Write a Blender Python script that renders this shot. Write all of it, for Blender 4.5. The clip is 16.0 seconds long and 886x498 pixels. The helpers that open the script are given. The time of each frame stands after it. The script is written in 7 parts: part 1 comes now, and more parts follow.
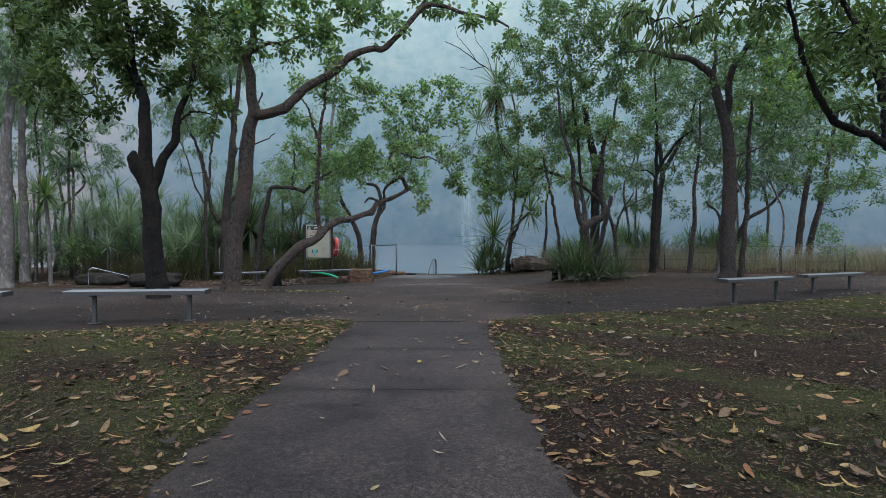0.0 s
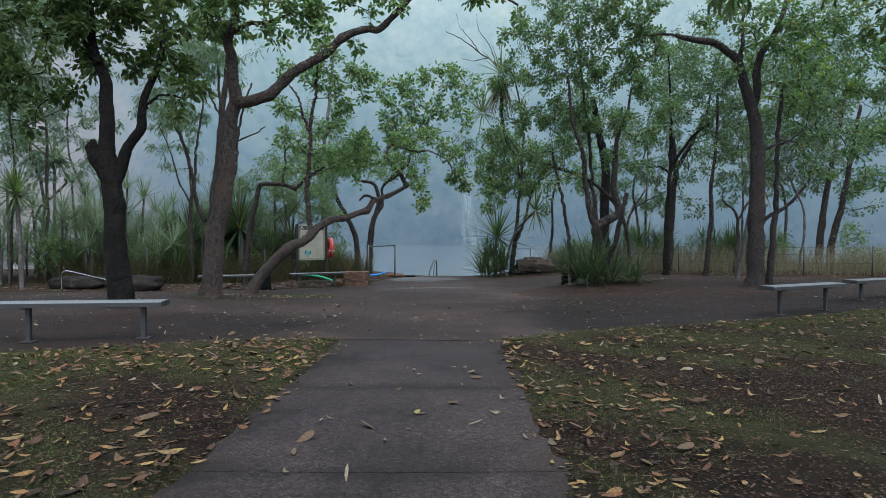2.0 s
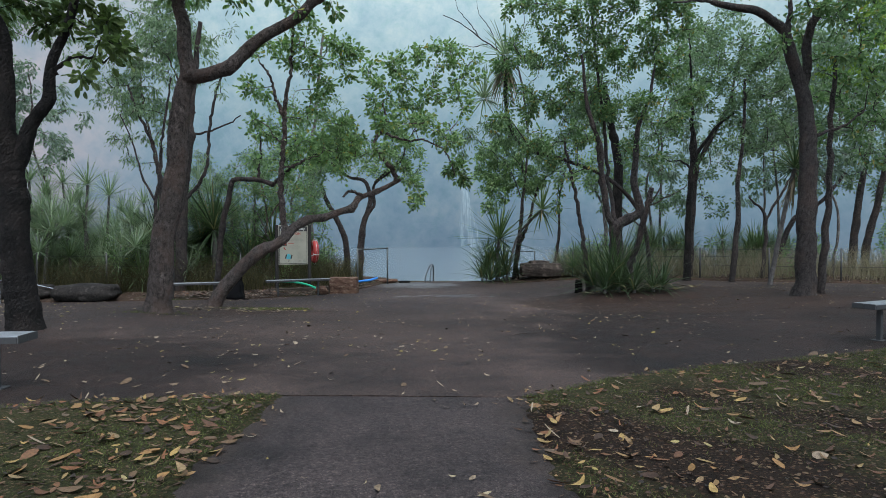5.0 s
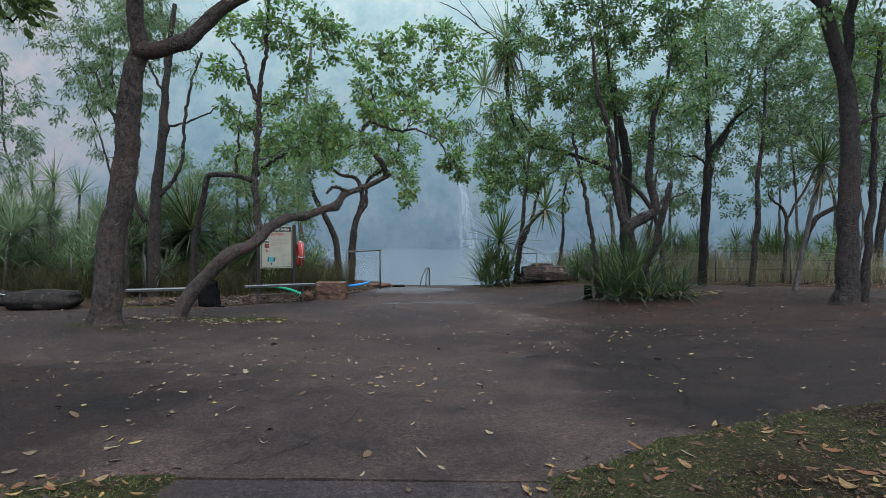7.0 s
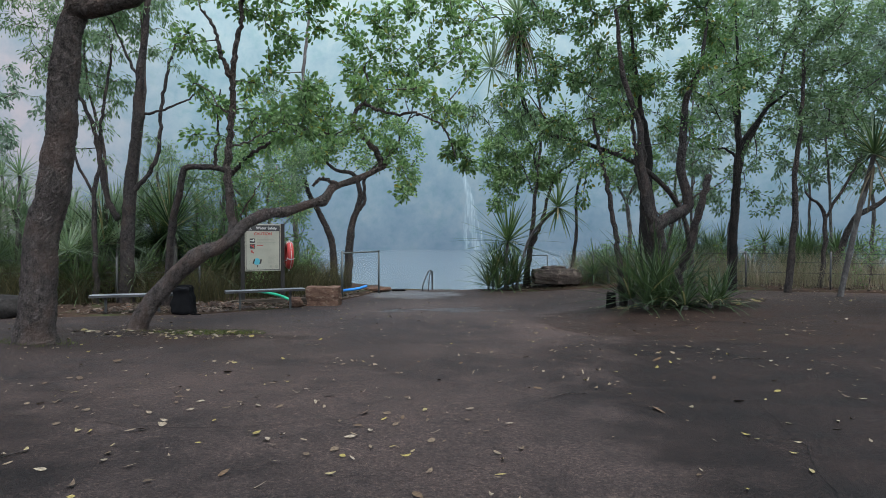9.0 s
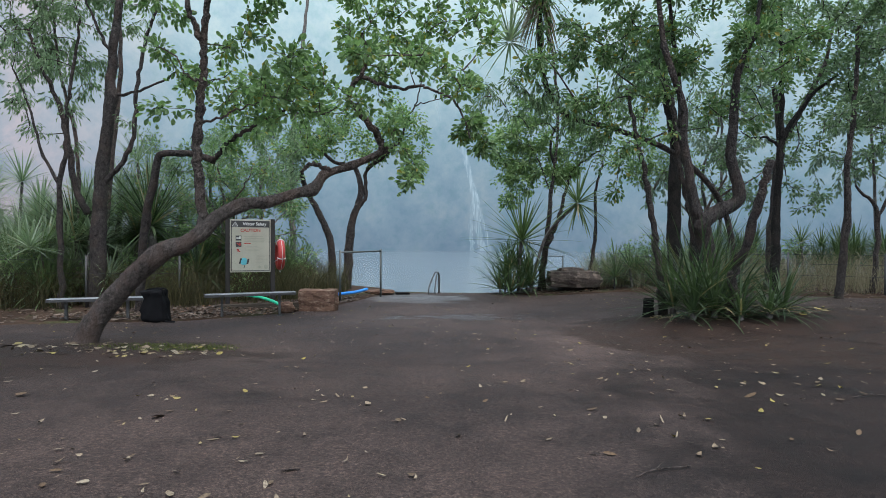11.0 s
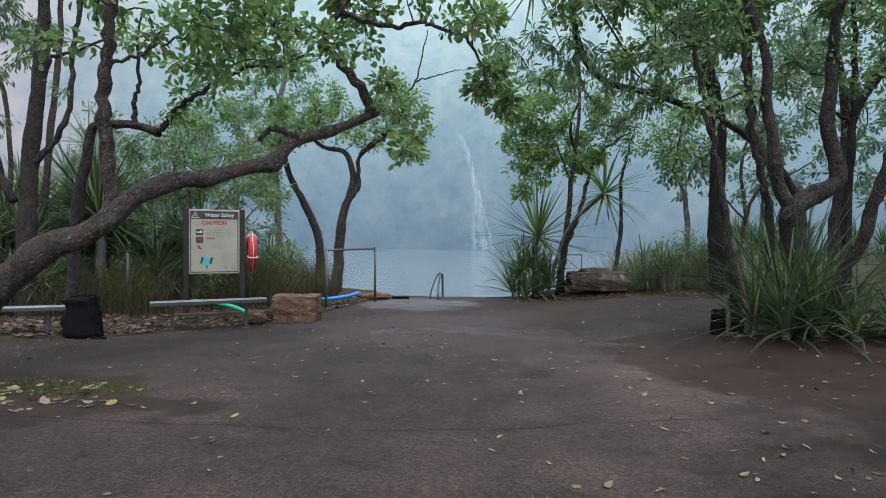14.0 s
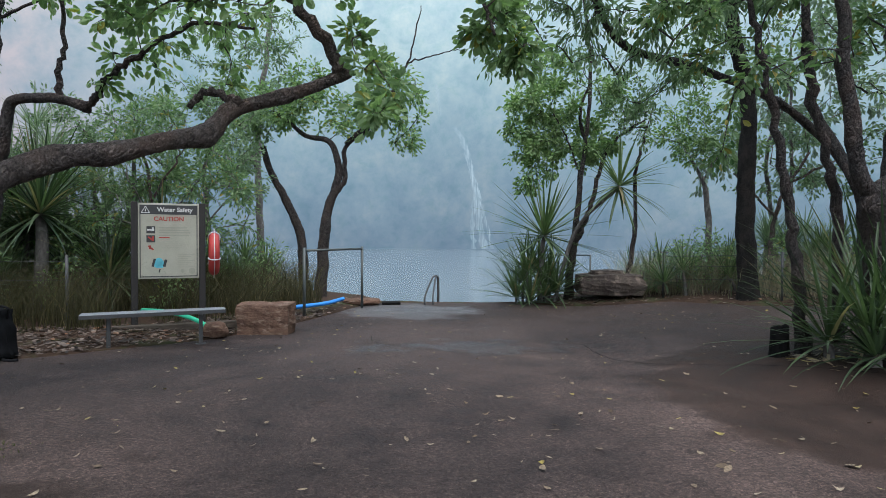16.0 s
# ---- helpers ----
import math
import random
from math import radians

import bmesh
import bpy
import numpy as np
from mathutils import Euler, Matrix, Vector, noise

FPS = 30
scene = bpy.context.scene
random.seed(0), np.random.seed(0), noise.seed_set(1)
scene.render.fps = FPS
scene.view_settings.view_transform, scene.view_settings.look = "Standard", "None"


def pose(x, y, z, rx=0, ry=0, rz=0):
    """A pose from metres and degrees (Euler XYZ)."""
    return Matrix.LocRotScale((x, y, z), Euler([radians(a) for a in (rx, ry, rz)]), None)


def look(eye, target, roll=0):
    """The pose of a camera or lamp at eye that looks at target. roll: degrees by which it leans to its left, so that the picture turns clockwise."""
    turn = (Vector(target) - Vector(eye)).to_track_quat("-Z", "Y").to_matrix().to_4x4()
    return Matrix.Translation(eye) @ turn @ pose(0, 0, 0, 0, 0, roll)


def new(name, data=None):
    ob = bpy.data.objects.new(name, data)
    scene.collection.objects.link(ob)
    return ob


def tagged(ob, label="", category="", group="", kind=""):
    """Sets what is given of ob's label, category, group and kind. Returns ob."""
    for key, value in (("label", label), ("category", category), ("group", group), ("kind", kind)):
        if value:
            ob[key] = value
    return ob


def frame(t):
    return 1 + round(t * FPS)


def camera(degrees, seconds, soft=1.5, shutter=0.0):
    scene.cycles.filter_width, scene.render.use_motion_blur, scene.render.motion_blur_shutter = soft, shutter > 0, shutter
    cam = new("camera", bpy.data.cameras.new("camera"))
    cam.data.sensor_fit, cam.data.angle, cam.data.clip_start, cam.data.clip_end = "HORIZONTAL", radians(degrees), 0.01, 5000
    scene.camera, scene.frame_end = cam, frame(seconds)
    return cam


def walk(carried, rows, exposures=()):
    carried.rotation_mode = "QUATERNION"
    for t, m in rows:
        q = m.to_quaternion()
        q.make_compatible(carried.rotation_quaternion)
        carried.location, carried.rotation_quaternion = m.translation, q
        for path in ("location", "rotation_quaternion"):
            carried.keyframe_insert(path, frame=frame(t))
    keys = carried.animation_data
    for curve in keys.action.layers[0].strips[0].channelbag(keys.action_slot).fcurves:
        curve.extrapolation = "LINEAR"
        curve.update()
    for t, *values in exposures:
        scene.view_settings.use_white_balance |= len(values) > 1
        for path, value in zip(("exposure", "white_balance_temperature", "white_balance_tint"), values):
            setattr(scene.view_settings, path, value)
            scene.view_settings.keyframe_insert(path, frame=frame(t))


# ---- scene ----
cam = camera(75.1, 16.0, soft=0.5)
METRES, EYE, TILT, LEAN, TURN = 12.0, 0.9, -1.45, 0.0, 0.0
ROWS = [
    (0.0, 0.0, 0.0, 0.0, 0.0, 0.0, -0.0),
    (0.5, -0.0003, 0.0257, 0.0008, 0.0, -0.01, -0.0),
    (1.0, -0.0013, 0.0521, 0.0017, 0.01, -0.02, -0.01),
    (1.5, -0.0024, 0.0794, 0.0026, -0.0, -0.03, -0.02),
    (2.0, -0.0035, 0.1072, 0.0032, -0.0, 0.0, -0.02),
    (2.5, -0.0042, 0.1355, 0.0041, -0.01, 0.02, -0.01),
    (3.0, -0.0043, 0.1641, 0.005, -0.01, 0.03, -0.01),
    (3.5, -0.0039, 0.1932, 0.0056, -0.03, 0.06, 0.01),
    (4.0, -0.0033, 0.2226, 0.0061, -0.04, 0.1, 0.04),
    (6.5, 0.0065, 0.3697, 0.0091, -0.33, 0.27, 0.1),
    (7.0, 0.0078, 0.3989, 0.0093, -0.25, 0.32, 0.07),
    (7.5, 0.0097, 0.4303, 0.0093, -0.11, 0.4, 0.05),
    (8.0, 0.0114, 0.4631, 0.0095, 0.01, 0.45, 0.04),
    (8.5, 0.0111, 0.4969, 0.0096, 0.11, 0.46, 0.02),
    (9.0, 0.0107, 0.5307, 0.0094, 0.22, 0.47, -0.02),
    (11.5, -0.0021, 0.6995, 0.0063, 0.77, 0.57, -0.26),
    (12.0, -0.0051, 0.7321, 0.0057, 0.85, 0.55, -0.26),
    (12.5, -0.0069, 0.7647, 0.0055, 0.84, 0.51, -0.29),
    (13.0, -0.0074, 0.7977, 0.0055, 0.82, 0.48, -0.31),
    (13.5, -0.0081, 0.8317, 0.005, 0.82, 0.5, -0.28),
    (14.0, -0.008, 0.8646, 0.0057, 0.78, 0.45, -0.32),
    (14.5, -0.0061, 0.898, 0.0063, 0.8, 0.43, -0.32),
    (15.0, -0.0056, 0.9318, 0.0067, 0.77, 0.41, -0.33),
    (15.5, -0.0043, 0.9654, 0.0071, 0.72, 0.39, -0.3),
    (16.0, -0.0024, 0.9984, 0.0081, 0.7, 0.39, -0.28),
]
walk(cam, [(t, pose(0, 0, EYE, TILT, LEAN, TURN) @ pose(METRES * x, METRES * y, METRES * z, 90 + pitch, roll, yaw)) for t, x, y, z, yaw, pitch, roll in ROWS],
     exposures=[(0.0, 0.53, 6200, 10), (8.0, 0.78, 6230, 10.5), (12.0, 0.90, 6300, 11.5), (16.0, 0.90, 6300, 12)])

# ---- world, light ----
world = bpy.data.worlds.new("overcast_sky")
scene.world = world
world.use_nodes = True
wn, wl = world.node_tree.nodes, world.node_tree.links
wn.clear()
sky = wn.new("ShaderNodeTexSky")
sky.sky_type = "NISHITA"
sky.sun_disc = False
sky.sun_elevation, sky.sun_rotation = radians(62), radians(160)
sky.dust_density, sky.ozone_density = 6.0, 1.5
pale = wn.new("ShaderNodeMix")
pale.data_type = "RGBA"
pale.inputs[0].default_value = 0.6
pale.inputs[7].default_value = (6.35, 7.65, 8.75, 1)
wbg = wn.new("ShaderNodeBackground")
wbg.inputs[1].default_value = 0.16
wout = wn.new("ShaderNodeOutputWorld")
wl.new(sky.outputs[0], pale.inputs[6])
wl.new(pale.outputs[2], wbg.inputs[0])
wl.new(wbg.outputs[0], wout.inputs[0])
sun = new("sun", bpy.data.lights.new("sun", "SUN"))
sun.data.energy, sun.data.angle, sun.data.color = 1.0, radians(40), (0.93, 0.97, 1.0)
sun.matrix_world = look((4, -11, 22), (0, 0, 0))


# ---- materials ----
def tree_of(name):
    m = bpy.data.materials.new(name)
    m.use_nodes = True
    nt = m.node_tree
    return m, nt.nodes, nt.links, nt.nodes["Principled BSDF"], nt.nodes["Material Output"]


def noise_at(nodes, links, coord, scale, detail=4.0, rough=0.55):
    n = nodes.new("ShaderNodeTexNoise")
    n.inputs["Scale"].default_value, n.inputs["Detail"].default_value, n.inputs["Roughness"].default_value = scale, detail, rough
    links.new(coord, n.inputs["Vector"])
    return n.outputs[0]


def ramp(nodes, links, fac, stops):
    r = nodes.new("ShaderNodeValToRGB")
    els = r.color_ramp.elements
    while len(els) < len(stops):
        els.new(0.5)
    for e, (p, c) in zip(els, stops):
        e.position, e.color = p, (*c, 1)
    links.new(fac, r.inputs[0])
    return r.outputs[0]


def blend(nodes, links, fac, a, b, kind="MIX"):
    m = nodes.new("ShaderNodeMix")
    m.data_type, m.blend_type = "RGBA", kind
    for v, s in ((fac, 0), (a, 6), (b, 7)):
        if isinstance(v, (int, float)):
            m.inputs[s].default_value = v
        elif isinstance(v, tuple):
            m.inputs[s].default_value = (*v, 1)
        else:
            links.new(v, m.inputs[s])
    return m.outputs[2]


def math_node(nodes, links, op, a, b=0.0, clamp=False):
    m = nodes.new("ShaderNodeMath")
    m.operation, m.use_clamp = op, clamp
    for v, s in ((a, 0), (b, 1)):
        if isinstance(v, (int, float)):
            m.inputs[s].default_value = v
        else:
            links.new(v, m.inputs[s])
    return m.outputs[0]


def bumped(nodes, links, bsdf, height, strength, distance=0.01):
    b = nodes.new("ShaderNodeBump")
    b.inputs["Strength"].default_value, b.inputs["Distance"].default_value = strength, distance
    links.new(height, b.inputs["Height"])
    links.new(b.outputs[0], bsdf.inputs["Normal"])


def surface(name, dark, light, big=1.5, fine=25.0, rough=0.8, bump=0.4, dist=0.01, metal=0.0, stain=None, stretch=(1, 1, 1)):
    m, nodes, links, bsdf, out = tree_of(name)
    tc = nodes.new("ShaderNodeTexCoord")
    mp = nodes.new("ShaderNodeMapping")
    mp.inputs["Scale"].default_value = stretch
    links.new(tc.outputs["Object"], mp.inputs[0])
    co = mp.outputs[0]
    nb, nf = noise_at(nodes, links, co, big), noise_at(nodes, links, co, fine, 6)
    mixf = math_node(nodes, links, "ADD", math_node(nodes, links, "MULTIPLY", nb, 0.5), math_node(nodes, links, "MULTIPLY", nf, 0.5))
    col = ramp(nodes, links, mixf, ((0.33, dark), (0.66, light)))
    if stain:
        col = blend(nodes, links, ramp(nodes, links, noise_at(nodes, links, co, big * 2.7, 3), ((0.55, (0, 0, 0)), (0.68, (1, 1, 1)))), col, stain)
    links.new(col, bsdf.inputs["Base Color"])
    bsdf.inputs["Roughness"].default_value, bsdf.inputs["Metallic"].default_value = rough, metal
    bsdf.inputs["Specular IOR Level"].default_value = 0.12 if rough > 0.85 else 0.5
    bumped(nodes, links, bsdf, mixf, bump, dist)
    return m


def leafy(name, dark, light, dry=None, through_light=0.35, rough=0.45, gloss=0.4):
    """Leaf: each leaf its own tone, partly let through by light."""
    m, nodes, links, bsdf, out = tree_of(name)
    geo = nodes.new("ShaderNodeNewGeometry")
    stops = [(0.0, dark), (0.75, light)]
    if dry:
        stops += [(0.93, light), (0.97, dry)]
    col = ramp(nodes, links, geo.outputs["Random Per Island"], stops)
    links.new(col, bsdf.inputs["Base Color"])
    bsdf.inputs["Roughness"].default_value = rough
    bsdf.inputs["Specular IOR Level"].default_value = gloss if rough < 0.55 else 0.2
    tr = nodes.new("ShaderNodeBsdfTranslucent")
    links.new(blend(nodes, links, 1.0, col, (0.95, 1.15, 0.68), "MULTIPLY"), tr.inputs[0])
    mx = nodes.new("ShaderNodeMixShader")
    mx.inputs[0].default_value = through_light
    links.new(bsdf.outputs[0], mx.inputs[1])
    links.new(tr.outputs[0], mx.inputs[2])
    links.new(mx.outputs[0], out.inputs[0])
    return m


def asphalt(name, tone=(1.0, 1.0, 1.0)):
    m, nodes, links, bsdf, out = tree_of(name)
    tc = nodes.new("ShaderNodeTexCoord")
    co = tc.outputs["Object"]
    big, mid = noise_at(nodes, links, co, 0.35, 5), noise_at(nodes, links, co, 2.2, 6, 0.7)
    vor = nodes.new("ShaderNodeTexVoronoi")
    vor.inputs["Scale"].default_value = 150
    links.new(co, vor.inputs["Vector"])
    col = ramp(nodes, links, big, ((0.38, (0.0155, 0.0125, 0.0124)), (0.62, (0.062, 0.0475, 0.0425))))
    col = blend(nodes, links, 0.45, col, ramp(nodes, links, mid, ((0.34, (0.012, 0.0098, 0.0098)), (0.66, (0.072, 0.0575, 0.0525)))))
    sep = nodes.new("ShaderNodeSeparateColor")
    links.new(vor.outputs["Color"], sep.inputs[0])
    col = blend(nodes, links, 1.0, col, ramp(nodes, links, sep.outputs[0], ((0.0, (0.52, 0.52, 0.53)), (0.6, (0.92, 0.90, 0.89)), (0.86, (1.15, 1.12, 1.10)), (1.0, (1.9, 1.82, 1.75)))), "MULTIPLY")

    col = blend(nodes, links, 1.0, col, ramp(nodes, links, noise_at(nodes, links, co, 38.0, 4, 0.75), ((0.32, (0.50, 0.50, 0.51)), (0.5, (1.0, 1.0, 1.0)), (0.68, (1.55, 1.53, 1.50)))), "MULTIPLY")

    def spot(x, y, r, soft, sx=1.0):
        mp = nodes.new("ShaderNodeMapping")
        mp.inputs["Location"].default_value = (-x * sx, -y, 0)
        mp.inputs["Scale"].default_value = (sx, 1, 0)
        links.new(co, mp.inputs[0])
        ln = nodes.new("ShaderNodeVectorMath")
        ln.operation = "LENGTH"
        links.new(mp.outputs[0], ln.inputs[0])
        d = math_node(nodes, links, "ADD", ln.outputs["Value"], math_node(nodes, links, "MULTIPLY", math_node(nodes, links, "SUBTRACT", noise_at(nodes, links, co, 1.1, 5), 0.5), 2.6))
        return math_node(nodes, links, "DIVIDE", math_node(nodes, links, "SUBTRACT", r, d), soft, True)

    col = blend(nodes, links, 1.0, col, tone, "MULTIPLY")
    # lighter lane of seal, with haze over its far end put into the colour
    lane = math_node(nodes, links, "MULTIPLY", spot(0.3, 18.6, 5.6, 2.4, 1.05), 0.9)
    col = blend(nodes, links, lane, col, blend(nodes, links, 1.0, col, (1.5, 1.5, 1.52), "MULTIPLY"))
    # older, darker and worn stretches of seal, with canopy shade painted into their colour
    old_shaded = math_node(nodes, links, "MAXIMUM", spot(5.7, 12.6, 4.5, 0.8), spot(-4.0, 8.3, 3.0, 1.0))
    old_shaded = math_node(nodes, links, "MAXIMUM", old_shaded, spot(4.3, 9.6, 3.5, 0.7))
    old_shaded = math_node(nodes, links, "MAXIMUM", old_shaded, spot(4.7, 15.2, 2.9, 0.8))
    col = blend(nodes, links, math_node(nodes, links, "MULTIPLY", old_shaded, 0.85), col, blend(nodes, links, 1.0, col, (0.36, 0.315, 0.295), "MULTIPLY"))
    # red-brown earth washed over the seal
    dirt = math_node(nodes, links, "MAXIMUM", spot(5.6, 17.0, 3.9, 0.3), spot(-3.7, 14.9, 1.25, 0.2, 0.75))
    dirt = math_node(nodes, links, "MAXIMUM", dirt, spot(-4.7, 14.6, 1.9, 1.1))
    dirt = math_node(nodes, links, "MAXIMUM", dirt, spot(9.0, 15.5, 2.6, 1.4))
    dirt = math_node(nodes, links, "MULTIPLY", dirt, 0.75)
    # soil trodden over the path's edges
    sp = nodes.new("ShaderNodeSeparateXYZ")
    links.new(co, sp.inputs[0])
    off = math_node(nodes, links, "ABSOLUTE", math_node(nodes, links, "ADD", sp.outputs[0], 0.30))
    off = math_node(nodes, links, "ADD", off, math_node(nodes, links, "MULTIPLY", math_node(nodes, links, "SUBTRACT", noise_at(nodes, links, co, 3.0, 5, 0.7), 0.5), 0.9))
    side = math_node(nodes, links, "DIVIDE", math_node(nodes, links, "SUBTRACT", off, 0.60), 0.30, True)
    # dirt held along the path's joints
    jd = None
    for yj in (1.555, 3.706, 5.203):
        q = math_node(nodes, links, "ABSOLUTE", math_node(nodes, links, "SUBTRACT", sp.outputs[1], yj))
        jd = q if jd is None else math_node(nodes, links, "MINIMUM", jd, q)
    jd = math_node(nodes, links, "ADD", jd, math_node(nodes, links, "MULTIPLY", math_node(nodes, links, "SUBTRACT", mid, 0.5), 0.22))
    joint = math_node(nodes, links, "DIVIDE", math_node(nodes, links, "SUBTRACT", 0.13, jd), 0.12, True)
    joint = math_node(nodes, links, "MULTIPLY", joint, math_node(nodes, links, "LESS_THAN", sp.outputs[1], 6.5))
    col = blend(nodes, links, math_node(nodes, links, "MULTIPLY", joint, 0.6), col, blend(nodes, links, 1.0, col, (0.45, 0.44, 0.44), "MULTIPLY"))
    near = math_node(nodes, links, "DIVIDE", math_node(nodes, links, "SUBTRACT", 7.5, sp.outputs[1]), 0.4, True)
    trod = math_node(nodes, links, "MULTIPLY", math_node(nodes, links, "MULTIPLY", side, near), 0.75)
    col = blend(nodes, links, dirt, col, ramp(nodes, links, mid, ((0.3, (0.017, 0.0105, 0.0080)), (0.7, (0.044, 0.0255, 0.018)))))
    col = blend(nodes, links, trod, col, ramp(nodes, links, mid, ((0.3, (0.011, 0.0085, 0.0070)), (0.7, (0.046, 0.033, 0.025)))))
    # worn pale strip of concrete at the landing, and a damp streak before it
    pad = math_node(nodes, links, "MULTIPLY", spot(-1.0, 24.6, 1.5, 0.5, 0.9), 0.75)
    col = blend(nodes, links, pad, col, ramp(nodes, links, mid, ((0.3, (0.085, 0.080, 0.080)), (0.7, (0.15, 0.145, 0.145)))))
    wet_sheen = math_node(nodes, links, "MAXIMUM", spot(0.2, 20.2, 0.7, 0.35, 0.45), spot(-0.7, 24.9, 1.0, 0.6, 0.8))
    # the damp sheen is also put into the colour as a paler grey
    links.new(blend(nodes, links, math_node(nodes, links, "MULTIPLY", wet_sheen, 0.28), col, (0.055, 0.055, 0.058)), bsdf.inputs["Base Color"])
    rg = math_node(nodes, links, "SUBTRACT", ramp(nodes, links, mid, ((0.3, (0.60,) * 3), (0.7, (0.82,) * 3))), math_node(nodes, links, "MULTIPLY", wet_sheen, 0.26))
    links.new(rg, bsdf.inputs["Roughness"])
    bsdf.inputs["Specular IOR Level"].default_value = 0.17
    h = math_node(nodes, links, "ADD", vor.outputs["Distance"], math_node(nodes, links, "MULTIPLY", mid, 0.8))
    bumped(nodes, links, bsdf, h, 0.9, 0.006)
    return m


def bark(name, dark, light, red):
    """Fissured bark: grey-brown plates, reddish raw patches, dark cracks and pale flecks."""
    m, nodes, links, bsdf, out = tree_of(name)
    tc = nodes.new("ShaderNodeTexCoord")
    mp = nodes.new("ShaderNodeMapping")
    mp.inputs["Scale"].default_value = (1, 1, 0.7)
    links.new(tc.outputs["Object"], mp.inputs[0])
    co = mp.outputs[0]
    big, mid, fine = noise_at(nodes, links, co, 3.5, 4), noise_at(nodes, links, co, 17.0, 6, 0.7), noise_at(nodes, links, co, 75.0, 4, 0.7)
    vor = nodes.new("ShaderNodeTexVoronoi")
    vor.feature = "DISTANCE_TO_EDGE"
    vor.inputs["Scale"].default_value = 26
    off = nodes.new("ShaderNodeVectorMath")
    off.operation = "ADD"
    links.new(co, off.inputs[0])
    links.new(blend(nodes, links, 0.1, (0, 0, 0), mid), off.inputs[1])
    links.new(off.outputs[0], vor.inputs["Vector"])
    tone = math_node(nodes, links, "ADD", math_node(nodes, links, "MULTIPLY", mid, 0.6), math_node(nodes, links, "MULTIPLY", fine, 0.4))
    col = ramp(nodes, links, tone, ((0.38, dark), (0.63, light)))
    col = blend(nodes, links, ramp(nodes, links, big, ((0.48, (0, 0, 0)), (0.61, (0.85, 0.85, 0.85)))), col, blend(nodes, links, 0.6, col, red))
    split = ramp(nodes, links, vor.outputs["Distance"], ((0.0, (0.66, 0.66, 0.66)), (0.08, (1.0, 1.0, 1.0))))
    col = blend(nodes, links, 1.0, col, split, "MULTIPLY")
    links.new(col, bsdf.inputs["Base Color"])
    bsdf.inputs["Roughness"].default_value = 0.9
    bsdf.inputs["Specular IOR Level"].default_value = 0.2
    h = math_node(nodes, links, "ADD", tone, math_node(nodes, links, "MULTIPLY", vor.outputs["Distance"], 1.5))
    bumped(nodes, links, bsdf, h, 1.0, 0.05)
    return m


def lawn_soil(name):
    """Trodden soil with moss and short turf where the attribute "moss" is high, and fine leaf crumbs."""
    m, nodes, links, bsdf, out = tree_of(name)
    tc = nodes.new("ShaderNodeTexCoord")
    co = tc.outputs["Object"]
    mid, fine = noise_at(nodes, links, co, 5.0, 6, 0.65), noise_at(nodes, links, co, 60.0, 5, 0.7)
    soil = ramp(nodes, links, math_node(nodes, links, "ADD", math_node(nodes, links, "MULTIPLY", mid, 0.5), math_node(nodes, links, "MULTIPLY", fine, 0.5)), ((0.36, (0.0068, 0.0048, 0.0036)), (0.62, (0.027, 0.0172, 0.0112))))
    turf = ramp(nodes, links, math_node(nodes, links, "ADD", math_node(nodes, links, "MULTIPLY", mid, 0.3), math_node(nodes, links, "MULTIPLY", fine, 0.7)), ((0.36, (0.0090, 0.0104, 0.0040)), (0.62, (0.050, 0.053, 0.019))))
    at = nodes.new("ShaderNodeAttribute")
    at.attribute_name = "moss"
    k = math_node(nodes, links, "ADD", at.outputs["Fac"], math_node(nodes, links, "MULTIPLY", math_node(nodes, links, "SUBTRACT", noise_at(nodes, links, co, 11.0, 5, 0.7), 0.5), 1.1))
    col = blend(nodes, links, ramp(nodes, links, k, ((0.30, (0, 0, 0)), (0.75, (0.9, 0.9, 0.9)))), soil, turf)
    vor = nodes.new("ShaderNodeTexVoronoi")
    vor.inputs["Scale"].default_value = 85
    links.new(co, vor.inputs["Vector"])
    sep = nodes.new("ShaderNodeSeparateColor")
    links.new(vor.outputs["Color"], sep.inputs[0])
    col = blend(nodes, links, ramp(nodes, links, sep.outputs[0], ((0.80, (0, 0, 0)), (0.86, (0.75, 0.75, 0.75)))), col, ramp(nodes, links, sep.outputs[1], ((0.0, (0.022, 0.013, 0.009)), (0.5, (0.085, 0.045, 0.026)), (1.0, (0.16, 0.115, 0.07)))))
    links.new(col, bsdf.inputs["Base Color"])
    bsdf.inputs["Roughness"].default_value = 0.95
    bsdf.inputs["Specular IOR Level"].default_value = 0.12
    bumped(nodes, links, bsdf, math_node(nodes, links, "ADD", fine, math_node(nodes, links, "MULTIPLY", mid, 1.5)), 1.0, 0.025)
    return m


def dead_leaf(name, stops):
    """Dead leaf: each leaf takes one of several tones, blotched along its blade."""
    m, nodes, links, bsdf, out = tree_of(name)
    geo = nodes.new("ShaderNodeNewGeometry")
    tc = nodes.new("ShaderNodeTexCoord")
    r = ramp(nodes, links, geo.outputs["Random Per Island"], stops)
    blot = noise_at(nodes, links, tc.outputs["Object"], 70.0, 4, 0.7)
    col = blend(nodes, links, 1.0, r, ramp(nodes, links, blot, ((0.32, (0.45, 0.40, 0.38)), (0.55, (1.0, 1.0, 1.0)), (0.72, (1.25, 1.2, 1.1)))), "MULTIPLY")
    links.new(col, bsdf.inputs["Base Color"])
    bsdf.inputs["Roughness"].default_value = 0.62
    bsdf.inputs["Specular IOR Level"].default_value = 0.3
    bumped(nodes, links, bsdf, blot, 0.5, 0.004)
    return m


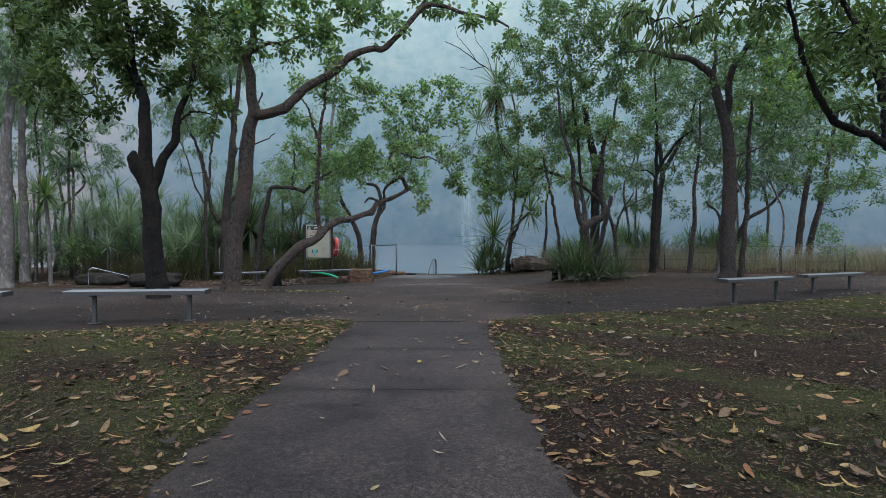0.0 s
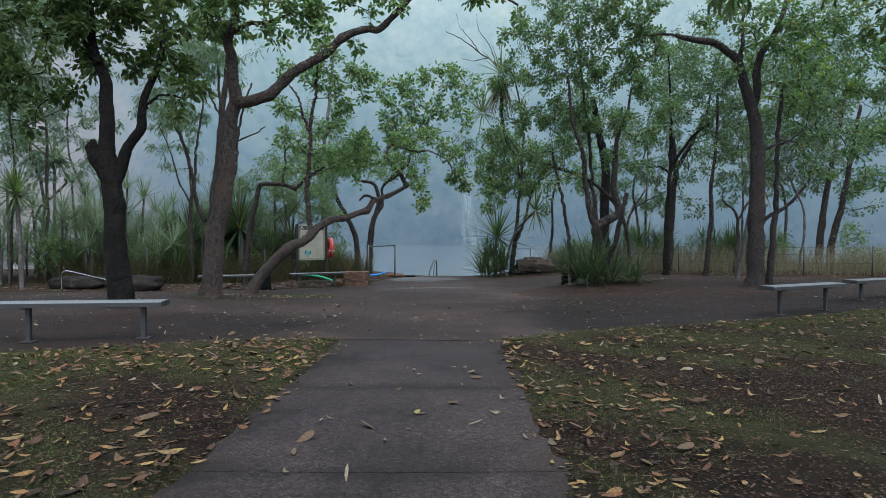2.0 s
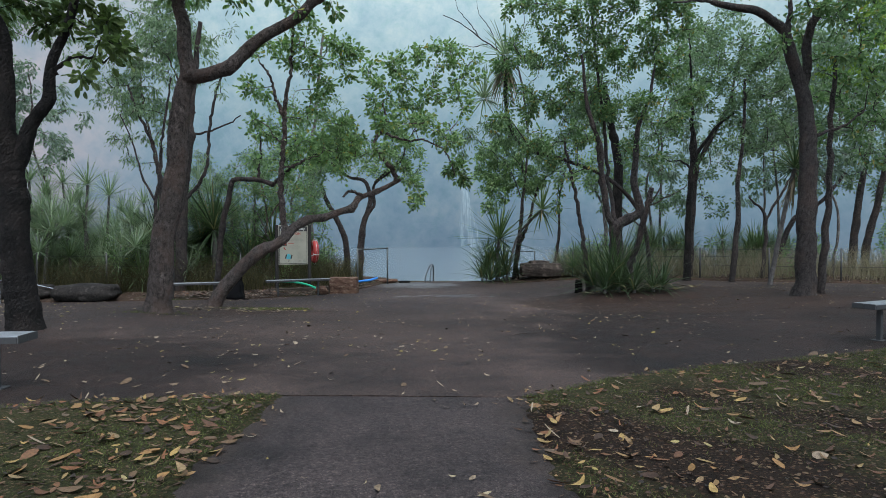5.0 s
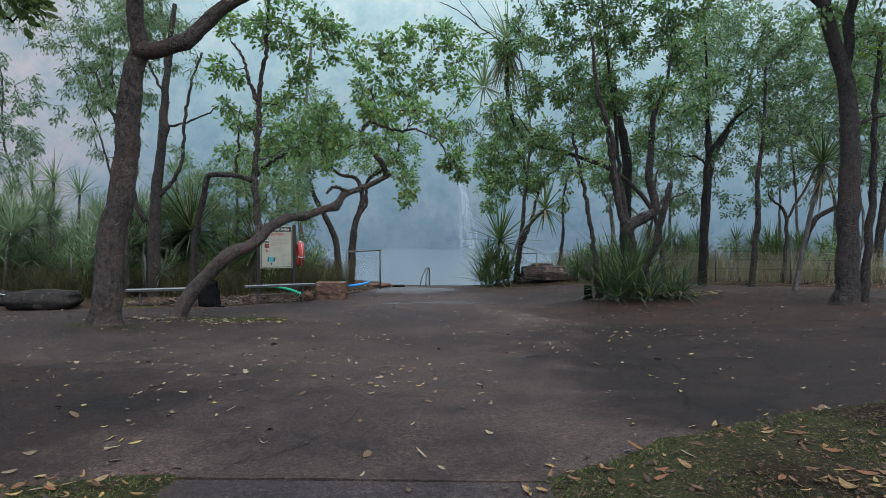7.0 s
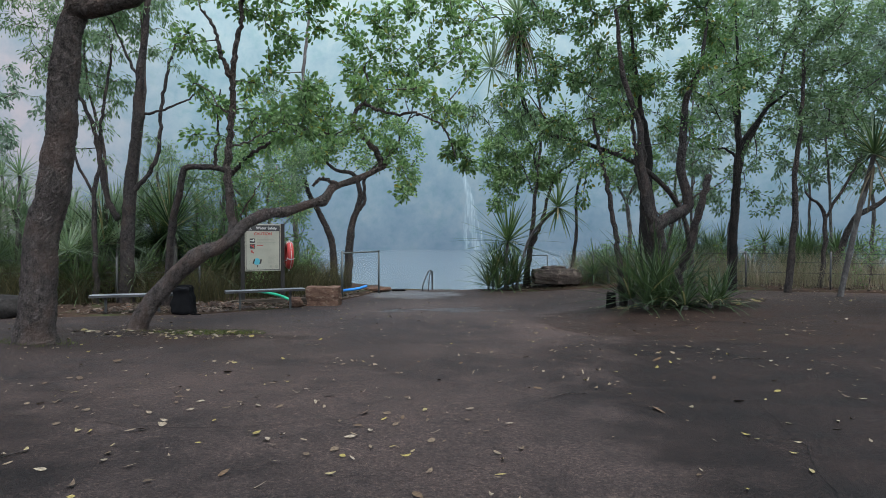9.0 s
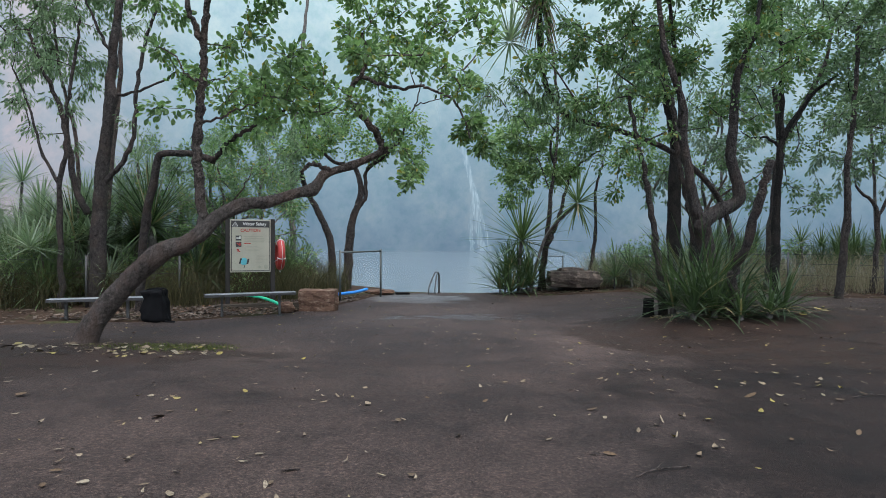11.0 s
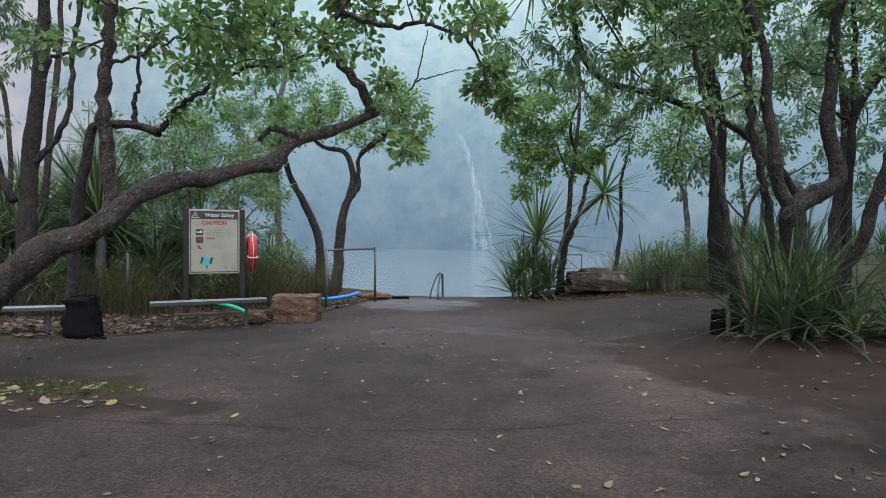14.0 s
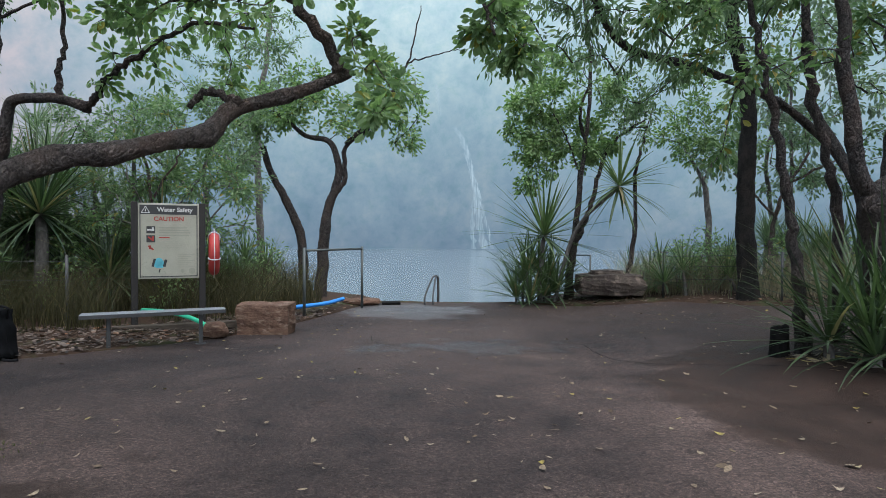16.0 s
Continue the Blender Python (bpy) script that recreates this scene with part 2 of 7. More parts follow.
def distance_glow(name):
    """Cliff and hills far off: smoke haze and scattered daylight painted into a glowing colour."""
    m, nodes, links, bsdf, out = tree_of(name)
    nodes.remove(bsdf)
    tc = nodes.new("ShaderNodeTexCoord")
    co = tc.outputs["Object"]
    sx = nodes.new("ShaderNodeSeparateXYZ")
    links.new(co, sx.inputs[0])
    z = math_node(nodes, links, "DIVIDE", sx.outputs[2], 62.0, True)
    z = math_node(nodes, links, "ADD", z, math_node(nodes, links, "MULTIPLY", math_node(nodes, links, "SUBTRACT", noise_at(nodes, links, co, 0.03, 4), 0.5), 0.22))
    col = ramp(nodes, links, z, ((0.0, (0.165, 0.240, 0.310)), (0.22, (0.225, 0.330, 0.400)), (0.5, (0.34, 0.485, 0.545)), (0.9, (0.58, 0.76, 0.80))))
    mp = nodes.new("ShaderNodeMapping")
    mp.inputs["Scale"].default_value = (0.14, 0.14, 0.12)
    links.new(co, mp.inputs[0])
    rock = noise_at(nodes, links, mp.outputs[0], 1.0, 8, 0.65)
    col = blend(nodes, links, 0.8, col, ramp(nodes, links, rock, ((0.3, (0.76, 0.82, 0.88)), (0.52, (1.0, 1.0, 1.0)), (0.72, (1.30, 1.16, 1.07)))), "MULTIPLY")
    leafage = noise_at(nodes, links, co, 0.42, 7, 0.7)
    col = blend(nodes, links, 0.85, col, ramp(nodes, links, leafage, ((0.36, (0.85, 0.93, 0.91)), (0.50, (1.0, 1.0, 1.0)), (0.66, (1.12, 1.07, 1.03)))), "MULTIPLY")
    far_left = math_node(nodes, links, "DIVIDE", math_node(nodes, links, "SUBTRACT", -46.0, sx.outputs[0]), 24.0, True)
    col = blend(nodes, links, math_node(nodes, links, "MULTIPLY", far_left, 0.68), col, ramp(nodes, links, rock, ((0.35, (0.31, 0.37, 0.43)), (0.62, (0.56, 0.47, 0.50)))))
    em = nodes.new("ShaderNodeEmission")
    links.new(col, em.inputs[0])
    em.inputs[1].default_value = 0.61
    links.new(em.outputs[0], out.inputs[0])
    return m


def plain(name, col, rough=0.5, metal=0.0):
    return surface(name, tuple(c * 0.85 for c in col), tuple(min(1, c * 1.12) for c in col), 4.0, 60.0, rough, 0.12, 0.003, metal)


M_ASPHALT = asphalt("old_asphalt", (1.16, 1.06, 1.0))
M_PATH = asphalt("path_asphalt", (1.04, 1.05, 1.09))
M_TAR = plain("crack_dirt", (0.012, 0.011, 0.010), 0.9)
M_EARTH = surface("bare_earth", (0.024, 0.016, 0.0115), (0.070, 0.043, 0.029), 0.7, 14, 0.95, 0.8, 0.03, stain=(0.045, 0.05, 0.022))
M_LAWN = lawn_soil("worn_lawn_soil")
M_GRASS = leafy("short_grass", (0.040, 0.048, 0.014), (0.105, 0.122, 0.038), (0.14, 0.115, 0.058), 0.3, 0.7)
M_STRAW = leafy("tall_dry_grass", (0.19, 0.157, 0.115), (0.34, 0.285, 0.215), (0.16, 0.17, 0.105), 0.4, 0.7)
M_TALL = leafy("tall_green_grass", (0.0357, 0.034, 0.01728), (0.0833, 0.07344, 0.03744), (0.19, 0.155, 0.085), 0.4, 0.6)
M_LITTER = dead_leaf("fallen_leaf_brown", ((0.0, (0.022, 0.0135, 0.008)), (0.25, (0.072, 0.036, 0.018)), (0.45, (0.165, 0.068, 0.026)), (0.58, (0.105, 0.066, 0.036)), (0.72, (0.225, 0.122, 0.040)), (0.86, (0.190, 0.132, 0.066)), (0.95, (0.28, 0.190, 0.062))))
M_LITTER_GREY = dead_leaf("weathered_leaf", ((0.0, (0.0238, 0.017, 0.0136)), (0.3, (0.06375, 0.0442, 0.034)), (0.6, (0.1148, 0.085, 0.0663)), (0.85, (0.187, 0.1487, 0.119)), (0.97, (0.17, 0.085, 0.0425))))
M_CRUMB = dead_leaf("leaf_crumb", ((0.0, (0.011, 0.0075, 0.005)), (0.4, (0.034, 0.017, 0.009)), (0.7, (0.066, 0.034, 0.016)), (0.95, (0.105, 0.068, 0.032))))
M_LITTER_PALE = dead_leaf("fallen_leaf_pale", ((0.0, (0.0792, 0.054, 0.03384)), (0.25, (0.144, 0.1044, 0.0648)), (0.5, (0.2088, 0.162, 0.108)), (0.75, (0.2664, 0.2232, 0.1584)), (0.92, (0.2592, 0.2088, 0.0576))))
M_LEAF_DARK = leafy("dark_broad_leaf", (0.040, 0.062, 0.024), (0.105, 0.145, 0.052), None, 0.45, 0.5, 0.2)
M_LEAF = leafy("green_broad_leaf", (0.098, 0.160, 0.076), (0.245, 0.345, 0.168), (0.28, 0.26, 0.06), 0.52, 0.5, 0.22)
M_LEAF_LIME = leafy("yellow_green_leaf", (0.110, 0.165, 0.035), (0.270, 0.370, 0.085), None, 0.55, 0.5, 0.2)
M_LEAF_PALE = leafy("pale_green_leaf", (0.110, 0.180, 0.080), (0.240, 0.335, 0.150), None, 0.5, 0.45)
M_LEAF_MID = leafy("mid_green_leaf", (0.0732, 0.1366, 0.061), (0.1952, 0.2745, 0.1403), (0.26, 0.22, 0.06), 0.5, 0.5, 0.2)
# haze is put into the next two leaf tones, for trees farther off
M_LEAF_SOFT = leafy("grey_green_leaf", (0.105, 0.160, 0.095), (0.205, 0.275, 0.170), None, 0.48, 0.52, 0.2)
M_LEAF_HAZED = leafy("haze_paled_leaf", (0.140, 0.180, 0.150), (0.230, 0.285, 0.235), None, 0.45, 0.54, 0.2)
M_PAND = leafy("screw_palm_blade", (0.065, 0.110, 0.038), (0.165, 0.225, 0.085), (0.24, 0.20, 0.11), 0.38, 0.42)
M_PAND_DEEP = leafy("deep_green_strap_blade", (0.022, 0.041, 0.021), (0.080, 0.116, 0.055), (0.22, 0.18, 0.10), 0.35, 0.42)
M_PAND_MID = leafy("mid_green_strap_blade", (0.045, 0.078, 0.036), (0.125, 0.175, 0.080), (0.22, 0.18, 0.10), 0.35, 0.46)
# blade colour lifted and greyed, with distance haze painted into it
M_PAND_FAR = leafy("haze_paled_palm_blade", (0.145, 0.195, 0.140), (0.245, 0.300, 0.205), (0.27, 0.25, 0.18), 0.4, 0.5)
M_PAND_DRY = leafy("dead_screw_palm_blade", (0.12, 0.095, 0.065), (0.24, 0.20, 0.14), None, 0.2, 0.7)
M_BARK_BLACK = bark("scorched_bark", (0.0050, 0.0046, 0.0045), (0.026, 0.023, 0.0215), (0.040, 0.032, 0.028))
M_BARK = bark("brown_bark", (0.031, 0.025, 0.0225), (0.180, 0.148, 0.133), (0.150, 0.100, 0.080))
M_BARK_DARK = bark("dark_brown_bark", (0.015, 0.0130, 0.0125), (0.095, 0.082, 0.077), (0.085, 0.060, 0.050))
M_BARK_GREY = surface("grey_bark", (0.060, 0.055, 0.052), (0.165, 0.150, 0.140), 3, 24, 0.9, 0.9, 0.02, stain=(0.21, 0.20, 0.19), stretch=(1, 1, 0.45))
M_ALU = surface("brushed_aluminium", (0.24, 0.25, 0.26), (0.34, 0.353, 0.362), 2.0, 80, 0.48, 0.15, 0.002, 0.8, stretch=(0.15, 4, 4))
M_STEEL = plain("dull_galvanised_steel", (0.055, 0.055, 0.056), 0.65, 0.3)
M_CHROME = plain("polished_steel_tube", (0.42, 0.43, 0.44), 0.25, 1.0)
M_POST = plain("dark_brown_post", (0.016, 0.013, 0.012), 0.8)
M_RAILPAINT = plain("dark_green_grey_paint", (0.055, 0.065, 0.062), 0.5)
M_CREAM = plain("cream_sign_face", (0.316, 0.307, 0.246), 0.5)
M_SIGNDARK = plain("dark_sign_band", (0.03, 0.03, 0.03), 0.5)
M_SIGNRED = plain("red_sign_paint", (0.33, 0.03, 0.02), 0.5)
M_SIGNGREY = plain("grey_sign_print", (0.26, 0.26, 0.21), 0.6)
M_SIGNBLUE = plain("blue_sign_print", (0.10, 0.42, 0.50), 0.5)
M_WHITE = plain("white_print", (0.50, 0.50, 0.48), 0.5)
M_BUOY = plain("red_buoy_shell", (0.36, 0.032, 0.026), 0.55)
M_BAG = surface("black_bag_cloth", (0.003, 0.003, 0.0035), (0.009, 0.009, 0.010), 6, 90, 0.9, 0.4, 0.006)
M_BLUE = plain("blue_foam_tube", (0.03, 0.22, 0.62), 0.6)
M_GREEN = plain("green_foam_tube", (0.02, 0.36, 0.20), 0.6)
M_SANDSTONE = surface("red_sandstone", (0.052, 0.030, 0.022), (0.165, 0.098, 0.068), 3, 22, 0.92, 0.9, 0.02, stain=(0.19, 0.135, 0.10), stretch=(1, 1, 2.2))
M_ROCK = surface("grey_brown_rock", (0.034, 0.026, 0.022), (0.105, 0.083, 0.070), 2.2, 20, 0.95, 1.0, 0.03, stain=(0.17, 0.135, 0.11))
M_ROCK_DARK = surface("dark_lichened_rock", (0.008, 0.0075, 0.007), (0.034, 0.030, 0.027), 2.2, 20, 0.95, 1.0, 0.03, stain=(0.055, 0.05, 0.045))
M_CHAR = surface("charred_wood", (0.003, 0.003, 0.003), (0.012, 0.011, 0.010), 6, 45, 0.95, 0.4, 0.01, stretch=(1, 1, 0.3))
M_TIMBER = surface("weathered_timber", (0.035, 0.028, 0.022), (0.09, 0.075, 0.06), 3, 30, 0.9, 0.7, 0.01, stretch=(0.3, 3, 3))
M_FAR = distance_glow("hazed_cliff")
# the falling water emits a haze-pale glow of its own, matched to the cliff
M_FALL, nodes_f, links_f, bsdf_f, out_f = tree_of("glowing_white_water")
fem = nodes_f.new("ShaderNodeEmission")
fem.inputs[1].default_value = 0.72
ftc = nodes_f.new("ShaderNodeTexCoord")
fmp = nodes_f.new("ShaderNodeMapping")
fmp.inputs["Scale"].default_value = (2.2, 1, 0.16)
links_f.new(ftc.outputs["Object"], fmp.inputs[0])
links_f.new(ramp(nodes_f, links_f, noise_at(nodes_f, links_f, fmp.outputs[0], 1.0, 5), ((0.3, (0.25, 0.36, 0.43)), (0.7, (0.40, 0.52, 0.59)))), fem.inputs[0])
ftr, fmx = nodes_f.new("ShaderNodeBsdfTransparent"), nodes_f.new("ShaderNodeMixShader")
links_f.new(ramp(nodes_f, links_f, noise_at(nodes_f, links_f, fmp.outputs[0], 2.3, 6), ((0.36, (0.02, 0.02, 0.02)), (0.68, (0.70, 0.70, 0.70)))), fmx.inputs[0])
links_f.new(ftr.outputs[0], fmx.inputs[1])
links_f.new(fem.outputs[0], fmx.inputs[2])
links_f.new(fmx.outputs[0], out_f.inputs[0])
M_WATER, nodes_w, links_w, bsdf_w, out_w = tree_of("still_lake_water")
bsdf_w.inputs["Base Color"].default_value = (0.15, 0.175, 0.19, 1)
bsdf_w.inputs["Roughness"].default_value = 0.10
bsdf_w.inputs["IOR"].default_value = 1.33
wtc = nodes_w.new("ShaderNodeTexCoord")
bumped(nodes_w, links_w, bsdf_w, noise_at(nodes_w, links_w, wtc.outputs["Object"], 0.05, 2), 0.02, 0.02)


# ---- mesh helpers ----
rng = np.random.default_rng(7)


def mesh_np(name, V, F, smooth=False):
    V, F = np.asarray(V, float), np.asarray(F, np.int32)
    me = bpy.data.meshes.new(name)
    me.vertices.add(len(V))
    me.vertices.foreach_set("co", V.ravel())
    k = F.shape[1]
    me.loops.add(F.size)
    me.loops.foreach_set("vertex_index", F.ravel())
    me.polygons.add(len(F))
    me.polygons.foreach_set("loop_start", np.arange(0, F.size, k, dtype=np.int32))
    me.polygons.foreach_set("use_smooth", np.full(len(F), smooth))
    me.update(calc_edges=True)
    return me


class Buf:
    """Gathers quads and triangles into one mesh."""

    def __init__(self):
        self.v, self.q, self.n = [], [], 0

    def add(self, V, Q):
        self.v.append(np.asarray(V, float))
        self.q.append(np.asarray(Q, int) + self.n)
        self.n += len(V)

    def mesh(self, name, smooth=True):
        return mesh_np(name, np.concatenate(self.v), np.concatenate(self.q), smooth)


def put(name, me, material, parent=None, label=""):
    ob = new(name, me)
    me.materials.append(material)
    if parent is not None:
        ob.parent = parent
    if label:
        ob["label"] = label
    return ob


def part(name, bm, material, parent, label=""):
    me = bpy.data.meshes.new(name)
    bm.to_mesh(me)
    bm.free()
    return put(name, me, material, parent, label)


def thing(name, at, label, category, group="", turn=0.0):
    ob = new(name)
    ob.matrix_basis = pose(*at, 0, 0, turn)
    return tagged(ob, label, category, group)


def box(bm, cx, cy, cz, sx, sy, sz, bevel=0.0, rot=None):
    r = bmesh.ops.create_cube(bm, size=1.0)
    vs = r["verts"]
    bmesh.ops.scale(bm, vec=(sx, sy, sz), verts=vs)
    if bevel:
        es = list({e for v in vs for e in v.link_edges})
        b = bmesh.ops.bevel(bm, geom=es, offset=bevel, segments=2, affect="EDGES", profile=0.5)
        vs = list({v for f in b["faces"] for v in f.verts} | {v for v in vs if v.is_valid})
    if rot is not None:
        bmesh.ops.transform(bm, matrix=rot, verts=vs)
    bmesh.ops.translate(bm, vec=(cx, cy, cz), verts=vs)
    return bm


def curve_pts(pts, per=5):
    """A smooth line through the given points."""
    P = np.asarray(pts, float)
    if len(P) == 2:
        return np.linspace(P[0], P[1], per + 1)
    E = np.vstack((2 * P[0] - P[1], P, 2 * P[-1] - P[-2]))
    out = []
    for i in range(1, len(E) - 2):
        a, b, c, d = E[i - 1:i + 3]
        for s in np.arange(per) / per:
            out.append(0.5 * (2 * b + (c - a) * s + (2 * a - 5 * b + 4 * c - d) * s * s + (3 * b - a - 3 * c + d) * s ** 3))
    out.append(P[-1])
    return np.array(out)


def tube(buf, line, radii, sides=8, rough=0.0, close=True):
    line = np.asarray(line, float)
    n = len(line)
    radii = np.broadcast_to(np.asarray(radii, float), (n,))
    T = np.gradient(line, axis=0)
    T /= np.linalg.norm(T, axis=1)[:, None] + 1e-9
    u = np.cross(T[0], (0.31, 0.87, 0.38))
    u /= np.linalg.norm(u)
    rings = []
    for i in range(n):
        u = u - T[i] * (u @ T[i])
        u /= np.linalg.norm(u) + 1e-9
        w = np.cross(T[i], u)
        a = np.arange(sides) * 2 * math.pi / sides
        r = radii[i] * (1 + rough * rng.normal(0, 1, sides)) if rough else np.full(sides, radii[i])
        rings.append(line[i] + (np.cos(a) * r)[:, None] * u + (np.sin(a) * r)[:, None] * w)
    V = np.concatenate(rings)
    k = np.arange(sides)
    k2 = (k + 1) % sides
    Q = np.concatenate([np.stack((i * sides + k, i * sides + k2, (i + 1) * sides + k2, (i + 1) * sides + k), 1) for i in range(n - 1)])
    if close:
        c = len(V)
        V = np.vstack((V, line[0], line[-1]))
        Q = np.vstack((Q, np.stack((k2, k, np.full(sides, c), np.full(sides, c)), 1)[:, [0, 1, 2, 2]] * 1))
        Q = np.vstack((Q, np.stack(((n - 1) * sides + k, (n - 1) * sides + k2, np.full(sides, c + 1), np.full(sides, c + 1)), 1)))
    buf.add(V, Q)


def solid(buf):
    """A mesh from a Buf whose end caps are folded quads."""
    V, Q = np.concatenate(buf.v), np.concatenate(buf.q)
    me = bpy.data.meshes.new("tube")
    me.from_pydata(V.tolist(), [], [list(dict.fromkeys(q)) for q in Q.tolist()])
    me.polygons.foreach_set("use_smooth", np.full(len(me.polygons), True))
    return me


LEAF4 = (np.array([(0, 0, 0), (-0.5, 0.58, 0.10), (0.5, 0.58, 0.10), (0, 0.55, 0.0), (0, 1, -0.10)]), np.array([(0, 3, 1), (1, 3, 4), (0, 2, 3), (3, 2, 4)]))
LEAF7 = (np.array([(0, 0.5, -0.03), (0, 0, 0), (-0.30, 0.20, 0.05), (-0.5, 0.52, 0.10), (-0.34, 0.84, 0.04), (0, 1, -0.06), (0.34, 0.84, 0.04), (0.5, 0.52, 0.10), (0.30, 0.20, 0.05)]), np.array([(0, 2, 1), (0, 3, 2), (0, 4, 3), (0, 5, 4), (0, 6, 5), (0, 7, 6), (0, 8, 7), (0, 1, 8)]))
LEAF2 = (np.array([(0, 0, 0), (-0.5, 0.5, 0.08), (0.5, 0.5, 0.08), (0, 1, 0)]), np.array([(0, 2, 3), (0, 3, 1)]))


def leaves_mesh(name, P, D, length, width, shape=LEAF4, up=0.25, vary=0.3):
    """A leaf at every point of P, pointing along D, with its face turned partly up."""
    n = len(P)
    D = D / (np.linalg.norm(D, axis=1)[:, None] + 1e-9)
    N = rng.normal(0, 1, (n, 3))
    N[:, 2] += up * 3
    X = np.cross(D, N)
    X /= np.linalg.norm(X, axis=1)[:, None] + 1e-9
    N = np.cross(X, D)
    L = length * (1 + rng.uniform(-vary, vary, n))
    T, F = shape
    V = P[:, None, :] + (T[None, :, 0:1] * (L * width)[:, None, None]) * X[:, None, :] + (T[None, :, 1:2] * L[:, None, None]) * D[:, None, :] + (T[None, :, 2:3] * L[:, None, None]) * N[:, None, :]
    k = len(T)
    Fs = (F[None] + (np.arange(n) * k)[:, None, None]).reshape(-1, 3)
    return mesh_np(name, V.reshape(-1, 3), Fs)


# ---- the lie of the land ----
def gz(x, y):
    """Height of the seal and the ground: it falls to the landing, and rises a little to the right."""
    z = np.interp(y, (-40, 0, 5, 7.5, 10, 12, 14, 15.5, 19.2, 21, 22.5, 24, 26.3, 60), (0.9, 0, -0.135, -0.228, -0.345, -0.437, -0.54, -0.615, -0.80, -0.865, -0.892, -0.905, -0.905, -0.905))
    x, y = np.asarray(x, float), np.asarray(y, float)
    mound = 0.17 * np.clip(1.5 - np.hypot((x - 5.1) / 1.9, (y - 18.3) / 1.4), 0, 0.7) / 0.7
    z = z - 0.09 * np.clip((-x - 2.5) / 2.0, 0, 1) * np.clip(1 - np.abs(y - 7.2) / 3.0, 0, 1)
    z = z + 0.13 * np.clip((-x - 3.9) / 1.2, 0, 1) * np.clip(1 - np.abs(y - 12) / 5.0, 0, 1)
    return z + mound + 0.058 * np.clip(x - 3, 0, 5) * np.clip((y - 8.5) / 6, 0, 1)


def front(x):
    return np.interp(x, (-16, -5, -1.2, 0.64, 1.3, 2.3, 4.4, 8.5, 10, 16), (6.5, 6.85, 7.45, 7.40, 7.95, 8.5, 9.3, 11.2, 12, 14.5))


def back(x):
    return np.interp(x, (-16, -8, -5.2, -3.6, -2.9, -2.2, -1.7, 1.7, 2.6, 5.3, 6.5, 10, 16), (16.5, 18.0, 18.9, 20.6, 22.5, 25.3, 26.3, 26.3, 25.6, 25.6, 24.2, 22.3, 20))


def shore(x):
    return np.interp(x, (-60, -12, -4.2, -2.2, -1.7, 1.8, 2.6, 6, 14, 60), (30, 29.5, 28.4, 27.0, 26.5, 26.5, 27.4, 29.5, 30.5, 34))


def wobble(x, y, s, seed=0.0):
    return np.sin(x * s + seed) * np.cos(y * s * 1.3 + seed * 2) + 0.5 * np.sin(x * s * 2.7 + y * s * 2.1 + seed)


PATH_L, PATH_R = -1.15, 0.55


def mossy(x, y):
    """How mossy and grassed the lawn is: most towards the plaza, worn bare elsewhere."""
    x, y = np.asarray(x, float), np.asarray(y, float)
    d = np.maximum(0, front(x) - y)
    west = np.where(x < 0, 0.30 * np.exp(-np.maximum(0, d - 2.6) / 1.8), 0.42 * np.exp(-((x - 1.7) ** 2 + (y - 2.9) ** 2) / 1.6))
    return np.clip(0.20 + 0.8 * np.exp(-d / 1.5) + west + 0.36 * wobble(x, y, 1.25, 4.0) + 0.18 * wobble(x, y, 3.9, 2.0), 0, 1)


def on_seal(x, y):
    x, y = np.asarray(x, float), np.asarray(y, float)
    plaza = (np.abs(x) < 16) & (y > front(x)) & (y < back(x))
    return plaza | ((x > PATH_L) & (x < PATH_R) & (y <= 7.6))


def land(x, y):
    x, y = np.asarray(x, float), np.asarray(y, float)
    z = gz(x, y) + 0.015 + 0.012 * wobble(x, y, 1.7, 1.0)
    d = back(x) - y
    z = z + np.where((y > 12), np.clip(-d, 0, 2.0) * 0.05, 0) * np.where((x > -1.8) & (x < 2.4), 0, 1)
    z = np.where(on_seal(x, y), gz(x, y) - 0.07, z)
    z = np.where((np.abs(x) < 15.8) & (y > -5.9) & (y < front(x)), gz(x, y) - 0.06, z)
    s = y - shore(x)
    z = np.where(s > 0, z - np.clip(s, 0, 1.0) * 1.3 - np.clip(s - 1, 0, 8) * 0.25, z)
    return z

# ---- large structure ----
def grid_mesh(name, xs, ys, height):
    X, Y = np.meshgrid(xs, ys)
    V = np.stack((X, Y, height(X, Y)), -1).reshape(-1, 3)
    nx, ny = len(xs), len(ys)
    i = (np.arange(ny - 1)[:, None] * nx + np.arange(nx - 1)).ravel()
    return mesh_np(name, V, np.stack((i, i + 1, i + nx + 1, i + nx), 1), True)


def spread(lo, hi, near_lo, near_hi, fine, coarse):
    left = near_lo - np.cumsum(np.geomspace(fine, coarse, 40))
    right = near_hi + np.cumsum(np.geomspace(fine, coarse, 40))
    return np.concatenate((left[left > lo][::-1], np.arange(near_lo, near_hi, fine), right[right < hi], [hi]))


ground = put("ground", grid_mesh("ground", spread(-150, 150, -9, 11, 0.16, 9.0), spread(-60, 150, -1, 29, 0.16, 9.0), land), M_EARTH)
tagged(ground, "dark red-brown bare earth falling to the lake", "ground", "", "structure")


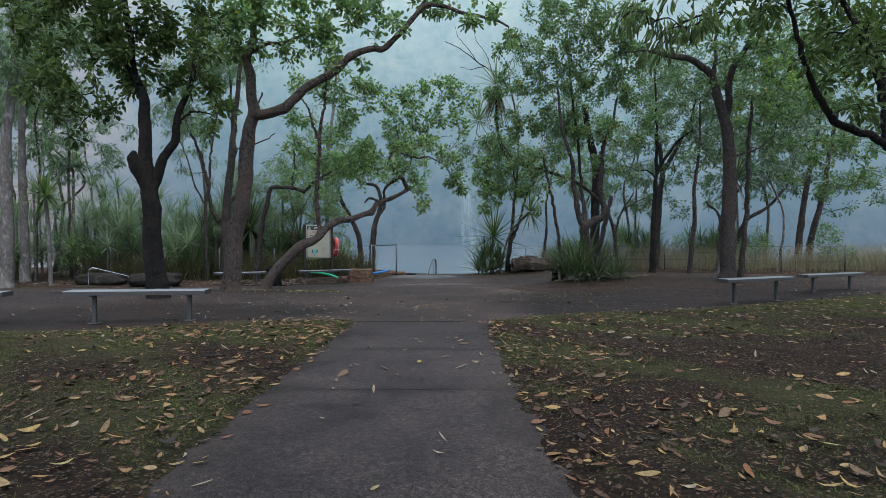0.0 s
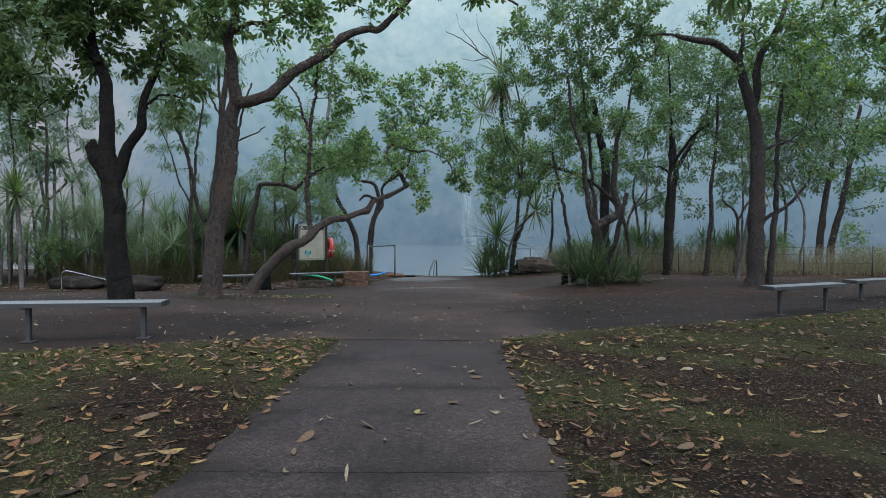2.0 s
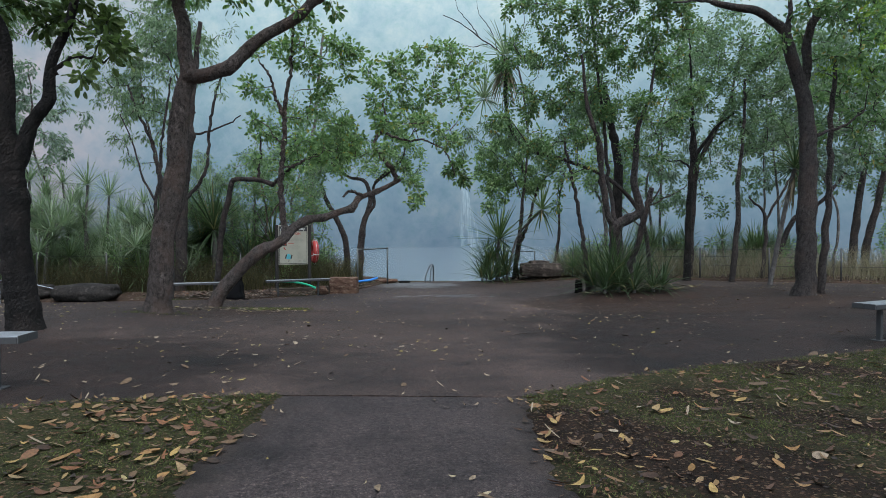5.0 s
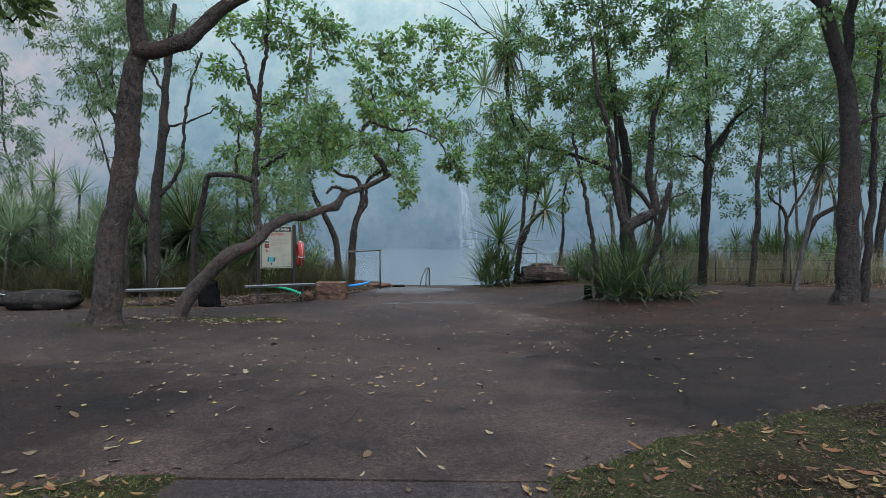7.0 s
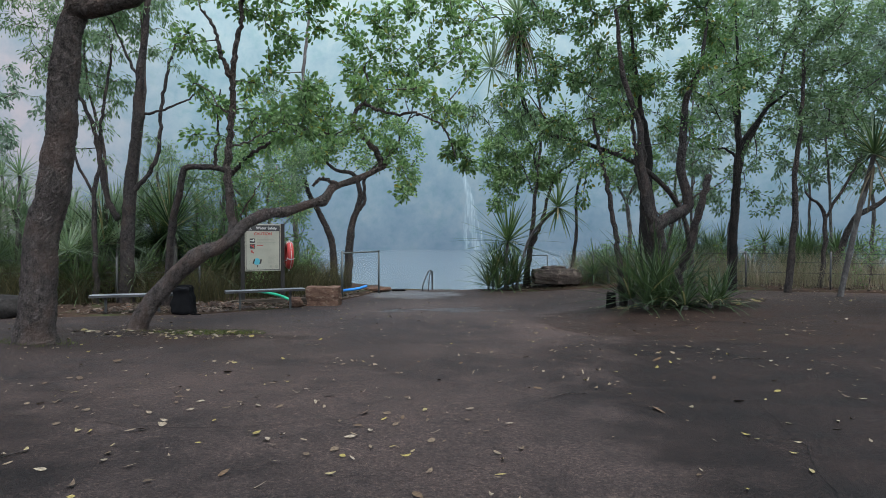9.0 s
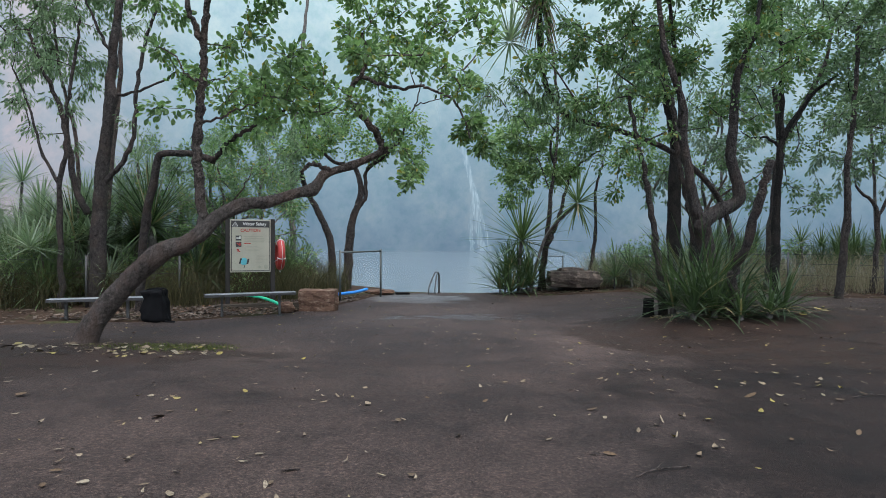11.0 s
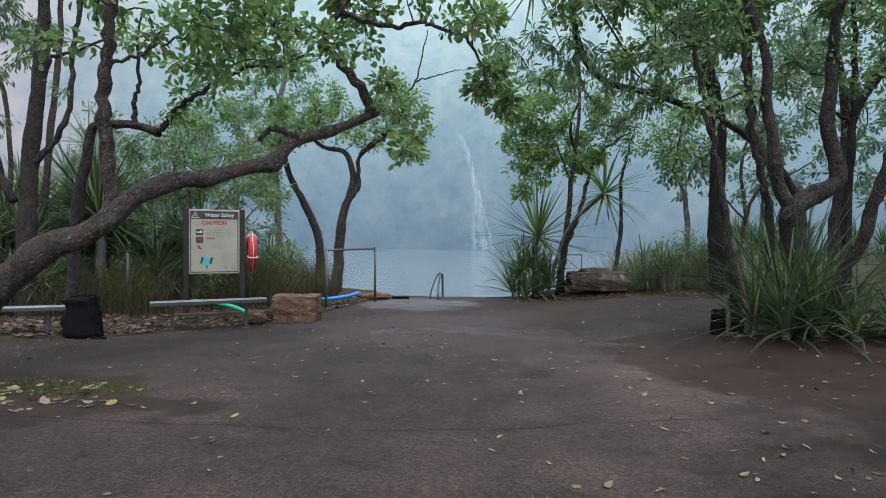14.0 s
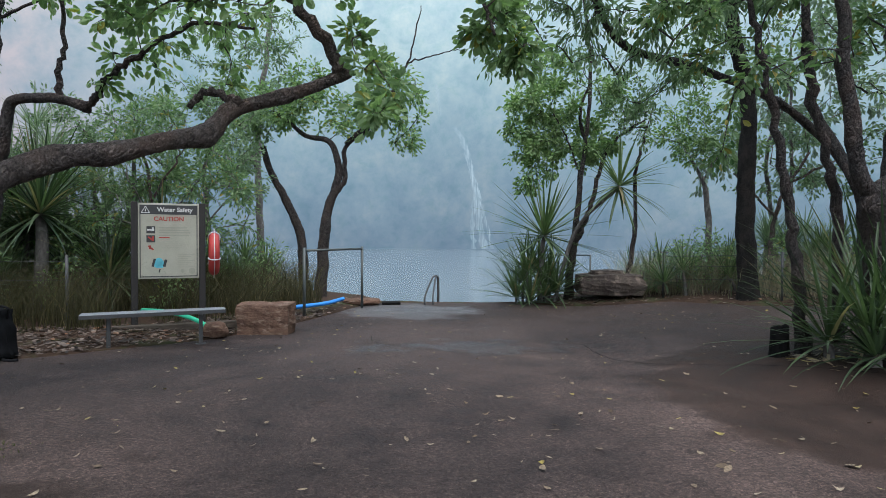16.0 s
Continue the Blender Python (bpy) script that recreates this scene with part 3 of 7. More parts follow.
def sheet(name, x0, x1, lo, hi, nx, ny, thick=0.06, xs=None):
    """A slab of seal between two edges, with its rim turned down."""
    xs = np.linspace(x0, x1, nx) if xs is None else np.asarray(xs)
    nx = len(xs)
    s = np.linspace(0, 1, ny)
    A, B = lo(xs), hi(xs)
    Y = A[None] + (B - A)[None] * s[:, None]
    X = np.repeat(xs[None], ny, 0)
    Z = gz(X, Y) + 0.004 * wobble(X, Y, 0.9, 2.0)
    edge = np.zeros_like(Z, bool)
    edge[0], edge[-1], edge[:, 0], edge[:, -1] = True, True, True, True
    V = np.stack((X, Y, Z), -1).reshape(-1, 3)
    i = (np.arange(ny - 1)[:, None] * nx + np.arange(nx - 1)).ravel()
    F = np.stack((i, i + 1, i + nx + 1, i + nx), 1)
    ring = np.concatenate((np.arange(nx), np.arange(1, ny) * nx + nx - 1, (ny - 1) * nx + np.arange(nx - 2, -1, -1), np.arange(ny - 2, 0, -1) * nx))
    low = V[ring] - (0, 0, thick)
    k = np.arange(len(ring))
    k2 = (k + 1) % len(ring)
    F2 = np.stack((ring[k2], ring[k], len(V) + k, len(V) + k2), 1)
    return mesh_np(name, np.vstack((V, low)), np.vstack((F, F2)), False)


def ragged(base, amp, s, seed):
    return lambda x: base(x) + amp * wobble(np.asarray(x), 0.0, s, seed)


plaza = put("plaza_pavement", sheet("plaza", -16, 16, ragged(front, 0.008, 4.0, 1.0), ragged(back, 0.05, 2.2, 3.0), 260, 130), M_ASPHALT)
tagged(plaza, "worn dark asphalt plaza with damp patches and red dirt", "pavement", "", "structure")


def path_slab(y0, y1):
    """The footpath runs along y; its sides are ragged."""
    ys = np.linspace(y0, y1, max(12, int((y1 - y0) / 0.12)))
    s = np.linspace(0, 1, 16)
    left = np.full_like(ys, PATH_L - 0.16)
    right = np.full_like(ys, PATH_R + 0.16)
    X = left[:, None] + (right - left)[:, None] * s[None]
    Y = np.repeat(ys[:, None], 16, 1)
    if y1 > 7:
        Y = y0 + (front(X) - 0.014 - y0) * ((Y - y0) / (y1 - y0))
    Z = gz(X, Y) + 0.003 * wobble(X, Y, 1.3, 2.0)
    V = np.stack((X, Y, Z), -1).reshape(-1, 3)
    n, m = len(ys), 16
    i = (np.arange(n - 1)[:, None] * m + np.arange(m - 1)).ravel()
    F = np.stack((i, i + 1, i + m + 1, i + m), 1)
    ring = np.concatenate((np.arange(m), np.arange(1, n) * m + m - 1, (n - 1) * m + np.arange(m - 2, -1, -1), np.arange(n - 2, 0, -1) * m))
    k = np.arange(len(ring))
    k2 = (k + 1) % len(ring)
    F2 = np.stack((ring[k2], ring[k], len(V) + k, len(V) + k2), 1)
    return mesh_np("path_slab", np.vstack((V, V[ring] - (0, 0, 0.06))), np.vstack((F, F2)))


path_root = tagged(new("path_pavement"), "dark asphalt footpath with leaf-strewn ragged edges", "path", "", "structure")
for y0, y1 in ((-4.0, 1.553), (1.557, 3.703), (3.709, 5.201), (5.205, 7.385)):
    put("path_slab", path_slab(y0, y1), M_PATH, path_root)


def crack(pts, w=0.012):
    """A dirt-filled crack lying in the seal."""
    w = w * 0.42
    L = curve_pts([(x, y, 0) for x, y in pts], 8)
    L[:, :2] += rng.normal(0, 0.022, (len(L), 2))
    T = np.gradient(L, axis=0)
    N = np.stack((-T[:, 1], T[:, 0]), 1)
    N /= np.linalg.norm(N, axis=1)[:, None] + 1e-9
    W = w * rng.uniform(0.4, 1.2, len(L))
    A, B = L[:, :2] + N * W[:, None], L[:, :2] - N * W[:, None]
    V = np.vstack([np.column_stack((q, gz(q[:, 0], q[:, 1]) + 0.004 * wobble(q[:, 0], q[:, 1], 0.9, 2.0) + 0.0045)) for q in (A, B)])
    n = len(L)
    i = np.arange(n - 1)
    ob = put("crack", mesh_np("crack", V, np.stack((n + i, n + i + 1, i + 1, i), 1)), M_TAR, plaza)
    return ob


crack([(1.9, 20.3), (2.0, 19.2), (2.9, 18.3), (4.2, 16.9), (5.5, 14.6)], 0.016)
crack([(1.9, 20.3), (2.6, 20.9), (3.4, 20.7)], 0.012)
crack([(2.2, 13.6), (2.5, 11.0), (1.9, 9.0), (1.5, 8.2)], 0.005)
crack([(-5.0, 10.1), (-3.1, 10.3), (-1.6, 10.0), (-0.6, 10.2)], 0.0055)
crack([(-1.0, 7.5), (-0.6, 8.0), (-0.45, 8.7)], 0.007)
crack([(-3.5, 14.4), (-0.5, 14.1), (2.2, 14.5), (5.2, 14.3)], 0.009)
crack([(-1.3, 21.3), (-1.0, 20.3), (0.3, 19.5), (1.6, 19.6)], 0.010)
crack([(-9.0, 9.0), (-5.5, 9.1), (-3.5, 8.9)], 0.009)
crack([(4.5, 12.0), (6.5, 12.6), (9.0, 12.8)], 0.009)

# lawns either side of the path: soil sheets that stand a little over the seal
for name, x0, x1 in (("lawn_west", -15.9, PATH_L - 0.02), ("lawn_east", PATH_R + 0.02, 15.9)):
    side, way = (PATH_L, -1) if x0 < -10 else (PATH_R, 1)
    steps = np.concatenate((np.arange(-0.12, 0.9, 0.03), np.arange(0.9, 15.2, 0.12)))
    xs = np.sort(side + way * steps)
    lw = put(name, sheet(name, x0, x1, lambda x: np.full_like(x, -6.0), lambda x: front(x) + 0.12, 0, 330, 0.1, xs), M_LAWN)
    for v in lw.data.vertices:
        if v.co.z > float(gz(v.co.x, v.co.y)) - 0.03:
            x, y = v.co.x, v.co.y
            inner = (x - side) * way + 0.03
            if way > 0:
                inner += 0.10 * max(0.0, 1 - abs(y - 4.2) / 1.6) - 0.07 * min(1.0, max(0.0, y - 6.2))
            else:
                inner -= 0.05 * min(1.0, max(0.0, y - 6.2))
            rough = 0.06 * noise.noise(Vector((x * 2.2, y * 2.2, 0.0))) + 0.05 * noise.noise(Vector((x * 7.0, y * 7.0, 3.0))) + 0.03 * noise.noise(Vector((x * 19.0, y * 19.0, 5.0)))
            edge = min(inner, float(front(x)) - y + 0.02) + rough
            lip = max(-1.0, min(1.0, edge / 0.22))
            v.co.z += 0.030 * lip + 0.012 * float(wobble(x, y, 2.3, 4.0)) * max(0.0, lip)
    at = lw.data.attributes.new("moss", "FLOAT", "POINT")
    co = np.empty(len(lw.data.vertices) * 3)
    lw.data.vertices.foreach_get("co", co)
    co = co.reshape(-1, 3)
    at.data.foreach_set("value", mossy(co[:, 0], co[:, 1]).astype(np.float32))
    tagged(lw, "thin worn lawn with bare dark soil and fallen leaves", "lawn", "", "structure")

# lake and what is beyond it
bm = bmesh.new()
bmesh.ops.create_grid(bm, x_segments=2, y_segments=2, size=1)
bmesh.ops.scale(bm, vec=(150, 55, 1), verts=bm.verts)
bmesh.ops.translate(bm, vec=(0, 76, -1.28), verts=bm.verts)
lake = part("lake_water", bm, M_WATER, None)
tagged(lake, "still grey-blue lake water under smoke haze", "lake", "", "structure")


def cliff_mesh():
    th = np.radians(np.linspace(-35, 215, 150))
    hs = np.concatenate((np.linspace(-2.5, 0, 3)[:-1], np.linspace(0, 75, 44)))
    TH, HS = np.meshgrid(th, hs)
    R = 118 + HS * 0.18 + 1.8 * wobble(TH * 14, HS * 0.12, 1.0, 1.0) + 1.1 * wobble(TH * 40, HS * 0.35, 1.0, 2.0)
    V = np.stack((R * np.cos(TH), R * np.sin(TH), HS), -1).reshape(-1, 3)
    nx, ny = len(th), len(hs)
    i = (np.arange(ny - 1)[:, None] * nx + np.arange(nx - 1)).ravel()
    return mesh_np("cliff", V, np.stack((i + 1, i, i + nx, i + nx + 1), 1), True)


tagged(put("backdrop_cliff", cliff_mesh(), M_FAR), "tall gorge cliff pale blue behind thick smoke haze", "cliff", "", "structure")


def fall_strand(buf, pts, w):
    L = curve_pts(pts, 8)
    n = len(L)
    W = np.interp(np.arange(n), np.linspace(0, n - 1, len(w)), w) * rng.uniform(0.7, 1.3, n)
    L = L + np.column_stack((rng.normal(0, 0.12, n), np.zeros(n), np.zeros(n)))
    a = np.linspace(0, math.pi, 5)
    V = np.concatenate([L[i] + np.column_stack((np.cos(a) * W[i], -np.sin(a) * W[i] * 0.5, np.zeros(5))) for i in range(n)])
    k = np.arange(4)
    Q = np.concatenate([np.stack((i * 5 + k, i * 5 + k + 1, i * 5 + k + 6, i * 5 + k + 5), 1) for i in range(n - 1)])
    buf.add(V, Q)


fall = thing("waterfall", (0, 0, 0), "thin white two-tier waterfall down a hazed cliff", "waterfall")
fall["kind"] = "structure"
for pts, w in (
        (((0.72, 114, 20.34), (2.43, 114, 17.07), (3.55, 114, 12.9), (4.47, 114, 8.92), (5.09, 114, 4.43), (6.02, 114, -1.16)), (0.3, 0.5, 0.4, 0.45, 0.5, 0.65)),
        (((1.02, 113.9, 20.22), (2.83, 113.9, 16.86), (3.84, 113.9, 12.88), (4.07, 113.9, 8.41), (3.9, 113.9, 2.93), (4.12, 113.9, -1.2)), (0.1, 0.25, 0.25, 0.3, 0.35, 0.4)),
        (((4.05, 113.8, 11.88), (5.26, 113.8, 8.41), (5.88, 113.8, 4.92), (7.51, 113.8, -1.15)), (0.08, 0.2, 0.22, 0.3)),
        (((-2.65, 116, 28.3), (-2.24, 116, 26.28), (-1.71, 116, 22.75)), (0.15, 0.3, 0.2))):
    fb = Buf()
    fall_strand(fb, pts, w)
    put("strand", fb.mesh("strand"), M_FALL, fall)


# ---- plants ----
def twigs_and_leaves(limbs, blobs, per_blob, leaves_each, leaf_len, width, depth, shape, droop=0.25, reach=0.30):
    """Twigs grow from the limbs to points in the crown's clumps; leaves gather on them."""
    nodes = np.concatenate([curve_pts(l, 6)[4:] for l in limbs])
    C = []
    for x, y, z, r in blobs:
        n = max(2, int(per_blob * min(1.6, max(0.38, r / 0.6)) ** 2))
        d = rng.normal(0, 1, (n, 3))
        d /= np.linalg.norm(d, axis=1)[:, None]
        d *= rng.uniform(0.2, 1.0, n)[:, None] ** 0.5
        C.append(np.array((x, y, z)) + d * (r, max(r * 1.1, depth), r))
    C = np.concatenate(C)
    order = np.argsort([np.min(np.linalg.norm(nodes - c, axis=1)) for c in C])
    buf, LP, LD = Buf(), [], []
    for c in C[order]:
        dist = np.linalg.norm(nodes - c, axis=1)
        p = nodes[np.argmin(dist + 0.15 * np.maximum(0, nodes[:, 2] - c[2]))]
        L = np.linalg.norm(c - p)
        mid = (p + c) / 2 + rng.normal(0, 0.12 * L, 3) + (0, 0, 0.12 * L)
        line = curve_pts((p, mid, c), 3)
        r0 = 0.007 + 0.011 * L
        tube(buf, line, np.linspace(r0, 0.003, len(line)), 4, 0, False)
        nodes = np.vstack((nodes, line[2:]))
        n = rng.poisson(leaves_each)
        s = rng.uniform(0.35, 1.0, n)
        idx = np.clip((s * (len(line) - 1)).astype(int), 0, len(line) - 2)
        base = line[idx] + (line[idx + 1] - line[idx]) * rng.uniform(0, 1, n)[:, None]
        off = rng.normal(0, 1, (n, 3))
        off /= np.linalg.norm(off, axis=1)[:, None]
        LP.append(base + off * (rng.uniform(0, reach, n) ** 1.0)[:, None])
        LD.append(off + (c - p) / (L + 1e-6) * 0.6 - np.array((0, 0, droop * 2)))
    return buf, leaves_mesh("crown", np.concatenate(LP), np.concatenate(LD), leaf_len, width, shape)


def tree(name, label, limbs, blobs, rind, leaf, per_blob=9, leaves_each=20, leaf_len=0.11, width=0.5, depth=0.6, shape=LEAF4, droop=0.15, group="", reach=0.30, sides=9, category="tree", flare=1.35, knots=()):
    """limbs: (points, radius at the start, radius at the end); the first is the trunk and begins in the ground."""
    bx, by = limbs[0][0][0][0], limbs[0][0][0][1]
    bz = float(land(bx, by)) if not on_seal(bx, by) else float(gz(bx, by))
    per_blob, leaves_each, reach = per_blob * 1.05, leaves_each * 1.9, reach * 0.78
    root = thing(name, (bx, by, bz), label, category, group)
    shift = np.array((bx, by, bz))
    for i, (pts, r0, r1) in enumerate(limbs):
        P = np.array(pts, float)
        if i == 0:
            P[0, 2] = bz - 0.10
        thick = r0 > 0.08 and sides > 8
        L = curve_pts(P, 18 if thick else 6)
        if thick:
            for q in range(1, len(L) - 1):
                L[q] += np.array(noise.noise_vector(Vector(L[q]) * 1.9)) * 0.045
        else:
            L[1:-1] += rng.normal(0, 0.012 + r1 * 0.08, (len(L) - 2, 3))
        R = np.linspace(r0, r1, len(L)) * (1 + (0.02 if thick else 0.05) * rng.normal(0, 1, len(L)))
        if i == 0:
            h = np.clip((L[:, 2] - L[0, 2]) / 0.5, 0, 1)
            R = R * (1 + (flare - 1) * (1 - h) ** 2)
        b = Buf()
        tube(b, L - shift, R, 16 if thick else (sides if r0 > 0.05 else 6), 0.0 if thick else 0.05)
        if thick:
            V = b.v[0]
            k = len(L) * 16
            C = np.repeat(L - shift, 16, 0)
            k_r = min(1.0, 0.11 / r0)
            swell = np.zeros(k)
            for kx, ky, kz, kr, amt in knots:
                swell += amt * np.exp(-np.sum((V[:k] + shift - (kx, ky, kz)) ** 2, 1) / kr ** 2)
            for q in range(k):
                p = Vector(V[q])
                knot = max(0.0, noise.noise(p * 2.6 + Vector((7, 3, 1))) - 0.25) * 0.55
                V[q] = C[q] + (V[q] - C[q]) * (1 + k_r * (0.15 * noise.noise(p * 5.0) + 0.06 * noise.noise(p * 13.0) + 0.025 * noise.noise(p * 34.0) + knot))
            V[:k] = C + (V[:k] - C) * (1 + swell)[:, None]
        put("trunk" if i == 0 else "limb", solid(b), rind, root)
    if blobs:
        tw, crown = twigs_and_leaves([limbs[0][0][len(limbs[0][0]) // 2 if len(limbs[0][0]) > 3 else 0:]] + [l[0] for l in limbs[1:]], blobs, per_blob, leaves_each, leaf_len, width, depth, shape, droop, reach)
        tm = tw.mesh("twigs")
        for me in (tm, crown):
            co = np.empty(len(me.vertices) * 3)
            me.vertices.foreach_get("co", co)
            me.vertices.foreach_set("co", (co.reshape(-1, 3) - shift).ravel())
            me.update()
        tagged(put("branchwork", tm, rind, root), kind="stuff")
        tagged(put("crown", crown, leaf, root), kind="stuff")
    return root


def blade_mesh(buf, p, d, length, w, droop, segs=5, fold=0.35):
    """A long strap leaf with a keel, arching down."""
    d = d / np.linalg.norm(d)
    side = np.cross(d, (0, 0, 1))
    side /= np.linalg.norm(side) + 1e-6
    step = length / segs
    q, V = np.array(p, float), []
    kink = rng.random() < 0.25
    for i in range(segs + 1):
        s = i / segs
        ww = w * (1 - s) ** 0.6 * (0.65 + 0.35 * min(1, s * 5)) + 0.001
        up = np.cross(side, d)
        V += [q - side * ww + up * ww * fold, q, q + side * ww + up * ww * fold]
        q = q + d * step
        d = d + np.array((0, 0, -droop * (0.3 + s) * (2.2 if kink and s > 0.5 else 1.0)))
        d /= np.linalg.norm(d)
    k = np.arange(segs)[:, None] * 3
    Q = np.concatenate((np.hstack((k, k + 1, k + 4, k + 3)), np.hstack((k + 1, k + 2, k + 5, k + 4))))
    buf.add(V, Q)


def rosette(buf, p, n, length, w, droop, low=-0.15, high=1.3, lean=(0, 0)):
    for i in range(n):
        a = i * 2.399 + rng.normal(0, 0.2)
        e = low + (high - low) * (i + 0.5) / n + rng.normal(0, 0.12)
        d = np.array((math.cos(a) * math.cos(e) + lean[0], math.sin(a) * math.cos(e) + lean[1], math.sin(e)))
        blade_mesh(buf, np.array(p) + d * 0.05, d, length * rng.uniform(0.75, 1.1), w, droop)


def screw_palm(name, label, spine, n, length, w=0.028, droop=0.16, leaf=None, skirt=0, group="", r=0.06, heads=None, rind=None, low=-0.15):
    """A trunk ringed with scars and a spiral head of strap leaves."""
    bx, by = spine[0][0], spine[0][1]
    bz = float(land(bx, by))
    root = thing(name, (bx, by, bz), label, "screw palm", group)
    shift = np.array((bx, by, bz))
    P = np.array(spine, float)
    P[0, 2] = bz - 0.08
    L = curve_pts(P, 10)
    R = r * (1 + 0.10 * (np.arange(len(L)) % 2)) * np.linspace(1.1, 0.85, len(L))
    b = Buf()
    tube(b, L - shift, R, 8, 0.04)
    put("trunk", solid(b), rind or M_BARK_GREY, root)
    for h in (heads or [P[-1]]):
        b = Buf()
        rosette(b, np.array(h) - shift, n, length, w, droop, low)
        put("leaf_head", b.mesh("leaf_head", False), leaf or M_PAND, root)
    if skirt:
        b = Buf()
        for i in range(skirt):
            a = rng.uniform(0, 6.283)
            d = np.array((math.cos(a) * 0.5, math.sin(a) * 0.5, -1.0 + rng.uniform(0, 0.5)))
            blade_mesh(b, P[-1] - shift - (0, 0, rng.uniform(0.0, 0.35)), d, length * rng.uniform(0.8, 1.4), w, 0.15)
        put("dead_skirt", b.mesh("dead_skirt", False), M_PAND_DRY, root, "hanging dead brown leaves")
    return root


def blades(name, x, y, height, w, lean, material, label, category, segs=2):
    """Many grass blades in one mesh: what nobody could count."""
    n = len(x)
    z = np.where(on_seal(x, y), gz(x, y), land(x, y)) - 0.01
    if category == "lawn grass":
        z = gz(x, y) + 0.027
    a = rng.uniform(0, 6.283, n)
    t = rng.uniform(0, 6.283, n)
    H = height * rng.uniform(0.45, 1.15, n)
    S = np.stack((np.cos(a), np.sin(a), np.zeros(n)), 1)
    T = np.stack((np.cos(t), np.sin(t), np.zeros(n)), 1) * (lean * rng.uniform(0.2, 1.4, n))[:, None]
    B = np.stack((x, y, z), 1)
    V, k = [], 2 * segs + 1
    for i in range(segs):
        s = i / segs
        c = B + (T * s * s + np.array((0, 0, s * (1 - 0.25 * lean * s)))) * H[:, None]
        V += [c - S * w * (1 - s * 0.6), c + S * w * (1 - s * 0.6)]
    V.append(B + (T + np.array((0, 0, 1 - 0.25 * lean))) * H[:, None])
    V = np.stack(V, 1).reshape(-1, 3)
    F = []
    for i in range(segs - 1):
        F += [(2 * i, 2 * i + 1, 2 * i + 3), (2 * i, 2 * i + 3, 2 * i + 2)]
    F.append((2 * segs - 2, 2 * segs - 1, 2 * segs))
    F = (np.array(F)[None] + (np.arange(n) * k)[:, None, None]).reshape(-1, 3)
    return tagged(put(name, mesh_np(name, V, F), material), label, category, "", "stuff")


# ---- the trees that stand in and beside the plaza ----
tree("forked_tree", "dark scorched forked tree with a dense broadleaf crown", [
    ([(-5.31, 10.7, -0.13), (-5.37, 10.7, 0.31), (-5.41, 10.7, 0.83), (-5.42, 10.7, 1.35), (-5.46, 10.7, 1.73), (-5.5, 10.7, 2.02), (-5.53, 10.7, 2.22), (-5.5, 10.7, 2.38), (-5.51, 10.7, 2.77), (-5.53, 10.7, 3.15), (-5.55, 10.7, 3.47), (-5.68, 10.7, 3.79), (-5.73, 10.7, 4.09), (-5.74, 10.7, 4.43), (-5.89, 10.7, 5.43)], 0.185, 0.05),
    ([(-5.39, 10.7, 1.77), (-5.28, 10.7, 2), (-5.18, 10.7, 2.32), (-4.98, 10.7, 2.64), (-4.94, 10.7, 2.9), (-4.84, 10.7, 3.22), (-4.71, 10.7, 3.6), (-4.58, 10.7, 4.04), (-4.57, 10.7, 4.43)], 0.095, 0.035),
    ([(-5.56, 10.6, 3.64), (-5.74, 10.6, 3.97), (-5.91, 10.6, 4.22), (-6.11, 10.6, 4.47)], 0.06, 0.025),
    ([(-4.94, 10.7, 2.9), (-4.76, 10.7, 3.08), (-4.49, 10.7, 3.17), (-4.25, 10.7, 3.08)], 0.03, 0.012),
    ([(-5.45, 10.66, 1.75), (-5.56, 10.6, 2.05), (-5.63, 10.57, 2.27), (-5.64, 10.57, 2.33)], 0.12, 0.095)],
    [(-7.1, 10.3, 4.2, 0.48), (-6.2, 9.8, 3.5, 0.47), (-7.7, 11.6, 3.5, 0.34), (-6, 10.3, 4.3, 0.52), (-5.5, 10.4, 4.5, 0.53), (-6.8, 11.4, 3.5, 0.32), (-6, 10.9, 3.7, 0.36), (-5.1, 10.6, 4.6, 0.44), (-5.1, 11.2, 4, 0.41), (-4.1, 9.9, 4.1, 0.41), (-4.6, 11.1, 3.6, 0.39), (-4, 10.5, 3.1, 0.27), (-4, 10, 2.7, 0.18), (-4.9, 11, 5, 0.51), (-7.2, 11.5, 2.7, 0.1), (-7.1, 10.2, 3.5, 0.37), (-3.9, 10.9, 4.5, 0.3), (-6.3, 10.3, 4.8, 0.57), (-7.9, 11.1, 5.1, 0.52), (-5.6, 11.1, 4.1, 0.26), (-5.6, 10.7, 6.3, 1.3), (-7, 10.7, 6.3, 1.2), (-4.4, 10.7, 6.4, 1)],
    M_BARK_BLACK, M_LEAF_DARK, 18, 19, 0.11, 0.56, 0.5, LEAF7, reach=0.2,
    knots=[(-5.58, 10.62, 2.17, 0.17, 0.45), (-5.48, 10.7, 1.95, 0.3, 0.15)])
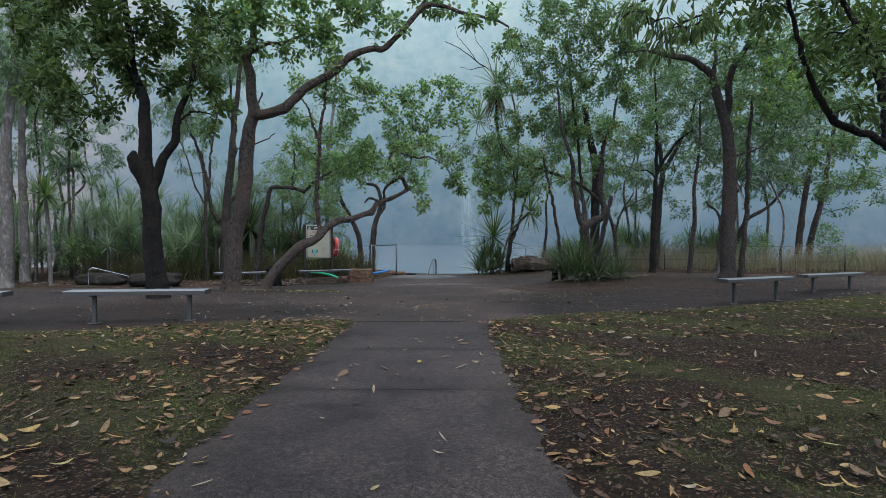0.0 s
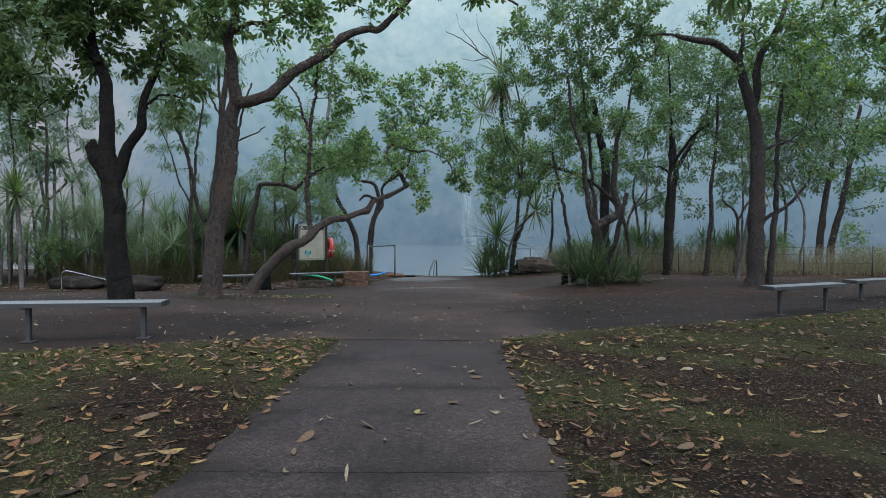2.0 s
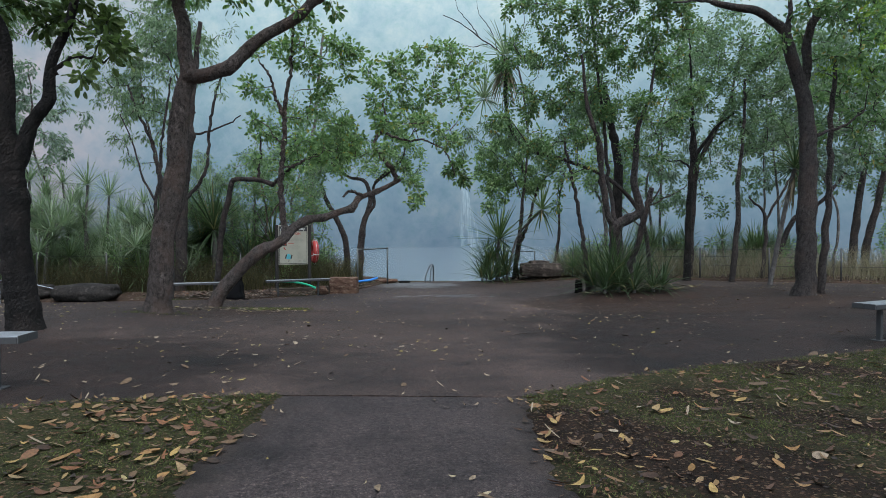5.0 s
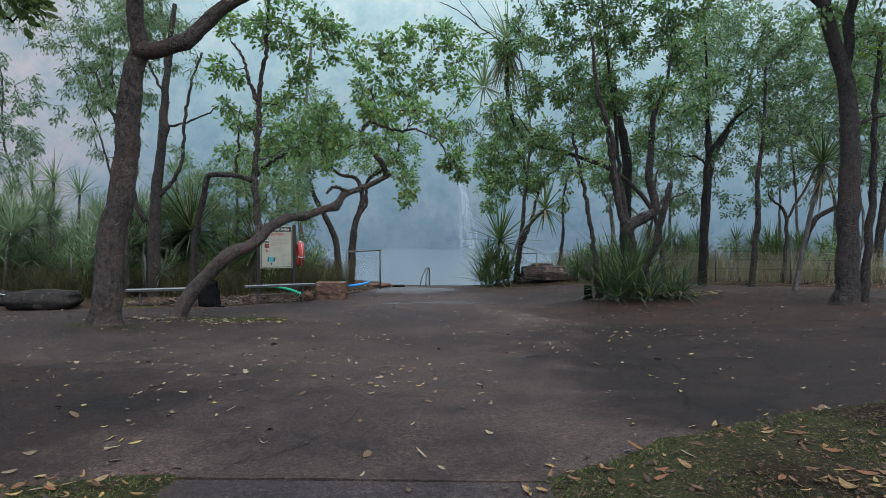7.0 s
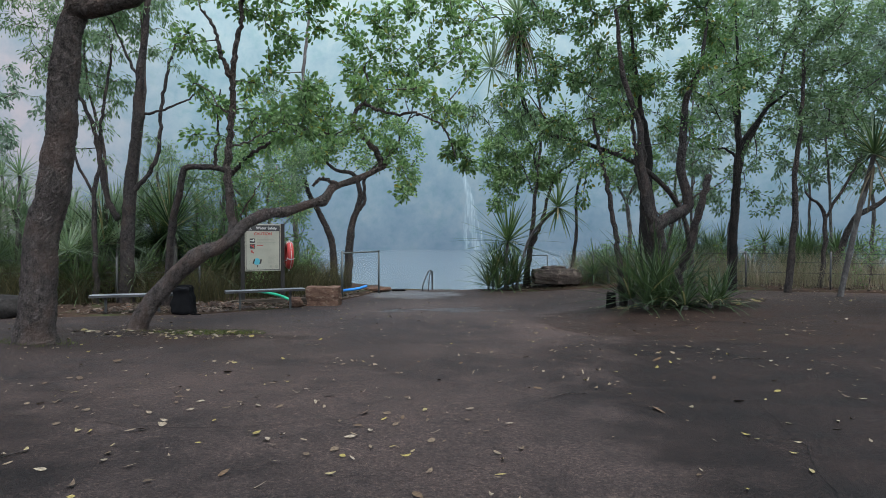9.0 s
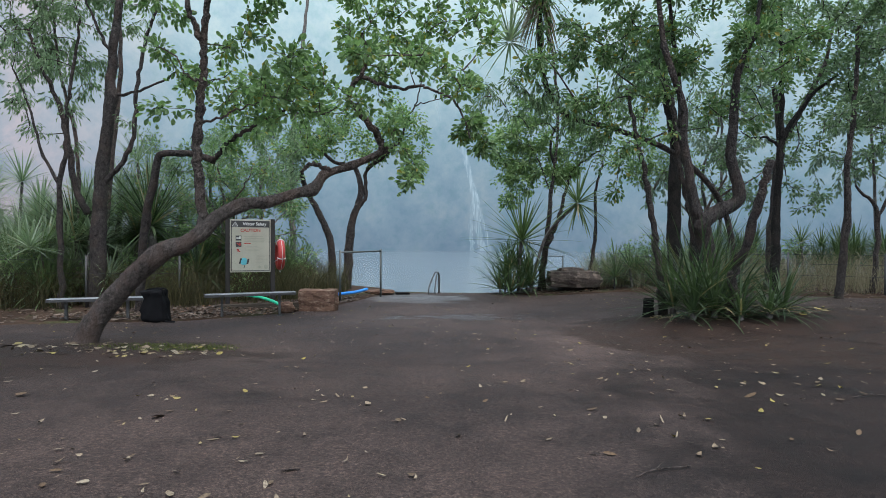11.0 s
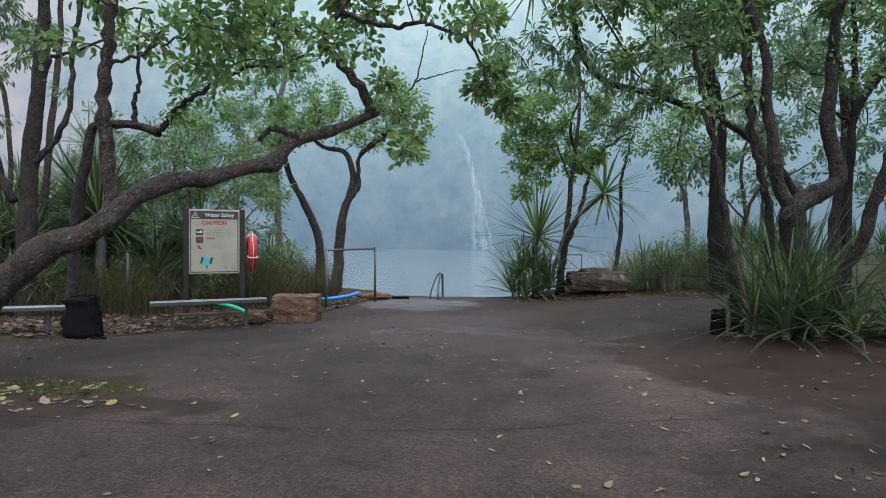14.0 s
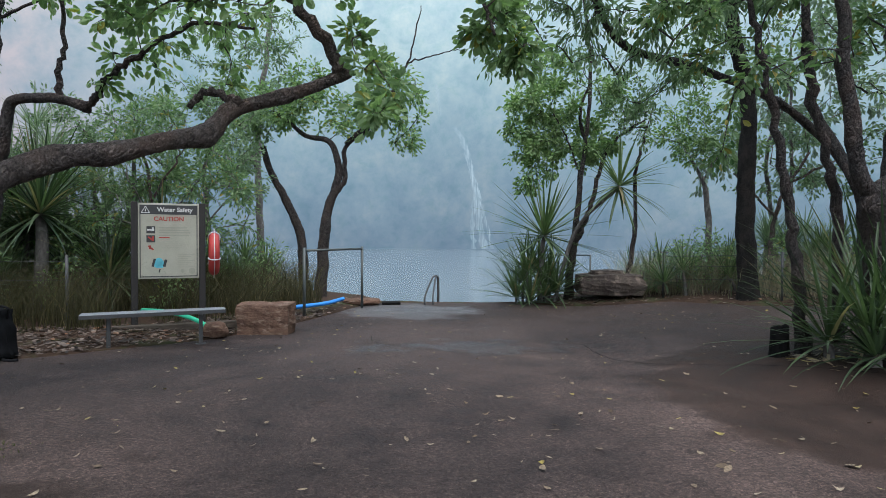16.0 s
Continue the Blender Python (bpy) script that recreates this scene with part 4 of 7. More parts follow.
tree("arching_tree", "brown-barked tree with a long limb arching over the plaza", [
    ([(-4.98, 13.5, -0.4), (-4.93, 13.5, 0.11), (-4.88, 13.5, 0.8), (-4.74, 13.5, 1.49), (-4.61, 13.5, 2.18), (-4.57, 13.5, 2.77), (-4.55, 13.5, 3.02), (-4.49, 13.5, 3.37), (-4.41, 13.5, 3.75), (-4.44, 13.5, 4.13), (-4.5, 13.5, 4.64), (-4.56, 13.5, 4.93), (-4.45, 13.5, 5.3), (-4.41, 13.5, 5.56), (-4.51, 13.5, 6.56)], 0.21, 0.07),
    ([(-4.37, 13.45, 3.68), (-4.2, 13.45, 3.68), (-3.73, 13.45, 3.79), (-3.38, 13.45, 4.11), (-2.96, 13.45, 4.44), (-2.49, 13.45, 4.7), (-2.11, 13.45, 5.03), (-1.6, 13.45, 5.19), (-1.27, 13.45, 5.25), (-0.57, 13.4, 6.04), (-0.31, 13.4, 6.19), (0.14, 13.4, 6.12), (0.6, 13.4, 5.97), (1.12, 13.4, 5.85), (1.51, 13.4, 5.68)], 0.125, 0.022),
    ([(-4.5, 13.5, 4.64), (-4.62, 13.5, 4.93), (-4.75, 13.5, 5.26), (-4.77, 13.5, 5.56)], 0.07, 0.04),
    ([(-4.42, 13.4, 5.08), (-4.17, 13.4, 5.27), (-3.7, 13.4, 5.31), (-3.28, 13.4, 5.47)], 0.06, 0.03),
    ([(-0.57, 13.4, 6.04), (-0.42, 13.4, 6.3), (-0.18, 13.4, 6.55)], 0.035, 0.012)],
    [(-4.3, 12.8, 5.6, 0.57), (-3.6, 13, 5.8, 0.64), (-3, 13.8, 5.7, 0.57), (-2.4, 13.5, 6, 0.6), (-2.3, 12.8, 4.8, 0.31), (-3.4, 13.3, 5, 0.34), (-1.6, 13.4, 5.9, 0.42), (-1, 12.9, 5.5, 0.25), (-0.1, 13.7, 6.2, 0.34), (0.6, 12.9, 5.8, 0.32), (1.2, 13.2, 5.7, 0.29), (1.6, 13.4, 5.5, 0.18), (-4.1, 13.3, 5, 0.23), (-4.8, 13.5, 5.3, 0.33), (-1.8, 13.7, 4.8, 0.16), (-3.1, 14, 6.6, 0.69), (-4.4, 13.1, 6.3, 0.77), (-1.9, 13.6, 6.8, 0.8), (-0.3, 13.7, 6.8, 0.67)],
    M_BARK, M_LEAF, 17, 15, 0.115, 0.58, 0.5, LEAF7, reach=0.2,
    knots=[(-4.62, 13.4, 3.0, 0.2, 0.18), (-3.55, 13.4, 3.8, 0.2, 0.12)])
tree("leaning_tree", "crooked leaning tree with knotted limbs and broad green leaves", [
    ([(-4.86, 15.55, -0.56), (-4.63, 15.55, -0.25), (-4.31, 15.6, 0.15), (-3.87, 15.65, 0.58), (-3.57, 15.75, 0.7), (-3.38, 15.85, 0.85), (-3.21, 16, 1.1), (-2.99, 16.2, 1.27)], 0.150, 0.086),
    ([(-3.21, 16, 1.1), (-2.99, 16.2, 1.27), (-2.61, 16.4, 1.32), (-2.3, 16.65, 1.46), (-2.09, 16.85, 1.56), (-1.96, 17, 1.8), (-1.61, 17.2, 1.97), (-1.29, 17.4, 2.14), (-1.03, 17.6, 2.31)], 0.090, 0.050),
    ([(-1.09, 17.5, 2.27), (-1.16, 17.5, 2.48), (-1.4, 17.4, 2.78), (-1.63, 17.3, 3.04), (-1.55, 17.3, 3.29), (-1.4, 17.3, 3.45), (-1.32, 17.3, 3.78), (-1.4, 17.3, 4.11)], 0.066, 0.02),
    ([(-3.38, 15.85, 0.89), (-3.46, 16, 1.22), (-3.49, 16, 1.69), (-3.5, 16, 2.14), (-3.46, 16, 2.59), (-3.41, 16, 3.1), (-3.41, 16, 3.49), (-3.37, 16, 3.94), (-3.28, 16, 4.39), (-3.23, 16, 4.95), (-3.21, 16, 5.5)], 0.075, 0.03),
    ([(-3.43, 15.95, 3.54), (-3.54, 15.95, 3.76), (-3.64, 15.95, 4.09), (-3.73, 15.95, 4.43), (-3.92, 15.95, 4.65)], 0.045, 0.02),
    ([(-1.4, 17.3, 3.41), (-1.09, 17.2, 3.27), (-0.81, 17.1, 3.17), (-0.48, 17, 3.17), (-0.21, 16.9, 3.07), (0.09, 16.7, 2.85), (0.25, 16.6, 2.53), (0.31, 16.5, 2.28)], 0.034, 0.012),
    ([(-1.87, 17, 1.86), (-2.01, 17, 1.93), (-2.12, 17, 1.97), (-2.21, 17, 1.94), (-2.3, 17, 1.84)], 0.04, 0.026),
    ([(-3.41, 15.95, 2.39), (-3.16, 15.95, 2.46), (-2.91, 15.95, 2.6), (-2.6, 15.95, 2.67)], 0.02, 0.008),
    ([(-3.33, 15.8, 2.9), (-3.51, 15.8, 2.97), (-3.62, 15.8, 3.08), (-3.69, 15.8, 3.25)], 0.02, 0.008)],
    [(-1.6, 17.1, 4.7, 0.37), (-1.1, 17.7, 5.2, 0.42), (-0.4, 17.6, 5.3, 0.41), (0.2, 17.6, 5.3, 0.41), (0.8, 17.7, 5, 0.34), (-1.5, 17.3, 4, 0.45), (-0.8, 17.7, 4.4, 0.47), (-0, 17.8, 4.5, 0.47), (0.6, 17, 4.1, 0.32), (-1.2, 17.7, 3.5, 0.39), (-0.4, 17.3, 3.6, 0.33), (-2.2, 17.4, 3.5, 0.38), (-2.6, 17, 3.2, 0.32), (-3.2, 17.6, 3.1, 0.26), (0.3, 16.8, 3.1, 0.11), (0.3, 16.7, 2.6, 0.13), (0.6, 16.7, 2.2, 0.11), (0.2, 16.9, 2.4, 0.1), (0, 16.9, 3.3, 0.15), (-3.3, 16.2, 5.1, 0.39), (-4, 16.4, 5.1, 0.35), (-4.1, 15.9, 4.2, 0.27), (-2.9, 16.4, 4.6, 0.3), (-2.3, 15.8, 4.9, 0.36), (-4.1, 16.5, 4, 0.24), (-4.1, 16.2, 3.4, 0.16), (-3.7, 16.2, 3.1, 0.16), (-2.9, 16.5, 3.9, 0.28), (-2.4, 16.3, 4.3, 0.3), (-2.1, 16.3, 4.7, 0.3), (-4, 15.7, 2.5, 0.13), (-1.9, 16, 4.9, 0.27), (-3, 15.8, 5.3, 0.44), (-3.4, 16.7, 2.8, 0.15), (-3, 17.2, 2.7, 0.15), (-2.2, 16.3, 2.7, 0.16), (-2.1, 17.1, 2.8, 0.19), (-1.2, 16.6, 2.8, 0.17), (-2.1, 16.7, 3, 0.19), (-0.6, 16.5, 1.6, 0.05), (-3.1, 17, 3.1, 0.17), (-1.5, 16.5, 2.9, 0.18), (-3.9, 16.6, 3.3, 0.14), (-3.4, 16.6, 3.7, 0.2), (-2.9, 16.3, 3.6, 0.21), (-2.4, 16.1, 3.4, 0.2), (-2.6, 15.9, 3, 0.17), (-2.2, 16.2, 3, 0.17), (-2, 16.2, 3.4, 0.2), (-1.4, 15.8, 3.4, 0.19), (-1.1, 15.8, 3.3, 0.17), (-0.9, 16.8, 3.6, 0.22), (-0.4, 16.5, 3.5, 0.21), (-0.1, 16, 3.2, 0.18), (0.2, 16.2, 3, 0.15), (0.4, 16.8, 2.5, 0.09), (0.5, 16.7, 2.2, 0.06), (-0.75, 17, 2.2, 0.1), (-0.5, 16.8, 1.9, 0.1), (-0.95, 17.3, 2.55, 0.1)],
    M_BARK, M_LEAF, 26, 16, 0.092, 0.60, 0.3, LEAF7, reach=0.24, flare=1.25,
    knots=[(-2.66, 16.38, 1.28, 0.11, 0.28), (-2.10, 16.85, 1.53, 0.14, 0.55), (-1.96, 17.0, 1.80, 0.10, 0.30), (-2.99, 16.2, 1.24, 0.16, 0.18), (-1.55, 17.2, 1.98, 0.08, 0.25), (-1.09, 17.5, 2.27, 0.12, 0.30), (-3.87, 15.6, 0.55, 0.2, 0.18)])
tree("bent_tree", "thin tree bent over in a sharp elbow", [
    ([(-6.45, 19.9, -0.6), (-6.25, 19.75, 0.8), (-6.05, 19.6, 1.7), (-5.86, 19.56, 2.34), (-5.74, 19.53, 2.47), (-5.35, 19.4, 2.48), (-4.96, 19.3, 2.42), (-4.62, 19.25, 2.33)], 0.085, 0.055),
    ([(-5.02, 19.3, 2.39), (-5.02, 19.3, 2.77), (-4.95, 19.3, 3.2), (-4.97, 19.3, 3.7), (-4.9, 19.3, 4.2)], 0.046, 0.015),
    ([(-4.66, 19.25, 2.31), (-4.44, 19.16, 2.44), (-4.32, 19.06, 2.56), (-4.05, 18.97, 2.74), (-3.67, 18.88, 2.94), (-3.35, 18.79, 3.08), (-2.84, 18.69, 3.18), (-2.28, 18.6, 3.09)], 0.052, 0.018)],
    [(-3.9, 19, 3.6, 0.3), (-4.5, 19, 3.8, 0.3), (-3.1, 19, 3.5, 0.3), (-4.2, 19, 3.2, 0.2), (-5.1, 19, 3.9, 0.3), (-3.5, 19, 2.9, 0.2), (-4.1, 19, 4, 0.3), (-3.9, 19.0, 3.2, 0.2), (-3.3, 18.9, 3.5, 0.22), (-2.8, 18.9, 3.1, 0.22), (-2.4, 18.9, 3.4, 0.22), (-3.7, 19.4, 2.8, 0.15), (-4.1, 19.1, 3.0, 0.12), (-2.7, 19.1, 2.6, 0.14), (-4.2, 18.9, 2.6, 0.09)],
    M_BARK_DARK, M_LEAF, 7, 15, 0.11, 0.55, 0.4, LEAF7)
tree("shore_tree", "slender dark tree leaning at the water's edge", [
    ([(-3.82, 27, -0.87), (-3.89, 27, 0.41), (-4.19, 27, 1.45), (-4.71, 27, 2.33), (-4.93, 27, 3.06)], 0.14, 0.07)],
    [(-4.9, 26.8, 3.6, 0.7), (-5.4, 26.6, 3.0, 0.5), (-4.4, 26.9, 4.2, 0.6)],
    M_BARK_DARK, M_LEAF_SOFT, 8, 20, 0.11, 0.55, 0.6)
tree("shore_tree", "twisted dark tree with a spreading crown by the water", [
    ([(-3.33, 26.5, -0.82), (-3.23, 26.5, 0.28), (-3.15, 26.5, 1.28), (-2.91, 26.5, 1.92), (-2.84, 26.5, 2.56), (-3.12, 26.5, 3.13), (-3.69, 26.5, 3.27), (-4.41, 26.5, 3.84)], 0.15, 0.04),
    ([(-2.95, 26.5, 1.78), (-2.69, 26.5, 2.21), (-2.67, 26.5, 2.99), (-2.12, 26.5, 3.41), (-1.56, 26.5, 4.12)], 0.08, 0.03),
    ([(-2.65, 26.4, 3.04), (-2.11, 26.4, 3.54), (-1.55, 26.4, 3.96), (-1.41, 26.4, 4.66), (-1.1, 26.4, 5.08), (-0.92, 26.4, 5.78), (-0.78, 26.4, 6.48)], 0.05, 0.012),
    ([(-1.1, 26.4, 5.05), (-0.56, 26.4, 5.22), (-0, 26.4, 5.36), (0.35, 26.4, 5.39)], 0.022, 0.007)],
    [(-1.4, 26.5, 4.4, 0.7), (-1.1, 26.5, 3.4, 0.6), (-2.3, 26.5, 3.8, 0.7), (-3.3, 26.5, 4, 0.7), (-4.3, 26.5, 4, 0.7), (-5, 26.5, 3.8, 0.6), (-2, 26.5, 4.8, 0.6), (-3.7, 26.5, 4.5, 0.6)],
    M_BARK_DARK, M_LEAF, 13, 24, 0.11, 0.55, 0.7)
tree("multi_stemmed_tree", "multi-stemmed tree rising out of a clump of screw palms", [
    ([(4.6, 18.2, -0.3), (4.55, 18.2, 0.4), (4.48, 18.15, 0.9), (4.45, 18.1, 1.15)][:-1] + [(4.45, 18.1, 1.1), (4.78, 18.2, 1.33), (5.06, 18.2, 1.5), (5.07, 18.2, 1.74), (4.96, 18.2, 2.27), (5.01, 18.2, 2.95), (5.01, 18.2, 3.55), (5.14, 18.2, 3.91), (5.34, 18.2, 4.45), (5.47, 18.2, 5.17)], 0.17, 0.03),
    ([(4.52, 18.1, 1.11), (4.33, 18.1, 1.3), (4.22, 18.1, 1.74), (4.11, 18.1, 2.43), (4.07, 18.1, 3.12), (3.74, 18.1, 4.15), (3.64, 18.1, 4.86), (3.57, 18.1, 5.49)], 0.095, 0.03),
    ([(4.5, 18.3, 1.1)] + [(4.85, 19.6, 1.18), (4.71, 19.6, 2.51), (4.57, 19.6, 3.99), (4.36, 19.6, 5.63), (4.19, 19.6, 7.27)][1:], 0.06, 0.03)],
    [(2.1, 18.3, 6.6, 0.58), (3.2, 18.2, 6.8, 0.67), (4.3, 18.2, 6.8, 0.67), (5.4, 18.6, 6.8, 0.68), (5.8, 17.6, 6.2, 0.55), (1.8, 18.7, 5.6, 0.49), (3, 19.6, 6, 0.69), (4, 18.8, 5.9, 0.66), (5.2, 19.2, 5.9, 0.68), (6.4, 19.7, 5.7, 0.62), (6.9, 19.4, 4.8, 0.44), (2.2, 19.2, 4.5, 0.57), (3.3, 19.4, 4.7, 0.61), (4.5, 19.4, 4.6, 0.58), (5.2, 18, 4.1, 0.53), (6, 18.6, 3.8, 0.42), (2.3, 18.2, 3.4, 0.41), (1.5, 18, 3.7, 0.31), (3, 18.8, 3, 0.33), (3.5, 18.2, 3.5, 0.38), (5.1, 18.9, 3.2, 0.33), (5.6, 18.8, 3, 0.26), (3.1, 17.7, 2.2, 0.26), (3.1, 18.5, 1.6, 0.18), (3.7, 18.3, 2.8, 0.22), (3.5, 19.1, 8.1, 0.84), (4.4, 17.6, 7.5, 0.77), (5.6, 17.8, 7.4, 0.7)],
    M_BARK_DARK, M_LEAF_MID, 19, 28, 0.088, 0.55, 0.9, LEAF7, reach=0.24)
tree("broken_tree", "leaning dead tree snapped off at head height", [
    ([(4.55, 17.34, -0.3), (4.65, 17.4, 0.2), (4.72, 17.2, 0.74), (4.85, 17.0, 1.5), (4.93, 16.9, 2.03)], 0.078, 0.062)],
    [], M_BARK_DARK, M_LEAF, category="dead tree")
tree("black_trunked_tree", "tall straight tree with a fire-blackened trunk", [
    ([(6.7, 25, -0.6), (6.6, 25, 0.8), (6.6, 25, 2.4), (6.6, 25, 3.8), (6.3, 25, 5.2), (6.1, 25, 6.5)], 0.22, 0.12)],
    [(6.2, 24.8, 5.6, 0.9), (5.3, 24.6, 5.0, 0.8), (7.2, 24.8, 5.4, 0.9), (6.2, 24.8, 6.9, 1.1), (5.0, 24.5, 6.2, 0.9), (7.6, 24.8, 4.4, 0.6)],
    M_BARK_BLACK, M_LEAF_SOFT, 7, 17, 0.11, 0.5, 1.0)
tree("back_tree", "thin dark tree behind the clump of screw palms", [
    ([(3.82, 18.24, -0.38), (3.75, 18.24, 0.08), (3.69, 18.24, 0.6), (3.63, 18.24, 0.98), (3.49, 18.24, 1.76), (3.37, 18.24, 2.4), (3.26, 18.24, 2.85), (3.17, 18.24, 3.42)], 0.07, 0.03)],
    [(1.5, 20, 3.5, 0.5), (2.2, 20, 3.3, 0.5), (2.7, 20, 3, 0.5), (3.2, 20, 3.5, 0.5), (0.6, 20, 3.7, 0.4), (0.5, 20, 3.2, 0.3), (0.8, 20, 3.5, 0.4), (1.5, 20, 4, 0.5), (2.3, 20, 3.8, 0.4)] + [(4.2, 21, 4.2, 0.8), (4.8, 21, 5.2, 0.8), (3.6, 21, 5.0, 0.7)],
    M_BARK_DARK, M_LEAF_SOFT, 9, 20, 0.13, 0.28, 0.8, droop=0.6)
tree("leaning_sapling", "pale leaning tree among the screw palms", [
    ([(4.64, 18.94, 0.16), (4.58, 18.94, 1.09), (4.46, 18.94, 1.69), (4.32, 18.94, 2.26), (4.24, 18.94, 2.93), (4.18, 18.94, 3.57)], 0.065, 0.04)],
    [(4.3, 20.0, 4.6, 0.6), (5.0, 20.2, 4.2, 0.5), (4.2, 20.2, 5.4, 0.7)],
    M_BARK_DARK, M_LEAF_SOFT, 7, 15, 0.12, 0.5, 0.6, LEAF7)
tree("bushy_tree", "low bushy tree behind the black trunk", [
    ([(7.8, 26.2, -0.7), (7.8, 26.1, 0.8), (8.0, 26, 1.8), (8.6, 26, 2.8)], 0.07, 0.03),
    ([(7.85, 26, 1.2), (7.2, 26, 1.9), (6.8, 26, 2.3)], 0.035, 0.015),
    ([(8.2, 26, 2.1), (9.2, 26, 2.6), (9.8, 26, 3.0)], 0.035, 0.015)],
    [(7.2, 26, 2.4, 0.4), (8.2, 26, 2, 0.5), (6.8, 26, 1.7, 0.3), (8.8, 26, 2.4, 0.5), (7.9, 26, 2.8, 0.5), (9.5, 26, 2, 0.5), (10.2, 26, 3.1, 0.6), (9.2, 26, 3.8, 0.5), (8.4, 26, 3.5, 0.5)],
    M_BARK, M_LEAF_SOFT, 9, 16, 0.11, 0.5, 0.6)
tree("forked_sapling", "dark forked tree behind the broken trunk", [
    ([(8.25, 22.7, -0.01), (8.26, 22.7, 0.52), (8.31, 22.7, 1.78), (8.39, 22.7, 3.21), (8.74, 22.7, 3.92), (9.24, 22.7, 4.55), (9.77, 22.7, 4.99)], 0.12, 0.03),
    ([(8.39, 22.7, 3.3), (8.38, 22.7, 4.81), (8.33, 22.7, 6.23), (8.26, 22.7, 7.65)], 0.07, 0.02),
    ([(8.32, 22.7, 3.17), (7.99, 22.7, 3.42), (7.63, 22.7, 3.39), (7.36, 22.7, 3.57)], 0.04, 0.012)],
    [(8.5, 22.7, 6.6, 0.91), (9.3, 22.1, 5.8, 0.88), (10, 22.7, 4.7, 0.78), (9, 22.8, 4.9, 0.65), (8, 23.1, 4.7, 0.57), (7.8, 22.5, 5.7, 0.64), (9.4, 21.9, 7.2, 0.88), (8.7, 22.7, 7.7, 0.87), (7.3, 22.2, 3.5, 0.38), (8.8, 23.1, 3.4, 0.26), (10.7, 22.5, 3.8, 0.52), (10.6, 22.5, 5.5, 0.64), (9.8, 23.4, 8.7, 0.89)],
    M_BARK_BLACK, M_LEAF_SOFT, 7, 15, 0.10, 0.5, 0.8, LEAF7)
tree("small_forked_tree", "small forked tree with a light leafy head", [
    ([(6.96, 27.5, -0.15), (6.85, 27.5, 1.51), (6.74, 27.5, 2.27), (6.43, 27.5, 2.79)], 0.09, 0.04), ([(6.75, 27.5, 2.19), (6.96, 27.5, 2.72), (7.22, 27.5, 3.1)], 0.05, 0.02)],
    [(6.8, 27.5, 3.4, 0.5), (6.3, 27.5, 3.1, 0.5), (7.4, 27.5, 3.2, 0.5), (7.8, 27.5, 3, 0.5), (6, 27.5, 3.8, 0.5), (6.7, 27.5, 4.2, 0.5), (7.4, 27.5, 3.9, 0.5), (5.4, 27.5, 3.6, 0.4), (8.1, 27.5, 3.5, 0.5), (6.5, 27.5, 4.8, 0.5)],
    M_BARK_GREY, M_LEAF_PALE, 14, 20, 0.11, 0.5, 0.5)
tree("plaza_tree", "rough-barked tree with a crooked limb standing in the plaza", [
    ([(7.6, 15.4, -0.21), (7.62, 15.4, 0.2), (7.63, 15.4, 0.79), (7.63, 15.4, 2.39), (7.63, 15.4, 3.08), (7.51, 15.4, 3.87), (7.34, 15.4, 4.36), (7.16, 15.4, 4.96), (7, 15.4, 5.26), (6.49, 15.4, 5.54), (5.89, 15.4, 5.66), (5.59, 15.4, 5.73)], 0.21, 0.05),
    ([(7.52, 15.4, 3.93), (7.58, 15.4, 4.36), (7.63, 15.4, 5.15), (7.77, 15.4, 5.45), (8.06, 15.4, 5.94), (8.21, 15.4, 6.33), (8.3, 15.4, 6.84)], 0.1, 0.05),
    ([(7.16, 15.4, 4.96), (7.23, 15.4, 5.54), (7.22, 15.4, 6.33)], 0.06, 0.03),
    ([(5.9, 15.4, 5.66), (5.38, 15.4, 5.76), (4.8, 15.4, 5.73)], 0.04, 0.015),
    ([(7.61, 15.4, 2.82), (7.9, 15.4, 3.02), (8.42, 15.4, 3.21), (8.81, 15.4, 3.54)], 0.05, 0.015)],
    [(7.6, 14.9, 5.8, 0.63), (8.6, 15, 6.1, 0.7), (10.3, 16.4, 5.9, 0.71), (8.2, 14.8, 4.8, 0.64), (9.3, 15.2, 4.4, 0.66), (10.6, 15.6, 4.8, 0.73), (11.6, 16.4, 6, 0.62), (8.8, 16.6, 4.3, 0.47), (9.4, 16.1, 3.5, 0.54), (9.7, 15, 3.2, 0.53), (11.1, 15.7, 3.3, 0.56), (8.7, 16.1, 3.1, 0.3), (6.9, 14.6, 6, 0.49), (6.9, 16, 6.6, 0.54), (6.8, 15.3, 4.8, 0.23), (8, 15.8, 5.2, 0.39), (10.6, 16, 6.6, 0.75), (11.6, 16, 2.3, 0.42), (10.5, 15.7, 2.2, 0.35), (9.1, 15.7, 2.6, 0.33), (9.2, 14.9, 2.4, 0.25)],
    M_BARK_DARK, M_LEAF_MID, 15, 18, 0.10, 0.55, 0.7, LEAF7, reach=0.22)
tree("plaza_sapling", "thin straight tree beside the plaza tree", [
    ([(8.11, 15.6, -0.35), (8.16, 15.6, 0.86), (8.21, 15.6, 2.13), (8.25, 15.6, 3.39), (8.36, 15.6, 4.64)], 0.08, 0.04)],
    [(8.7, 15.2, 4.7, 0.34), (9.6, 15.7, 5.1, 0.35), (8.2, 14.8, 5.1, 0.25), (10.1, 15.7, 4.6, 0.33), (7.8, 15.0, 4.2, 0.2), (8.9, 15.1, 5.5, 0.26), (9.1, 15.6, 4.2, 0.23)],
    M_BARK_DARK, M_LEAF_LIME, 10, 18, 0.10, 0.5, 0.4, reach=0.22)
